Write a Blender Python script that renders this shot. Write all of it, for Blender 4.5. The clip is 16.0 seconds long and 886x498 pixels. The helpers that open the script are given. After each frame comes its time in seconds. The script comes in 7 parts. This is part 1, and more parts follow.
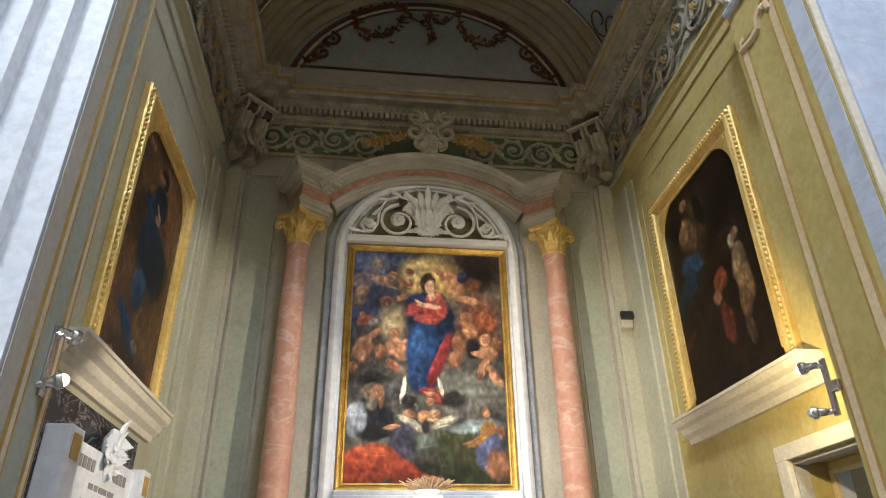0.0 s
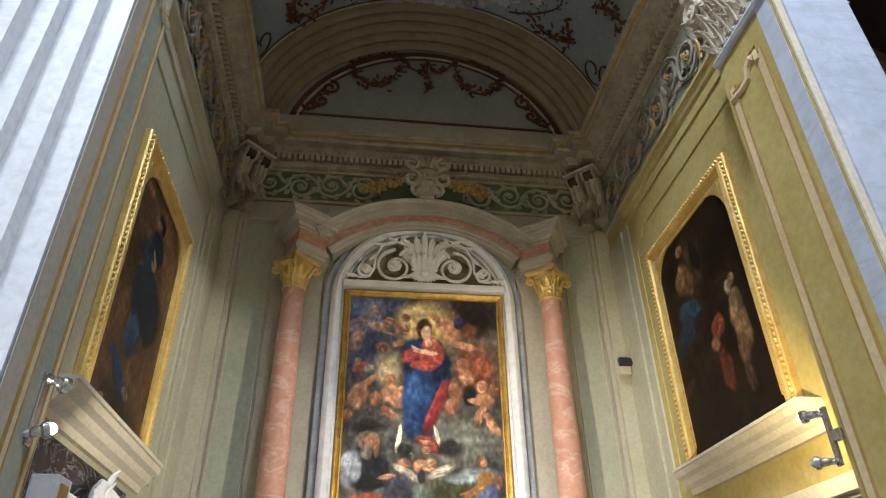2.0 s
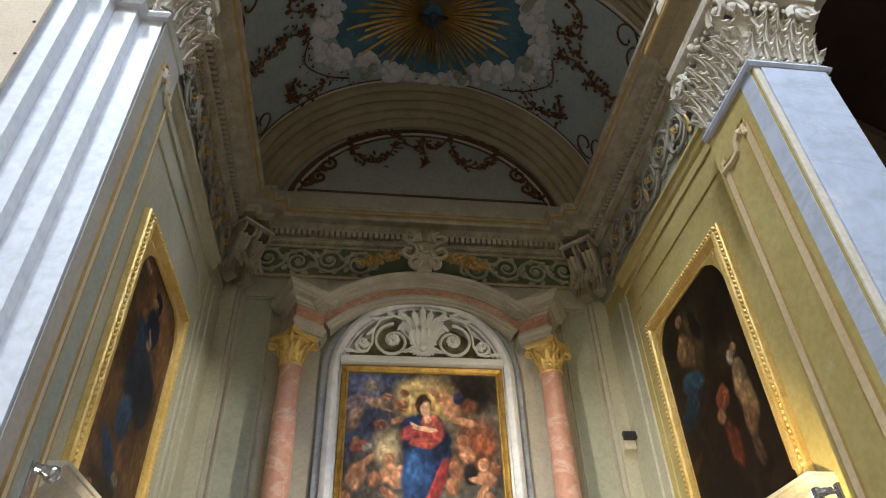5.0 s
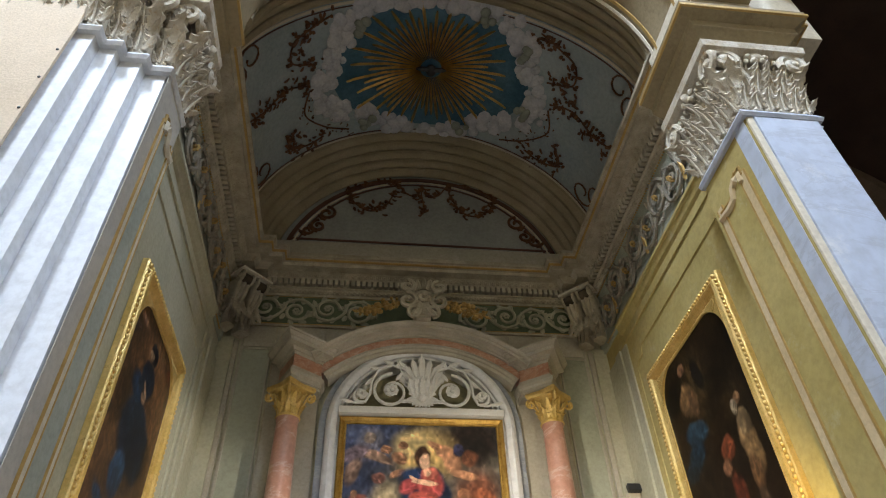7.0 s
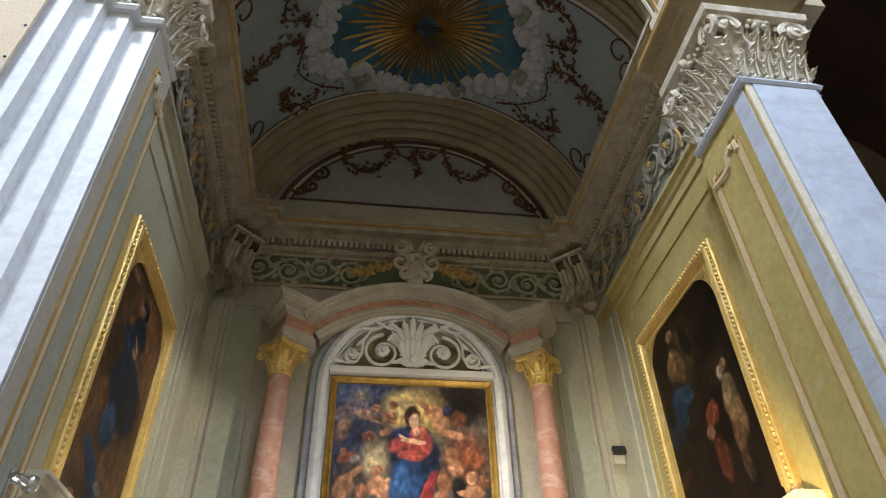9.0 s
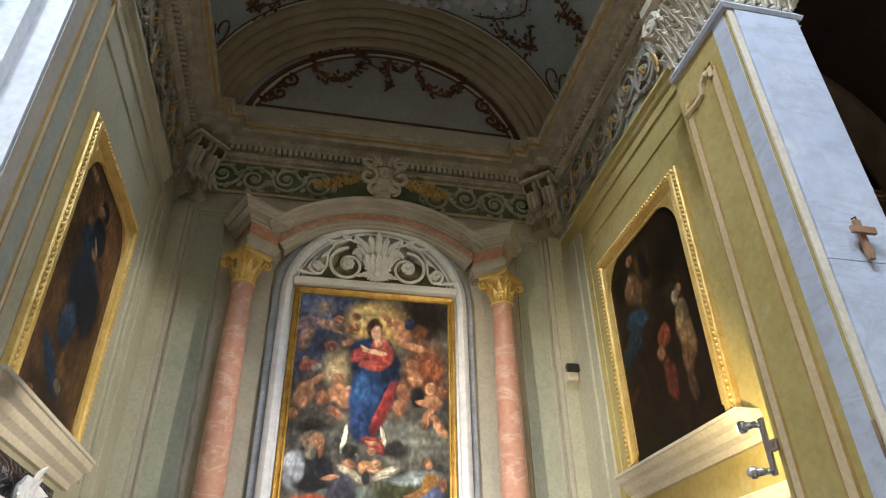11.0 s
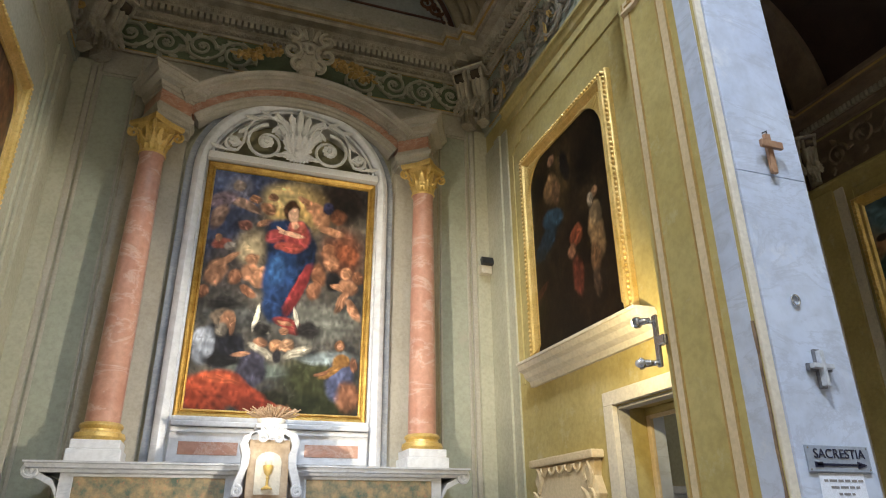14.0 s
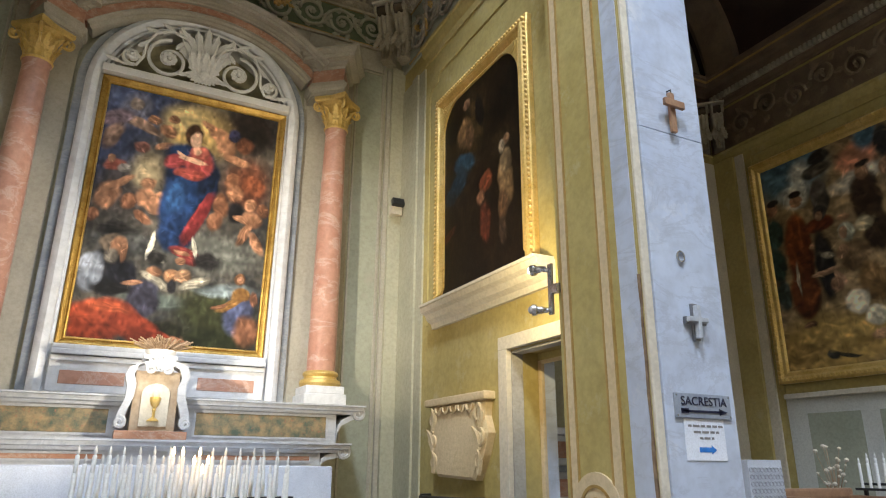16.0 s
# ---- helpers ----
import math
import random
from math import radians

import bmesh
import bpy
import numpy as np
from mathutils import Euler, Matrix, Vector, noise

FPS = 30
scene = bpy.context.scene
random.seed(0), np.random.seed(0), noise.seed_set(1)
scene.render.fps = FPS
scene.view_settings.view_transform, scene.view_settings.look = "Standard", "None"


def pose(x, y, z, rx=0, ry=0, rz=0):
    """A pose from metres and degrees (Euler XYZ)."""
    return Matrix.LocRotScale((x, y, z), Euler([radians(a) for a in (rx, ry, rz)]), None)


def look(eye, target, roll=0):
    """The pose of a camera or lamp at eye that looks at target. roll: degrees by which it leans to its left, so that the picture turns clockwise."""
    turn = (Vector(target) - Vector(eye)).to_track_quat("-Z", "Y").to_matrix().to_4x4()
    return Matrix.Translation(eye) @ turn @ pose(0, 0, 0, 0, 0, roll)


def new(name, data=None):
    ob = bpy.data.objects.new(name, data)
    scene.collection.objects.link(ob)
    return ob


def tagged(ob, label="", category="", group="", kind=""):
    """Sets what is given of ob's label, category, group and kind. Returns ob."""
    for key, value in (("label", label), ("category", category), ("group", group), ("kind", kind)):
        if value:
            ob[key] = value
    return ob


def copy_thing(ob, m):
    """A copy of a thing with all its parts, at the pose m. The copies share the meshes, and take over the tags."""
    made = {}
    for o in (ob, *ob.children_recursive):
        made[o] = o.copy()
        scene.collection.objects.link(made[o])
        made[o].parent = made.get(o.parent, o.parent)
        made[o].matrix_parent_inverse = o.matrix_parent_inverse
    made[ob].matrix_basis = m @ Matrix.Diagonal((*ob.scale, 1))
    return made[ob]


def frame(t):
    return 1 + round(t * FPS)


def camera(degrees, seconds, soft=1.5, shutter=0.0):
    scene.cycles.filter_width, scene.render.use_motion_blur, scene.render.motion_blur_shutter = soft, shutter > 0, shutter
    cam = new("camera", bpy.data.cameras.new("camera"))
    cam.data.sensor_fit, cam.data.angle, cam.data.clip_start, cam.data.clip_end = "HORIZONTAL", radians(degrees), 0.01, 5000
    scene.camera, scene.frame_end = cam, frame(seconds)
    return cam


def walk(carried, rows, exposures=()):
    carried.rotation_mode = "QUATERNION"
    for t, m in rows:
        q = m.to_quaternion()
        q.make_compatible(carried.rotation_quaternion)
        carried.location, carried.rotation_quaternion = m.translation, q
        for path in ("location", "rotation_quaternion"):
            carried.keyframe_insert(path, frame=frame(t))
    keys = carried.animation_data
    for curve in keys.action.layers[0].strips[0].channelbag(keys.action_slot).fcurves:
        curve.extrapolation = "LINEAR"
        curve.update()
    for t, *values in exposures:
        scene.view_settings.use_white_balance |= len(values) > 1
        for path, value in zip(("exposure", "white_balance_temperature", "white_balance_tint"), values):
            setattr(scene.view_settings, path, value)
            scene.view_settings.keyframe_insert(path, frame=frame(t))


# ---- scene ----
cam = camera(67.51, 16.0, soft=1.1)
PATH = [
    (0.0, pose(-0.030, -0.006, 1.527, 118.27, 0.80, -6.75)),
    (0.5, pose(-0.029, -0.010, 1.528, 119.55, 0.72, -6.87)),
    (1.0, pose(-0.031, -0.013, 1.533, 120.55, 0.78, -6.96)),
    (1.5, pose(-0.027, -0.012, 1.537, 121.29, 0.77, -7.05)),
    (2.0, pose(-0.025, -0.004, 1.536, 122.14, 0.86, -7.02)),
    (2.5, pose(-0.028, -0.007, 1.536, 123.01, 0.91, -7.01)),
    (3.0, pose(-0.024, -0.010, 1.537, 124.08, 0.92, -6.97)),
    (3.5, pose(-0.025, -0.009, 1.554, 125.03, 1.06, -6.93)),
    (4.0, pose(-0.027, -0.008, 1.559, 125.96, 1.29, -6.87)),
    (6.5, pose(-0.031, -0.009, 1.577, 131.66, 2.04, -6.53)),
    (7.0, pose(-0.031, -0.007, 1.580, 132.37, 2.02, -6.60)),
    (7.5, pose(-0.030, -0.011, 1.576, 132.67, 1.98, -6.86)),
    (8.0, pose(-0.030, -0.011, 1.577, 132.06, 1.93, -7.13)),
    (8.5, pose(-0.024, -0.003, 1.577, 130.70, 1.72, -7.34)),
    (11.0, pose(-0.007, 0.028, 1.555, 122.16, 0.92, -11.55)),
    (11.5, pose(-0.016, 0.040, 1.556, 119.90, 1.14, -12.89)),
    (12.0, pose(-0.005, 0.053, 1.552, 118.03, 0.94, -13.83)),
    (12.5, pose(0.001, 0.059, 1.549, 116.53, 0.77, -14.88)),
    (13.0, pose(0.008, 0.066, 1.542, 115.25, 0.58, -16.06)),
    (13.5, pose(0.016, 0.065, 1.544, 113.96, 0.53, -17.55)),
    (14.0, pose(0.029, 0.067, 1.541, 112.77, 0.48, -19.23)),
    (14.5, pose(0.043, 0.074, 1.545, 111.55, 0.28, -20.78)),
    (15.0, pose(0.070, 0.081, 1.543, 110.31, 0.02, -22.58)),
    (15.5, pose(0.108, 0.084, 1.544, 108.99, -0.23, -24.81)),
    (16.0, pose(0.157, 0.085, 1.544, 107.84, -0.42, -27.01)),
]
walk(cam, PATH)

# ---- light ----
scene.view_settings.exposure = -0.08
world = bpy.data.worlds.new("world")
scene.world = world
world.use_nodes = True
world.node_tree.nodes["Background"].inputs[0].default_value = (0.75, 0.85, 1.0, 1)
world.node_tree.nodes["Background"].inputs[1].default_value = 0.25


def lamp_area(name, m, sx, sy, power, color):
    d = bpy.data.lights.new(name, "AREA")
    d.shape, d.size, d.size_y, d.energy, d.color = "RECTANGLE", sx, sy, power, color
    ob = new(name, d)
    ob.matrix_world = m
    return ob


def lamp_spot(name, eye, target, power, color, angle, blend, radius=0.03):
    d = bpy.data.lights.new(name, "SPOT")
    d.energy, d.color, d.spot_size, d.spot_blend, d.shadow_soft_size = power, color, radians(angle), blend, radius
    ob = new(name, d)
    ob.matrix_world = look(eye, target)
    return ob


# daylight through the two high nave windows behind the camera
lamp_area("window_daylight", look((-3.6, -4.05, 15.3), (-2.4, 2.2, 5.5)), 2.0, 3.2, 4200, (0.70, 0.82, 1.0))
lamp_area("window_daylight", look((3.6, -4.05, 15.3), (2.8, 2.4, 5.5)), 2.0, 3.2, 2200, (0.62, 0.76, 1.0))
# the left bar's lit head, then the right bar's two heads
lamp_spot("spotlight_lamp", (-1.28, 3.02, 2.42), (1.75, 7.1, 3.5), 1000, (1.0, 0.91, 0.75), 48, 0.9)
lamp_spot("spotlight_lamp", (2.44, 3.56, 2.46), (-1.84, 6.3, 2.85), 560, (1.0, 0.92, 0.77), 52, 0.35)
lamp_spot("spotlight_lamp", (2.42, 3.62, 2.74), (3.10, 4.9, 2.95), 80, (1.0, 0.82, 0.46), 120, 0.7)
# extra lamp without a head, added to brighten the crest from the right
lamp_spot("spotlight_lamp", (2.40, 3.50, 2.60), (0.62, 7.0, 5.0), 210, (1.0, 0.90, 0.72), 40, 1.0)

# ---- materials ----


def nodes_of(name):
    m = bpy.data.materials.new(name)
    m.use_nodes = True
    t = m.node_tree
    return m, t, t.nodes["Principled BSDF"]


def node(t, kind, **values):
    n = t.nodes.new(kind)
    for k, v in values.items():
        n.inputs[k].default_value = v
    return n


def surface(name, c1, c2, rough=0.7, metal=0.0, big=1.3, fine=40.0, bump=0.15, stain=None, veins=0.0, vein=(0.3, 0.3, 0.33), vscale=1.5):
    """Two tones mixed by a broad noise, a fine grain, stains of a third tone, veins for marble."""
    m, t, b = nodes_of(name)
    co = t.nodes.new("ShaderNodeTexCoord")
    n1 = node(t, "ShaderNodeTexNoise", Scale=big, Detail=6.0, Roughness=0.62)
    n2 = node(t, "ShaderNodeTexNoise", Scale=fine, Detail=4.0, Roughness=0.6)
    for n in (n1, n2):
        t.links.new(co.outputs["Object"], n.inputs["Vector"])
    r1 = t.nodes.new("ShaderNodeValToRGB")
    r1.color_ramp.elements[0].position, r1.color_ramp.elements[1].position = 0.35, 0.65
    r1.color_ramp.elements[0].color, r1.color_ramp.elements[1].color = (*c1, 1), (*c2, 1)
    t.links.new(n1.outputs["Fac"], r1.inputs["Fac"])
    out = r1.outputs["Color"]
    mul = t.nodes.new("ShaderNodeMix")
    mul.data_type, mul.blend_type = "RGBA", "MULTIPLY"
    mul.inputs["Factor"].default_value = 0.35
    g = t.nodes.new("ShaderNodeValToRGB")
    g.color_ramp.elements[0].position, g.color_ramp.elements[1].position = 0.3, 0.6
    g.color_ramp.elements[0].color = (0.55, 0.53, 0.5, 1)
    t.links.new(n2.outputs["Fac"], g.inputs["Fac"])
    t.links.new(out, mul.inputs["A"])
    t.links.new(g.outputs["Color"], mul.inputs["B"])
    out = mul.outputs["Result"]
    if stain:
        n3 = node(t, "ShaderNodeTexNoise", Scale=big * 2.7, Detail=8.0, Roughness=0.75)
        t.links.new(co.outputs["Object"], n3.inputs["Vector"])
        r3 = t.nodes.new("ShaderNodeValToRGB")
        r3.color_ramp.elements[0].position, r3.color_ramp.elements[1].position = 0.56, 0.72
        t.links.new(n3.outputs["Fac"], r3.inputs["Fac"])
        x = t.nodes.new("ShaderNodeMix")
        x.data_type = "RGBA"
        x.inputs["B"].default_value = (*stain, 1)
        t.links.new(r3.outputs["Color"], x.inputs["Factor"])
        t.links.new(out, x.inputs["A"])
        out = x.outputs["Result"]
    if veins:
        mp = t.nodes.new("ShaderNodeMapping")
        mp.inputs["Rotation"].default_value = (0.5, 0.9, 0.6)
        n4 = node(t, "ShaderNodeTexNoise", Scale=vscale, Detail=9.0, Roughness=0.68, Distortion=1.4)
        t.links.new(co.outputs["Object"], mp.inputs["Vector"])
        mp.inputs["Scale"].default_value = (1.0, 1.0, 2.2)
        t.links.new(mp.outputs["Vector"], n4.inputs["Vector"])
        r4 = t.nodes.new("ShaderNodeValToRGB")
        e = r4.color_ramp.elements
        e[0].position, e[1].position = 0.47, 0.5
        e[0].color, e[1].color = (0, 0, 0, 1), (veins, veins, veins, 1)
        k = e.new(0.53)
        k.color = (0, 0, 0, 1)
        t.links.new(n4.outputs["Fac"], r4.inputs["Fac"])
        x = t.nodes.new("ShaderNodeMix")
        x.data_type = "RGBA"
        x.inputs["B"].default_value = (*vein, 1)
        t.links.new(r4.outputs["Color"], x.inputs["Factor"])
        t.links.new(out, x.inputs["A"])
        out = x.outputs["Result"]
    t.links.new(out, b.inputs["Base Color"])
    b.inputs["Roughness"].default_value, b.inputs["Metallic"].default_value = rough, metal
    bp = node(t, "ShaderNodeBump", Strength=bump, Distance=0.02)
    t.links.new(n2.outputs["Fac"], bp.inputs["Height"])
    t.links.new(bp.outputs["Normal"], b.inputs["Normal"])
    return m


def glow(name, color, strength):
    m, t, b = nodes_of(name)
    b.inputs["Base Color"].default_value = (*color, 1)
    b.inputs["Emission Color"].default_value = (*color, 1)
    b.inputs["Emission Strength"].default_value = strength
    return m


SAGE = surface("sage_plaster", (0.42, 0.40, 0.28), (0.49, 0.46, 0.33), 0.75, fine=25, stain=(0.36, 0.33, 0.24))
SAGE_DARK = surface("sage_panel_paint", (0.33, 0.34, 0.25), (0.40, 0.40, 0.30), 0.75, fine=25, stain=(0.40, 0.36, 0.28))
TAUPE = surface("taupe_plaster", (0.40, 0.36, 0.28), (0.47, 0.43, 0.34), 0.75, fine=30, stain=(0.50, 0.45, 0.38))
# Ochre plaster, pushed yellower to carry the warm lamplight on this side.
OCHRE = surface("lamp_warmed_ochre_plaster", (0.42, 0.325, 0.105), (0.51, 0.41, 0.16), 0.8, fine=18, stain=(0.50, 0.43, 0.24))
PEACH = surface("peach_cream_plaster", (0.62, 0.48, 0.28), (0.72, 0.58, 0.37), 0.75, fine=30, stain=(0.50, 0.37, 0.18))
CREAM = surface("cream_plaster", (0.62, 0.55, 0.42), (0.70, 0.63, 0.50), 0.75, fine=30, stain=(0.52, 0.46, 0.36))
STONE = surface("grey_stucco", (0.36, 0.31, 0.22), (0.52, 0.46, 0.35), 0.8, big=5, fine=60, bump=0.3, stain=(0.24, 0.19, 0.12))
OLIVE = surface("olive_moulding_plaster", (0.33, 0.27, 0.16), (0.42, 0.35, 0.23), 0.75, big=1.6, fine=40, bump=0.2, stain=(0.26, 0.21, 0.12))
STONE_GREEN = surface("green_grey_stucco", (0.30, 0.32, 0.25), (0.38, 0.39, 0.31), 0.8, big=3, fine=60, bump=0.3)
FRIEZE = surface("green_frieze_ground", (0.10, 0.13, 0.07), (0.14, 0.17, 0.095), 0.8, big=4, fine=50, stain=(0.22, 0.20, 0.12))
WHITE_STUCCO = surface("white_stucco", (0.72, 0.70, 0.66), (0.80, 0.78, 0.74), 0.6, big=5, fine=70, bump=0.2, stain=(0.60, 0.57, 0.52))
WHITE_MARBLE = surface("white_marble", (0.70, 0.70, 0.71), (0.80, 0.80, 0.80), 0.35, fine=14, bump=0.03, veins=0.3, vein=(0.50, 0.51, 0.54), vscale=0.9)
BLUE_MARBLE = surface("pale_blue_marble", (0.48, 0.53, 0.64), (0.58, 0.63, 0.73), 0.4, big=1.1, fine=9, bump=0.05, stain=(0.64, 0.65, 0.68), veins=0.45, vein=(0.36, 0.38, 0.44), vscale=1.1)
PIER_WHITE = surface("white_pier_paint", (0.74, 0.76, 0.80), (0.80, 0.82, 0.85), 0.5, fine=20, bump=0.06)
GREY_MARBLE = surface("dark_grey_marble", (0.22, 0.24, 0.27), (0.33, 0.35, 0.38), 0.35, big=4, fine=30, bump=0.05, veins=0.3, vein=(0.5, 0.5, 0.52))
PINK = surface("pink_marble", (0.48, 0.23, 0.16), (0.58, 0.32, 0.23), 0.28, big=5, fine=24, bump=0.04, veins=0.4, vein=(0.72, 0.58, 0.50), vscale=0.9)
PINK_DARK = surface("red_brown_marble", (0.40, 0.18, 0.10), (0.52, 0.28, 0.18), 0.35, big=6, fine=30, bump=0.05, veins=0.5, vein=(0.6, 0.5, 0.4), vscale=3)
BRECCIA = surface("mottled_breccia", (0.09, 0.12, 0.09), (0.42, 0.29, 0.15), 0.3, big=11, fine=30, bump=0.04, stain=(0.42, 0.17, 0.10))
GOLD = surface("gilded_plaster", (0.68, 0.45, 0.12), (0.84, 0.60, 0.22), 0.40, 0.5, big=7, fine=50, bump=0.25, stain=(0.45, 0.25, 0.07))
GOLD_PAINT = surface("gold_ochre_paint", (0.42, 0.26, 0.08), (0.52, 0.34, 0.11), 0.5, 0.3, big=7, fine=50, bump=0.1)
VAULT_BLUE = surface("pale_blue_vault_plaster", (0.33, 0.39, 0.41), (0.41, 0.46, 0.47), 0.8, big=1.5, fine=20, stain=(0.48, 0.49, 0.47))
LUNETTE_PAINT = surface("lunette_grey_plaster", (0.31, 0.32, 0.30), (0.38, 0.385, 0.36), 0.8, fine=25)
SKY_PAINT = surface("painted_blue_sky", (0.04, 0.12, 0.18), (0.09, 0.20, 0.27), 0.7, big=2.5, fine=20)
CLOUD = surface("stucco_cloud", (0.52, 0.52, 0.55), (0.68, 0.66, 0.66), 0.8, big=8, fine=30)
BROWN = surface("brown_red_line_paint", (0.10, 0.045, 0.03), (0.16, 0.07, 0.045), 0.7)
RUST = surface("russet_floral_stucco", (0.08, 0.03, 0.012), (0.22, 0.09, 0.03), 0.55, 0.2, big=9, fine=60)
# Brown deepened so that the unlit ceiling and next vault stay near black.
DARK_BROWN = surface("unlit_brown_plaster", (0.035, 0.016, 0.010), (0.06, 0.030, 0.020), 0.8, stain=(0.025, 0.012, 0.008))
# Cream of impost and soffit, lowered to tan to hold the dimness up there.
DIM_TAN = surface("dimmed_tan_paint", (0.25, 0.19, 0.10), (0.33, 0.26, 0.15), 0.75, fine=30, stain=(0.20, 0.15, 0.08))
FLOOR = surface("terrazzo_floor", (0.20, 0.16, 0.13), (0.27, 0.22, 0.18), 0.35, big=3, fine=80, bump=0.02)
METAL = surface("brushed_steel", (0.55, 0.55, 0.56), (0.66, 0.66, 0.67), 0.25, 0.9, big=9, fine=90, bump=0.05)
BLACK = surface("black_plastic", (0.02, 0.02, 0.02), (0.03, 0.03, 0.03), 0.4)
BEIGE = surface("beige_plastic", (0.55, 0.48, 0.36), (0.60, 0.53, 0.40), 0.45)
WOOD = surface("oiled_brown_wood", (0.30, 0.16, 0.09), (0.40, 0.23, 0.13), 0.45, big=12, fine=60, bump=0.1)

# ---- mesh helpers ----


def thing(name, label, category="", group="", kind="", m=None):
    ob = new(name)
    ob.empty_display_size = 0.1
    if m is not None:
        ob.matrix_world = m
    return tagged(ob, label, category, group, kind)


def part(name, bm, material, parent=None, label="", smooth=False):
    me = bpy.data.meshes.new(name)
    bmesh.ops.recalc_face_normals(bm, faces=bm.faces)
    bm.to_mesh(me)
    bm.free()
    me.materials.append(material)
    if smooth:
        for p in me.polygons:
            p.use_smooth = True
        me.set_sharp_from_angle(angle=radians(38))
    ob = new(name, me)
    ob.parent = parent
    if label:
        ob["label"] = label
    return ob


def mesh():
    return bmesh.new()


def box(bm, x0, x1, y0, y1, z0, z1, bevel=0.0):
    v = [bm.verts.new((x, y, z)) for x in (x0, x1) for y in (y0, y1) for z in (z0, z1)]
    f = [bm.faces.new([v[i] for i in q]) for q in ((0, 1, 3, 2), (4, 6, 7, 5), (0, 4, 5, 1), (2, 3, 7, 6), (0, 2, 6, 4), (1, 5, 7, 3))]
    if bevel:
        bmesh.ops.recalc_face_normals(bm, faces=f)
        bmesh.ops.bevel(bm, geom=list({e for k in f for e in k.edges}), offset=bevel, segments=2, affect="EDGES", profile=0.6)
    return bm


def boxed(name, dims, material, parent=None, label="", bevel=0.006):
    return part(name, box(mesh(), *dims, bevel), material, parent, label)


def skin(bm, rings, closed=True, caps=True):
    """Faces between successive rings of points."""
    vs = [[bm.verts.new(p) for p in ring] for ring in rings]
    n = len(vs[0])
    for a, b in zip(vs, vs[1:]):
        for i in range(n if closed else n - 1):
            j = (i + 1) % n
            bm.faces.new((a[i], a[j], b[j], b[i]))
    if caps and closed and n > 2:
        bm.faces.new(vs[0])
        bm.faces.new(vs[-1])
    return bm


def mould(bm, prof, pts):
    """A profile of (out, z) swept along a plan polyline; out is to the right of the way, corners mitred."""
    rings = []
    for i, p in enumerate(pts):
        p = Vector(p)
        ds = []
        if i:
            ds.append((p - Vector(pts[i - 1])).normalized())
        if i < len(pts) - 1:
            ds.append((Vector(pts[i + 1]) - p).normalized())
        ns = [Vector((d.y, -d.x)) for d in ds]
        n = ns[0] if len(ns) == 1 else (ns[0] + ns[1]) / (1 + ns[0].dot(ns[1]))
        rings.append([(p.x + n.x * o, p.y + n.y * o, z) for o, z in prof])
    return skin(bm, rings)


def arc_sweep(bm, prof, cx, cz, a0, a1, n=48, closed=True):
    """A profile of (radius, y) swept round an arch; angles in degrees from straight up, clockwise positive."""
    rings = []
    for i in range(n + 1):
        a = radians(a0 + (a1 - a0) * i / n)
        rings.append([(cx + r * math.sin(a), y, cz + r * math.cos(a)) for r, y in prof])
    return skin(bm, rings, closed)


def lathe(bm, prof, cx, cy, n=28):
    rings = [[(cx + r * math.cos(2 * math.pi * k / n), cy + r * math.sin(2 * math.pi * k / n), z) for k in range(n)] for r, z in prof]
    return skin(bm, rings)


def tube(bm, pts, radii, n=6):
    pts = [Vector(p) for p in pts]
    if not isinstance(radii, (list, tuple)):
        radii = [radii] * len(pts)
    rings = []
    up = Vector((0.13, 0.97, 0.2))
    for i, p in enumerate(pts):
        d = (pts[min(i + 1, len(pts) - 1)] - pts[max(i - 1, 0)]).normalized()
        s = d.cross(up)
        s = s.normalized() if s.length > 1e-4 else Vector((1, 0, 0))
        u = s.cross(d)
        rings.append([p + (s * math.cos(2 * math.pi * k / n) + u * math.sin(2 * math.pi * k / n)) * radii[i] for k in range(n)])
    return skin(bm, rings)


def spiral(cx, y, cz, r0, turns, start, hand=1, n=22, inner=0.22):
    """Points of a scroll in the x-z plane, from its outer end inwards."""
    out = []
    for i in range(n + 1):
        k = i / n
        r = r0 * (1 - k * (1 - inner))
        a = radians(start) + hand * k * turns * 2 * math.pi
        out.append((cx + r * math.cos(a), y, cz + r * math.sin(a)))
    return out


def leaf(bm, m, length, width, curl=0.25, lobes=4, n=12):
    """A lobed acanthus leaf that grows along local z, proud of local -y and curling outward at its tip."""
    rings = []
    for i in range(n + 1):
        k = i / n
        w = width * (0.35 + 0.65 * math.sin(math.pi * min(1, k * 0.8 + 0.12))) * (1 - k ** 6) * (1 + 0.26 * math.sin(k * lobes * 2 * math.pi))
        w = max(w, width * 0.04)
        y = -curl * length * k * k
        z = length * (k - 0.25 * max(0, k - 0.7))
        d = 0.16 * width
        rings.append([(-w / 2, y + d * 0.6, z), (-w / 4, y - d * 0.4, z), (0, y - d * 0.1, z), (w / 4, y - d * 0.4, z), (w / 2, y + d * 0.6, z)])
    return skin(bm, [[m @ Vector(p) for p in r] for r in rings], closed=False)


def ball(bm, c, r, sx=1.0, sy=1.0, sz=1.0, u=8, v=6):
    m = Matrix.Translation(c) @ Matrix.Diagonal((r * sx, r * sy, r * sz, 1))
    bmesh.ops.create_uvsphere(bm, u_segments=u, v_segments=v, radius=1, matrix=m)
    return bm


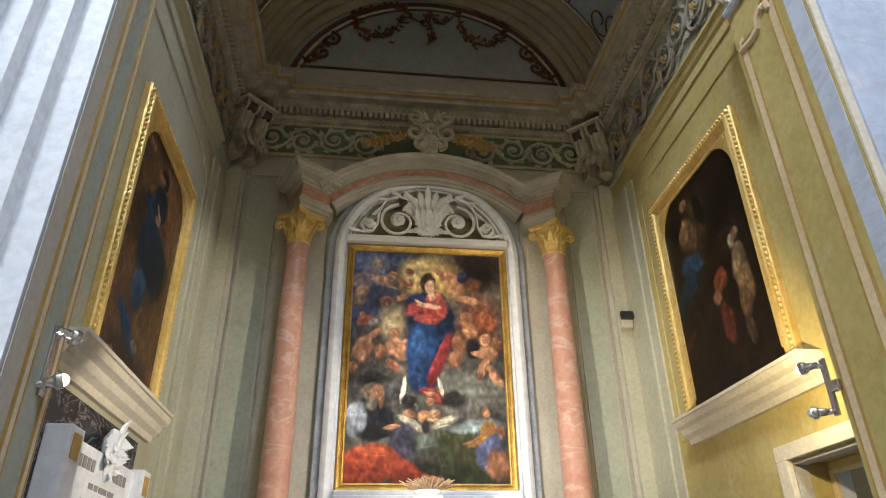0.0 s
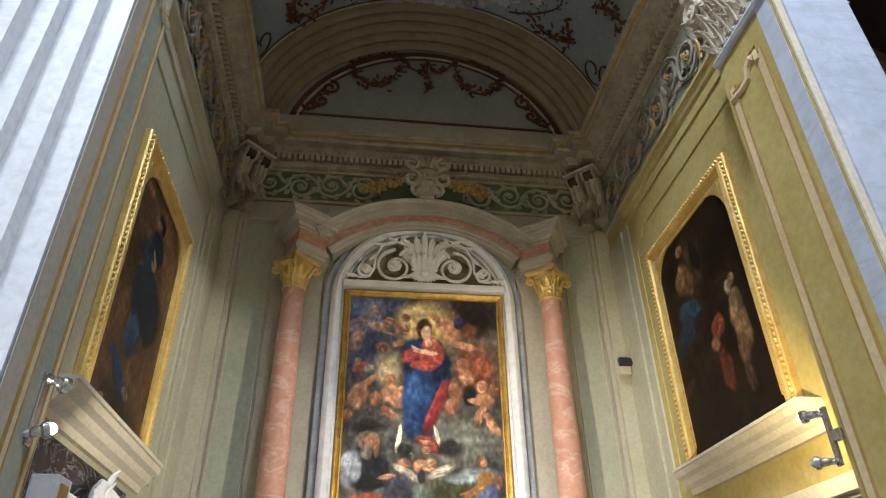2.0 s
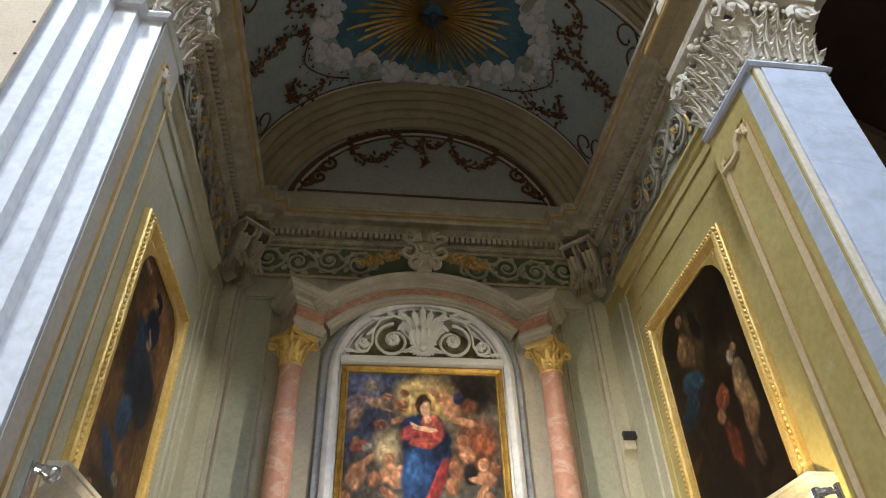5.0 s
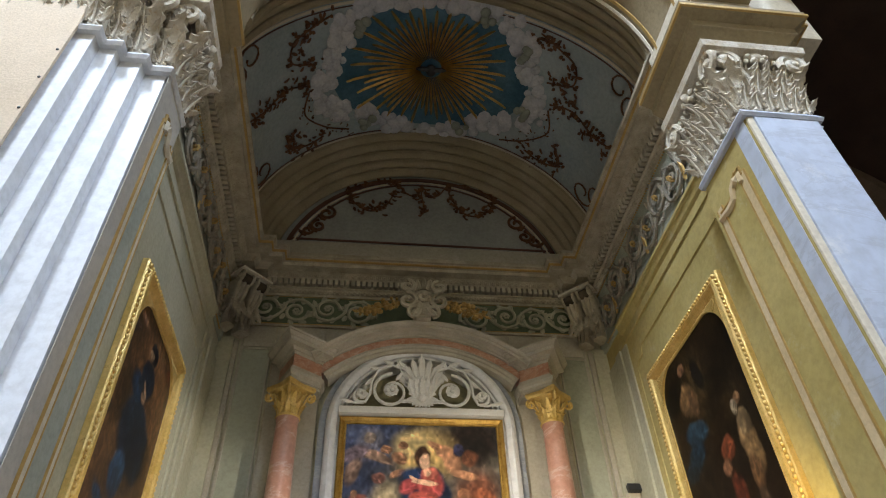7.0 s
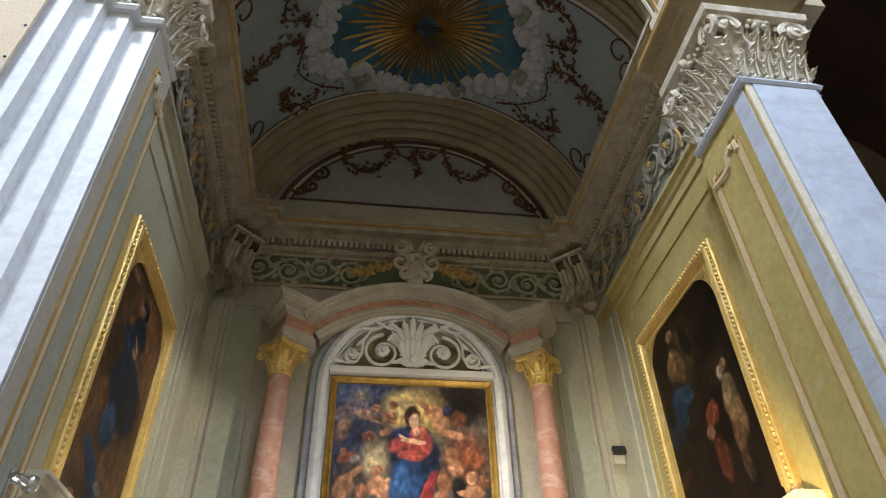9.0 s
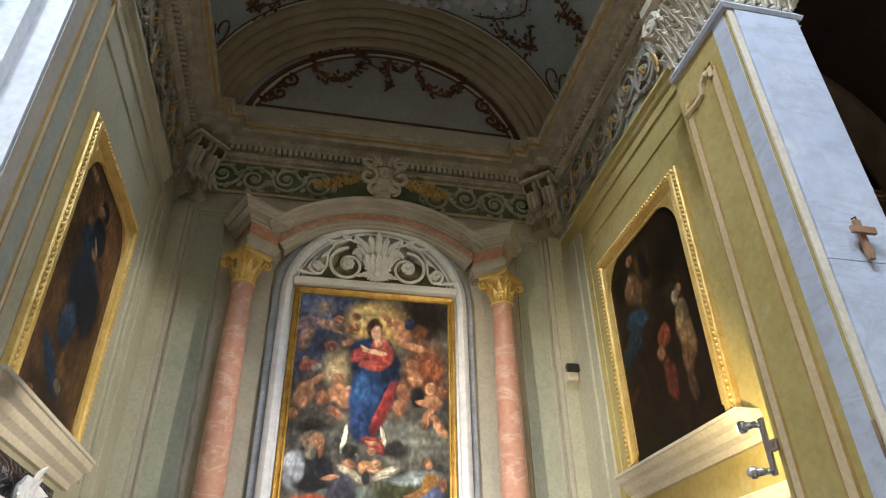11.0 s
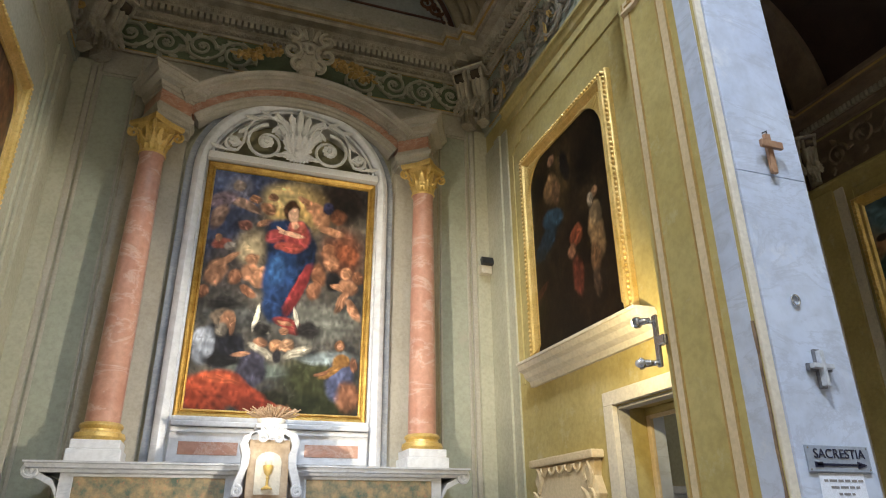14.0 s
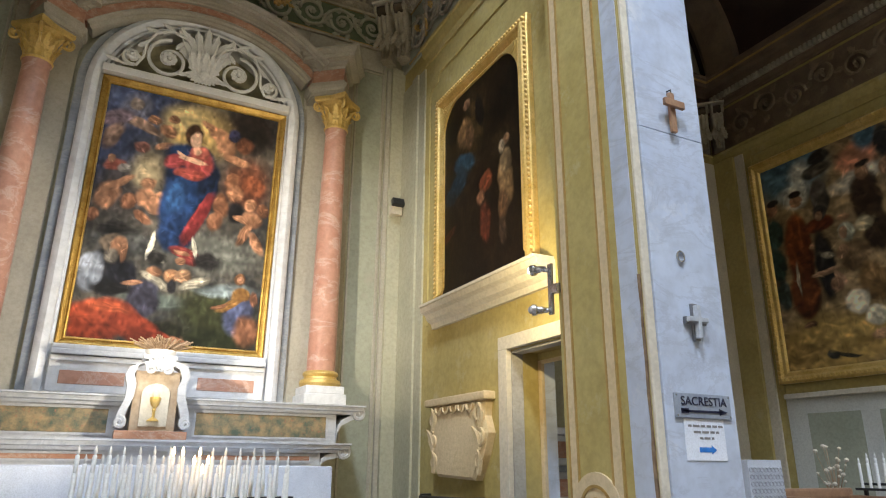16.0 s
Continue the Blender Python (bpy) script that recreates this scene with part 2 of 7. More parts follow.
def rosette(bm, c, r, petals=8):
    c = Vector(c)
    for k in range(petals):
        a = 2 * math.pi * k / petals
        ball(bm, c + Vector((math.cos(a) * r * 0.62, 0, math.sin(a) * r * 0.62)), r * 0.38, 1, 0.6, 1, 6, 4)
    ball(bm, c + Vector((0, -r * 0.2, 0)), r * 0.3)
    return bm


def smoothed(pts, n=6):
    """More points on a soft curve through the given ones."""
    out = []
    for i in range(len(pts) - 1):
        p = [Vector(pts[max(0, min(len(pts) - 1, i + d))]) for d in (-1, 0, 1, 2)]
        for k in range(n):
            t = k / n
            out.append(0.5 * ((2 * p[1]) + (p[2] - p[0]) * t + (2 * p[0] - 5 * p[1] + 4 * p[2] - p[3]) * t * t + (3 * p[1] - p[0] - 3 * p[2] + p[3]) * t ** 3))
    return [tuple(q) for q in out] + [tuple(pts[-1])]


# ---- the chapel's large forms ----
CX, XL, XR, YB = 0.645, -1.84, 3.12, 7.15
RL, RR, YF, YN = -1.42, 2.64, 2.645, 3.35   # reveals, pier fronts, near ends of the side walls
YNL = 3.08

floor = part("floor", box(mesh(), -9, 14, -10, 12, -0.2, 0), FLOOR)
tagged(floor, "worn grey-brown terrazzo church floor", "floor", kind="structure")

AX, AZ = 0.668, 5.24
NICHE = 0.955
bm = mesh()
box(bm, XL - 0.5, AX - NICHE, YB, YB + 0.5, 0, 11)
box(bm, AX + NICHE, XR + 0.2, YB, YB + 0.5, 0, 11)
box(bm, AX - NICHE, AX + NICHE, YB, YB + 0.5, 0, AZ)
skin(bm, [[(AX + NICHE * math.sin(radians(a)), y, z) for y, z in ((YB, 11), (YB + 0.5, 11), (YB + 0.5, AZ + 0.98 * NICHE * math.cos(radians(a))), (YB, AZ + 0.98 * NICHE * math.cos(radians(a))))] for a in range(-90, 91, 5)])
back = part("wall_back", bm, SAGE)
tagged(back, "sage green plaster wall behind the altar", "wall", kind="structure")
left = part("wall_left", box(mesh(), XL - 0.45, XL, YNL - 0.02, YB, 0, 7.6), SAGE)
tagged(left, "pale sage plaster side wall of the chapel", "wall", kind="structure")

# right wall with the doorway
DY0, DY1, DZ = 3.60, 4.70, 2.42
bm = mesh()
box(bm, XR, XR + 0.42, DY1, YB, 0, 7.6)
box(bm, XR, XR + 0.42, YN, DY0, 0, 7.6)
box(bm, XR, XR + 0.42, DY0, DY1, DZ, 7.6)
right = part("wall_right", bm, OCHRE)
tagged(right, "ochre plaster side wall with a doorway, lamp warmth in its colour", "wall", kind="structure")

# piers
bm = mesh()
box(bm, RR, 3.20, YF, YN + 0.02, 0, 5.5)
box(bm, 3.20, 3.24, YF + 0.08, YN + 0.02, 0, 5.5)
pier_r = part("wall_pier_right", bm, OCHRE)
tagged(pier_r, "pier of ochre plaster faced in pale blue marble", "pier", kind="structure")
LP = [(-1.44, 2.66), (-1.578, 2.575), (-1.715, 2.49), (-1.825, 2.395), (-2.5, 2.395)]   # front corners of the stepped left pier
pier_l = part("wall_pier_left", box(mesh(), LP[1][0], LP[0][0], LP[0][1], YNL + 0.02, 0, 5.5), PIER_WHITE)
tagged(pier_l, "white painted stepped pier", "pier", kind="structure")
for k in range(1, 4):
    boxed("pilaster_step", (LP[k + 1][0], LP[k][0], LP[k][1], YNL + 0.02, 0, 5.5), PIER_WHITE, pier_l, bevel=0.004)

# vault
RV, ZV, VX = 2.50, 7.60, 0.71   # vault radius, springing and axis
bm = mesh()
arc_sweep(bm, [(RV, 4.25), (RV + 0.25, 4.25), (RV + 0.25, 6.52), (RV, 6.52)], VX, ZV, -90, 90, 64)
vault = part("ceiling", bm, VAULT_BLUE, smooth=True)
tagged(vault, "pale blue plastered barrel vault", "ceiling", kind="structure")


def rib_profile(r0, y0, r1, y1, steps=5):
    """A row of rounded mouldings from one radius and depth to another, closed behind."""
    p = []
    for q in range(steps):
        wide = q % 2 == 0
        for a, d in ((0.0, 0.03), (0.10, 0.03), (0.12, -0.02), (0.25, -0.055), (0.45, -0.07), (0.65, -0.06), (0.80, -0.025), (0.84, 0.0), (0.94, 0.0), (0.96, 0.03)):
            a = (q + a) / steps
            p.append((r0 + (r1 - r0) * a + d * (1.0 if wide else 0.55), y0 + (y1 - y0) * a))
    return p + [(r1 + 0.3, y1), (r1 + 0.3, y0)]


bm = arc_sweep(mesh(), rib_profile(2.14, YB, RV - 0.03, 6.50), VX, ZV, -90, 90, 64)
rib = part("arch_back", bm, OLIVE, smooth=True)
tagged(rib, "stepped taupe arch mouldings round the lunette", "arch", kind="structure")
bm = arc_sweep(mesh(), rib_profile(2.02, 3.35, RV, 4.25), VX, ZV, -90, 90, 64)
rib = part("arch_front", bm, OLIVE, smooth=True)
tagged(rib, "stepped cream arch mouldings at the chapel mouth", "arch", kind="structure")
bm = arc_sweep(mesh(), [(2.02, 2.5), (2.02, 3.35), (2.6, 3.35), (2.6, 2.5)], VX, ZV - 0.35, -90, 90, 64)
soff = part("arch_soffit", bm, DIM_TAN, smooth=True)
tagged(soff, "cream soffit of the nave arch, dimness put into its tan", "arch", kind="structure")

# entablature round three sides
STEP = 0.16
LOOP = [(XL, YNL), (XL, YB - 2 * STEP), (XL + STEP, YB - 2 * STEP), (XL + STEP, YB - STEP), (XL + 2 * STEP, YB - STEP), (XL + 2 * STEP, YB),
        (XR - 2 * STEP, YB), (XR - 2 * STEP, YB - STEP), (XR - STEP, YB - STEP), (XR - STEP, YB - 2 * STEP), (XR, YB - 2 * STEP), (XR, YN)]
ARCHITRAVE = [(0, 6.10), (0.02, 6.10), (0.02, 6.20), (0.045, 6.23), (0.07, 6.30), (0.09, 6.31), (0.09, 6.345), (0.05, 6.35), (0, 6.35)]
CORNICE = [(0, 7.16), (0.03, 7.16), (0.035, 7.19), (0.07, 7.20), (0.085, 7.235), (0.105, 7.245), (0.105, 7.262), (0.03, 7.265), (0.03, 7.352), (0.155, 7.355), (0.165, 7.375), (0.21, 7.41),
           (0.225, 7.425), (0.34, 7.43), (0.345, 7.475), (0.375, 7.48), (0.40, 7.515), (0.43, 7.52), (0.43, 7.575), (0.36, 7.59), (0.36, 7.64), (0, 7.68)]
ent = thing("entablature", "grey stucco entablature with dentils and scroll frieze", "entablature", kind="structure")
for x0, x1, y0 in ((XL + 0.001, XL + STEP, YB - 2 * STEP), (XL + STEP, XL + 2 * STEP, YB - STEP), (XR - STEP, XR - 0.001, YB - 2 * STEP), (XR - 2 * STEP, XR - STEP, YB - STEP)):
    boxed("corner_block", (x0, x1, y0, YB - 0.001, 6.60, 7.20), STONE, ent, bevel=0.01)
part("architrave", mould(mesh(), ARCHITRAVE, [LOOP[0], (XL, 6.42)]), SAGE, ent)
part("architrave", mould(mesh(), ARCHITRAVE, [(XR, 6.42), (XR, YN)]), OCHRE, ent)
cornice = part("cornice", mould(mesh(), CORNICE, LOOP), STONE, ent)
part("gilded_fillet", mould(mesh(), [(0.375, 7.478), (0.392, 7.484), (0.398, 7.498), (0.395, 7.505)], LOOP), GOLD_PAINT, ent)
for line in ([(XL + 0.392, 3.4), (XL + 0.392, 6.44)], [(XL + 0.72, YB - 0.392), (XR - 0.72, YB - 0.392)], [(XR - 0.392, 6.44), (XR - 0.392, 3.4)]):
    b = mesh()
    p, q = Vector(line[0]), Vector(line[1])
    n = int((q - p).length / 0.036)
    for k in range(n):
        c = p.lerp(q, (k + 0.5) / n)
        ball(b, (c.x, c.y, 7.488), 0.012, 1, 1, 1, 6, 4)
    tagged(part("gilded_beading", b, GOLD_PAINT, ent, smooth=True), kind="stuff")
boxed("frieze_ground", (XL + 0.01, XR - 0.01, YB - 0.035, YB - 0.001, 6.66, 7.165), FRIEZE, ent, bevel=0)
boxed("frieze_ground", (XL, XL + 0.03, YN, YB - 0.04, 6.35, 7.165), STONE_GREEN, ent, bevel=0)
boxed("frieze_ground", (XR - 0.03, XR, YN, YB - 0.04, 6.35, 7.165), STONE_GREEN, ent, bevel=0)

# nave closed round the camera
bm = mesh()
box(bm, -9.2, -9, -10, 12, 0, 17.5)
nw = part("wall_nave_left", bm, CREAM)
tagged(nw, "cream plaster nave wall", "wall", kind="structure")
bm = mesh()
box(bm, -9, 14, -4.4, -4.2, 0, 13.2)
box(bm, -9, 14, -4.4, -4.2, 17.4, 17.5)
for a0, a1 in ((-9, -4.7), (-2.5, 2.5), (4.7, 14)):
    box(bm, a0, a1, -4.4, -4.2, 13.2, 17.4)
nw = part("wall_nave_rear", bm, CREAM)
tagged(nw, "cream plaster nave wall", "wall", kind="structure")
bm = mesh()
box(bm, 14, 14.2, -10, 12, 0, 17.5)
nw = part("wall_nave_right", bm, CREAM)
tagged(nw, "cream plaster nave wall", "wall", kind="structure")
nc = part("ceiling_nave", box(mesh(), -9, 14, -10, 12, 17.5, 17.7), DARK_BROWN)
tagged(nc, "nave ceiling, its brown deepened for want of light", "ceiling", kind="structure")

PANE = glow("window_daylight_pane", (0.75, 0.85, 1.0), 3.0)
for k, m in enumerate((pose(-3.6, -4.2, 15.3), pose(3.6, -4.2, 15.3))):
    w = thing("window_%d" % (k + 1), "tall nave window with bright daylight", "window", kind="structure", m=m)
    boxed("pane", (-1.08, 1.08, -0.14, -0.12, -2.08, 2.08), PANE, w, bevel=0)
    b = mesh()
    for x0, x1, z0, z1 in ((-1.1, -1.02, -2.1, 2.1), (1.02, 1.1, -2.1, 2.1), (-1.02, 1.02, -2.1, -2.02), (-1.02, 1.02, 2.02, 2.1), (-0.03, 0.03, -2.02, 2.02)):
        box(b, x0, x1, -0.10, -0.02, z0, z1)
    part("window_frame", b, WHITE_STUCCO, w)

# ---- wall dressing ----
def frame_strip(bm, x0, x1, z0, z1, y, w=0.03, d=0.02):
    """A raised rectangular border on a wall that faces -y."""
    box(bm, x0, x0 + w, y - d, y, z0, z1)
    box(bm, x1 - w, x1, y - d, y, z0, z1)
    box(bm, x0 + w, x1 - w, y - d, y, z0, z0 + w)
    box(bm, x0 + w, x1 - w, y - d, y, z1 - w, z1)
    return bm


for s in (-1, 1):
    def X(d):
        return CX + s * d
    def span(a, b):
        return (min(X(a), X(b)), max(X(a), X(b)))
    # stepped corner pilasters on the back wall and along the side wall
    boxed("pilaster_back", (*span(2.30, 2.484), YB - 0.10, YB - 0.001, 0, 6.42), SAGE, back)
    boxed("pilaster_back", (*span(2.25, 2.30), YB - 0.05, YB - 0.001, 0, 6.40), TAUPE, back)
    boxed("wall_strip", (*span(2.20, 2.225), YB - 0.022, YB - 0.001, 0, 6.66), TAUPE, back)
    side, mat = (left, SAGE) if s < 0 else (right, SAGE)
    for y0, y1, d in ((6.72, 7.05, 0.03), (6.56, 6.72, 0.055), (6.40, 6.56, 0.03)):
        boxed("pilaster_side", (*span(2.483 - d, 2.483), y0, y1, 0, 6.075), mat, side)
    # taupe ground and recessed green panel beside each column
    boxed("wall_panel", (*span(1.86, 2.19), YB - 0.012, YB - 0.001, 0.3, 6.30), SAGE_DARK, back, bevel=0)
    b = mesh()
    a0, a1 = span(1.84, 2.21)
    part("panel_border", frame_strip(b, a0, a1, 0.28, 6.32, YB, 0.022, 0.026), TAUPE, back)
    boxed("wall_strip", (*span(1.20, 1.80), YB - 0.03, YB - 0.001, 2.0, 6.66), TAUPE, back)
    boxed("panel_border", (*span(1.795, 1.81), YB - 0.036, YB - 0.001, 2.0, 6.62), STONE, back, bevel=0)
boxed("wall_strip", (CX - 2.19, CX + 2.19, YB - 0.02, YB - 0.001, 6.34, 6.66), TAUPE, back)
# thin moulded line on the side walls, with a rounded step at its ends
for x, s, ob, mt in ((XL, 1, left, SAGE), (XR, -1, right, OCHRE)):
    y0, y1 = 3.75, 6.28
    pts = [(x + s * 0.004, y0, 2.9), (x + s * 0.004, y0, 5.62), (x + s * 0.004, y0 + 0.07, 5.70), (x + s * 0.004, y0 + 0.20, 5.72), (x + s * 0.004, y0 + 0.24, 5.82),
           (x + s * 0.004, y1 - 0.24, 5.82), (x + s * 0.004, y1 - 0.20, 5.72), (x + s * 0.004, y1 - 0.07, 5.70), (x + s * 0.004, y1, 5.62), (x + s * 0.004, y1, 2.9)]
    part("panel_moulding", tube(mesh(), pts, 0.013, 6), mt, ob, smooth=True)

# painted reveals of the two piers: cream bands with gilt edges round a long panel
def reveal(x, s, pier, base, field, lower, yn, band):
    """x: the face's plane; s: the way it faces; yn: where it ends."""
    def Y(y):
        return YF + (y - YF) * (yn - YF) / (3.35 - YF)
    def slab(name, y0, y1, z0, z1, d, mt):
        a, b = sorted((x, x + s * d))
        y0, y1 = Y(y0), Y(y1)
        return boxed(name, (a, b, y0, y1, z0, z1), mt, pier, bevel=0.002)
    slab("reveal_face", YF + 0.01, YN - 0.01, 0, 5.5, 0.004, base)
    slab("reveal_panel", 2.95, 3.24, 0.9, 5.12, 0.008, field)
    for y in (2.885, 3.245):
        slab("cream_band", y, y + 0.065, 0.9, 5.18, 0.014, band)
    for y in (2.868, 2.95, 3.236, 3.31):
        slab("gilt_line", y, y + 0.014, 0.9, 5.18, 0.018, GOLD_PAINT)
    # scalloped head of the panel
    b = mesh()
    pts = [(x + s * 0.012, 2.91, 5.16), (x + s * 0.012, 2.91, 5.24), (x + s * 0.012, 2.97, 5.25), (x + s * 0.012, 3.03, 5.22), (x + s * 0.012, 3.06, 5.14),
           (x + s * 0.012, 3.14, 5.12), (x + s * 0.012, 3.28, 5.13)]
    pts = [(p[0], Y(p[1]), p[2]) for p in pts]
    part("gilt_line", tube(b, pts, 0.012, 6), GOLD_PAINT, pier, smooth=True)
    b = mesh()
    pts = [(x + s * 0.012, p[1] + 0.03, p[2] - 0.05) for p in pts]
    part("cream_band", tube(b, pts, 0.028, 6), band, pier, smooth=True)
    if lower:
        for r0, r1, mt, d in ((0.135, 0.20, PEACH, 0.022), (0.118, 0.135, GOLD_PAINT, 0.026), (0.07, 0.118, PEACH, 0.018), (0.055, 0.07, GOLD_PAINT, 0.024)):
            rings = []
            for z, a in [(0.9, 0.0)] + [(1.30, math.pi * k / 20) for k in range(21)] + [(0.9, math.pi)]:
                rings.append([(x + s * o, 3.10 + r * math.cos(a), z + (r * math.sin(a) if z > 1 else 0)) for r, o in ((r0, 0.001), (r0, d), (r1, d), (r1, 0.001))])
            part("arched_border", skin(mesh(), rings), mt, pier)


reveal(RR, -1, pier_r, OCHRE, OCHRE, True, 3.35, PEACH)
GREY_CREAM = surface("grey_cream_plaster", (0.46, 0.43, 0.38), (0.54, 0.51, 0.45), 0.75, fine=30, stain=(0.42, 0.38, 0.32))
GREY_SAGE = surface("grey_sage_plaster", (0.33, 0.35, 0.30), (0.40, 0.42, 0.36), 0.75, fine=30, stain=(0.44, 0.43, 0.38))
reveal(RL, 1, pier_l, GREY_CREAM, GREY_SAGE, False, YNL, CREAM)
# marble facing of the right pier, in three slabs, with a chamfered plaster edge
for z0, z1 in ((0.0, 1.15), (1.155, 3.395), (3.40, 5.47)):
    boxed("marble_slab", (RR + 0.055, 3.195, YF - 0.03, YF - 0.001, z0, z1), BLUE_MARBLE, pier_r, bevel=0.003)
boxed("marble_slab", (3.20, 3.235, YF + 0.04, YF + 0.079, 0, 5.4), BLUE_MARBLE, pier_r)
boxed("corner_bead", (RR - 0.004, RR + 0.05, YF - 0.022, YF - 0.001, 0, 5.47), CREAM, pier_r, bevel=0.008)
boxed("grey_band", (RR - 0.010, RR - 0.0045, YF + 0.02, YF + 0.16, 0, 5.47), BLUE_MARBLE, pier_r, bevel=0.001)
STREAK = surface("brown_worn_edge", (0.12, 0.07, 0.04), (0.26, 0.17, 0.10), 0.8, big=14, fine=60)
pts = [(RR - 0.006, YF + 0.012 + 0.002 * math.sin(k * 1.7), 0.8 + k * 0.09) for k in range(20)]
part("worn_edge", tube(mesh(), pts, [0.006 + 0.006 * abs(math.sin(k * 1.3 + k * k)) for k in range(20)], 5), STREAK, pier_r, "brown worn plaster down the corner", True)


def pier_capital(faces, label):
    """faces: (pose of a face whose local x runs along it, its length)."""
    cap = thing("pier_capital", label, "capital", "pier capitals")
    for m0, ln, ends in faces:
        for row, (z, h, w, curl, inset, gap) in enumerate(((5.57, 0.25, 0.125, 0.34, 0.0, 0.10), (5.70, 0.28, 0.13, 0.40, 0.03, 0.11), (5.88, 0.22, 0.11, 0.50, 0.05, 0.12))):
            n = max(1, round((ln - 2 * inset) / gap))
            for k in range(n):
                x = inset + (ln - 2 * inset) * (k + 0.5) / n
                b = mesh()
                m = m0 @ pose(x, -0.012 - 0.012 * row, z, random.uniform(-4, 4), random.uniform(-5, 5), random.uniform(-9, 9))
                leaf(b, m, h * random.uniform(0.9, 1.06), w, curl, 5, 20)
                for e in (-1, 1):
                    leaf(b, m @ pose(e * w * 0.30, -0.006, h * 0.18, 6, e * 22, e * 14), h * 0.62, w * 0.5, curl * 1.1, 3, 9)
                tube(b, [m @ Vector((0, -0.02 - curl * h * q * q, h * q)) for q in (0.0, 0.3, 0.6, 0.85)], [0.010, 0.009, 0.007, 0.004], 5)
                part("leaf", b, CAPITAL, cap, smooth=True)
        b = mesh()
        for k in range(int(ln / 0.055)):
            ball(b, m0 @ Vector(((k + 0.5) * ln / int(ln / 0.055), -0.085, 6.135)), 0.022, 1, 0.9, 1.35, 7, 5)
        if ln > 0.06:
            tagged(part("egg_moulding", b, CAPITAL, cap, smooth=True), kind="stuff")
        for e in ends:
            b = mesh()
            c = (0 if e < 0 else ln, -0.10, 6.10)
            sp = spiral(c[0], c[1], c[2], 0.12, 1.6, 200 if e > 0 else -20, -e, 26, 0.15)
            tube(b, [m0 @ Vector(p) for p in sp], [0.030] * 20 + [0.026] * 7, 6)
            ball(b, m0 @ Vector(c), 0.035)
            tube(b, [m0 @ Vector((ln / 2 + e * ln * 0.12, -0.04, 5.80)), m0 @ Vector((ln / 2 + e * ln * 0.3, -0.07, 6.02)), m0 @ Vector((c[0] - e * 0.02, -0.09, 6.22))], [0.02, 0.026, 0.03], 6)
            part("volute", b, CAPITAL, cap, smooth=True)
            b = mesh()
            leaf(b, m0 @ pose(c[0] - e * 0.04, -0.05, 5.80, 12, 0, e * 30), 0.26, 0.13, 0.45)
            part("corner_leaf", b, CAPITAL, cap, smooth=True)
        b = mesh()
        ball(b, m0 @ Vector((ln / 2, -0.09, 6.17)), 0.07, 1.1, 0.6, 0.9)
        for k in range(6):
            a = k * math.pi / 3
            ball(b, m0 @ Vector((ln / 2 + 0.07 * math.cos(a), -0.10, 6.17 + 0.06 * math.sin(a))), 0.032)
        part("flower", b, CAPITAL, cap, smooth=True)
    return cap


CAPITAL = surface("aged_white_stucco", (0.46, 0.39, 0.28), (0.70, 0.65, 0.55), 0.75, big=7, fine=50, bump=0.3, stain=(0.42, 0.24, 0.07))
NECK = [(0, 5.47), (0.035, 5.47), (0.05, 5.50), (0.035, 5.53), (0.02, 5.56), (0, 5.58)]
ABACUS = [(0, 6.17), (0.10, 6.19), (0.15, 6.22), (0.16, 6.29), (0, 6.30)]
ENTAB = [(0, 6.30), (0.06, 6.30), (0.06, 6.38), (0.10, 6.40), (0.16, 6.46), (0.18, 6.47), (0.18, 6.55), (0.26, 6.60), (0.27, 6.68), (0.22, 6.70), (0, 6.72)]
right_plan = [(RR, 3.36), (RR, YF), (3.20, YF), (3.20, YF + 0.08), (3.24, YF + 0.08), (3.24, 3.36)]
left_plan = [(-2.9, LP[3][1])] + [q for k in (3, 2, 1) for q in ((LP[k][0], LP[k][1]), (LP[k][0], LP[k - 1][1]))] + [LP[0], (LP[0][0], YNL)]
for plan, pier, cm in ((right_plan, pier_r, BLUE_MARBLE), (left_plan, pier_l, PIER_WHITE)):
    part("neck_moulding", mould(mesh(), NECK, plan), cm, pier)
    part("abacus", mould(mesh(), ABACUS, plan), CAPITAL, pier)
    part("impost", mould(mesh(), ENTAB, plan), DIM_TAN, pier)
    part("gilt_line", mould(mesh(), [(0.262, 6.60), (0.280, 6.605), (0.280, 6.635), (0.262, 6.64)], plan), GOLD_PAINT, pier)
    part("gilt_line", mould(mesh(), [(0.06, 6.375), (0.085, 6.38), (0.085, 6.40), (0.06, 6.405)], plan), GOLD_PAINT, pier)
# pier cores above the necking and the spandrel wall over the arch
boxed("capital_core", (RR + 0.01, 3.19, YF + 0.01, YN + 0.01, 5.5, 7.4), CREAM, pier_r)
for k in range(4):
    boxed("capital_core", (LP[k + 1][0] - (0.5 if k == 3 else 0), LP[k][0] - 0.01, LP[k][1] + 0.01, YNL + 0.01, 5.5, 7.4), CREAM, pier_l)
pier_capital([(Matrix.Translation((RR, YF, 0)), 0.59, (-1, 1)), (pose(RR, 3.34, 0, 0, 0, -90), 0.74, (-1, 1))], "white and ochre stained stucco capital on marble pier")
pier_capital([(Matrix.Translation((LP[k + 1][0], LP[k][1], 0)), LP[k][0] - LP[k + 1][0], (1,)) for k in range(3)]
             + [(Matrix.Translation((LP[3][0] - 0.62, LP[3][1], 0)), 0.62, (-1, 1)), (pose(LP[0][0], LP[0][1], 0, 0, 0, 90), 0.43, (-1, 1))], "white stucco capital with gilt stains on stepped pier")
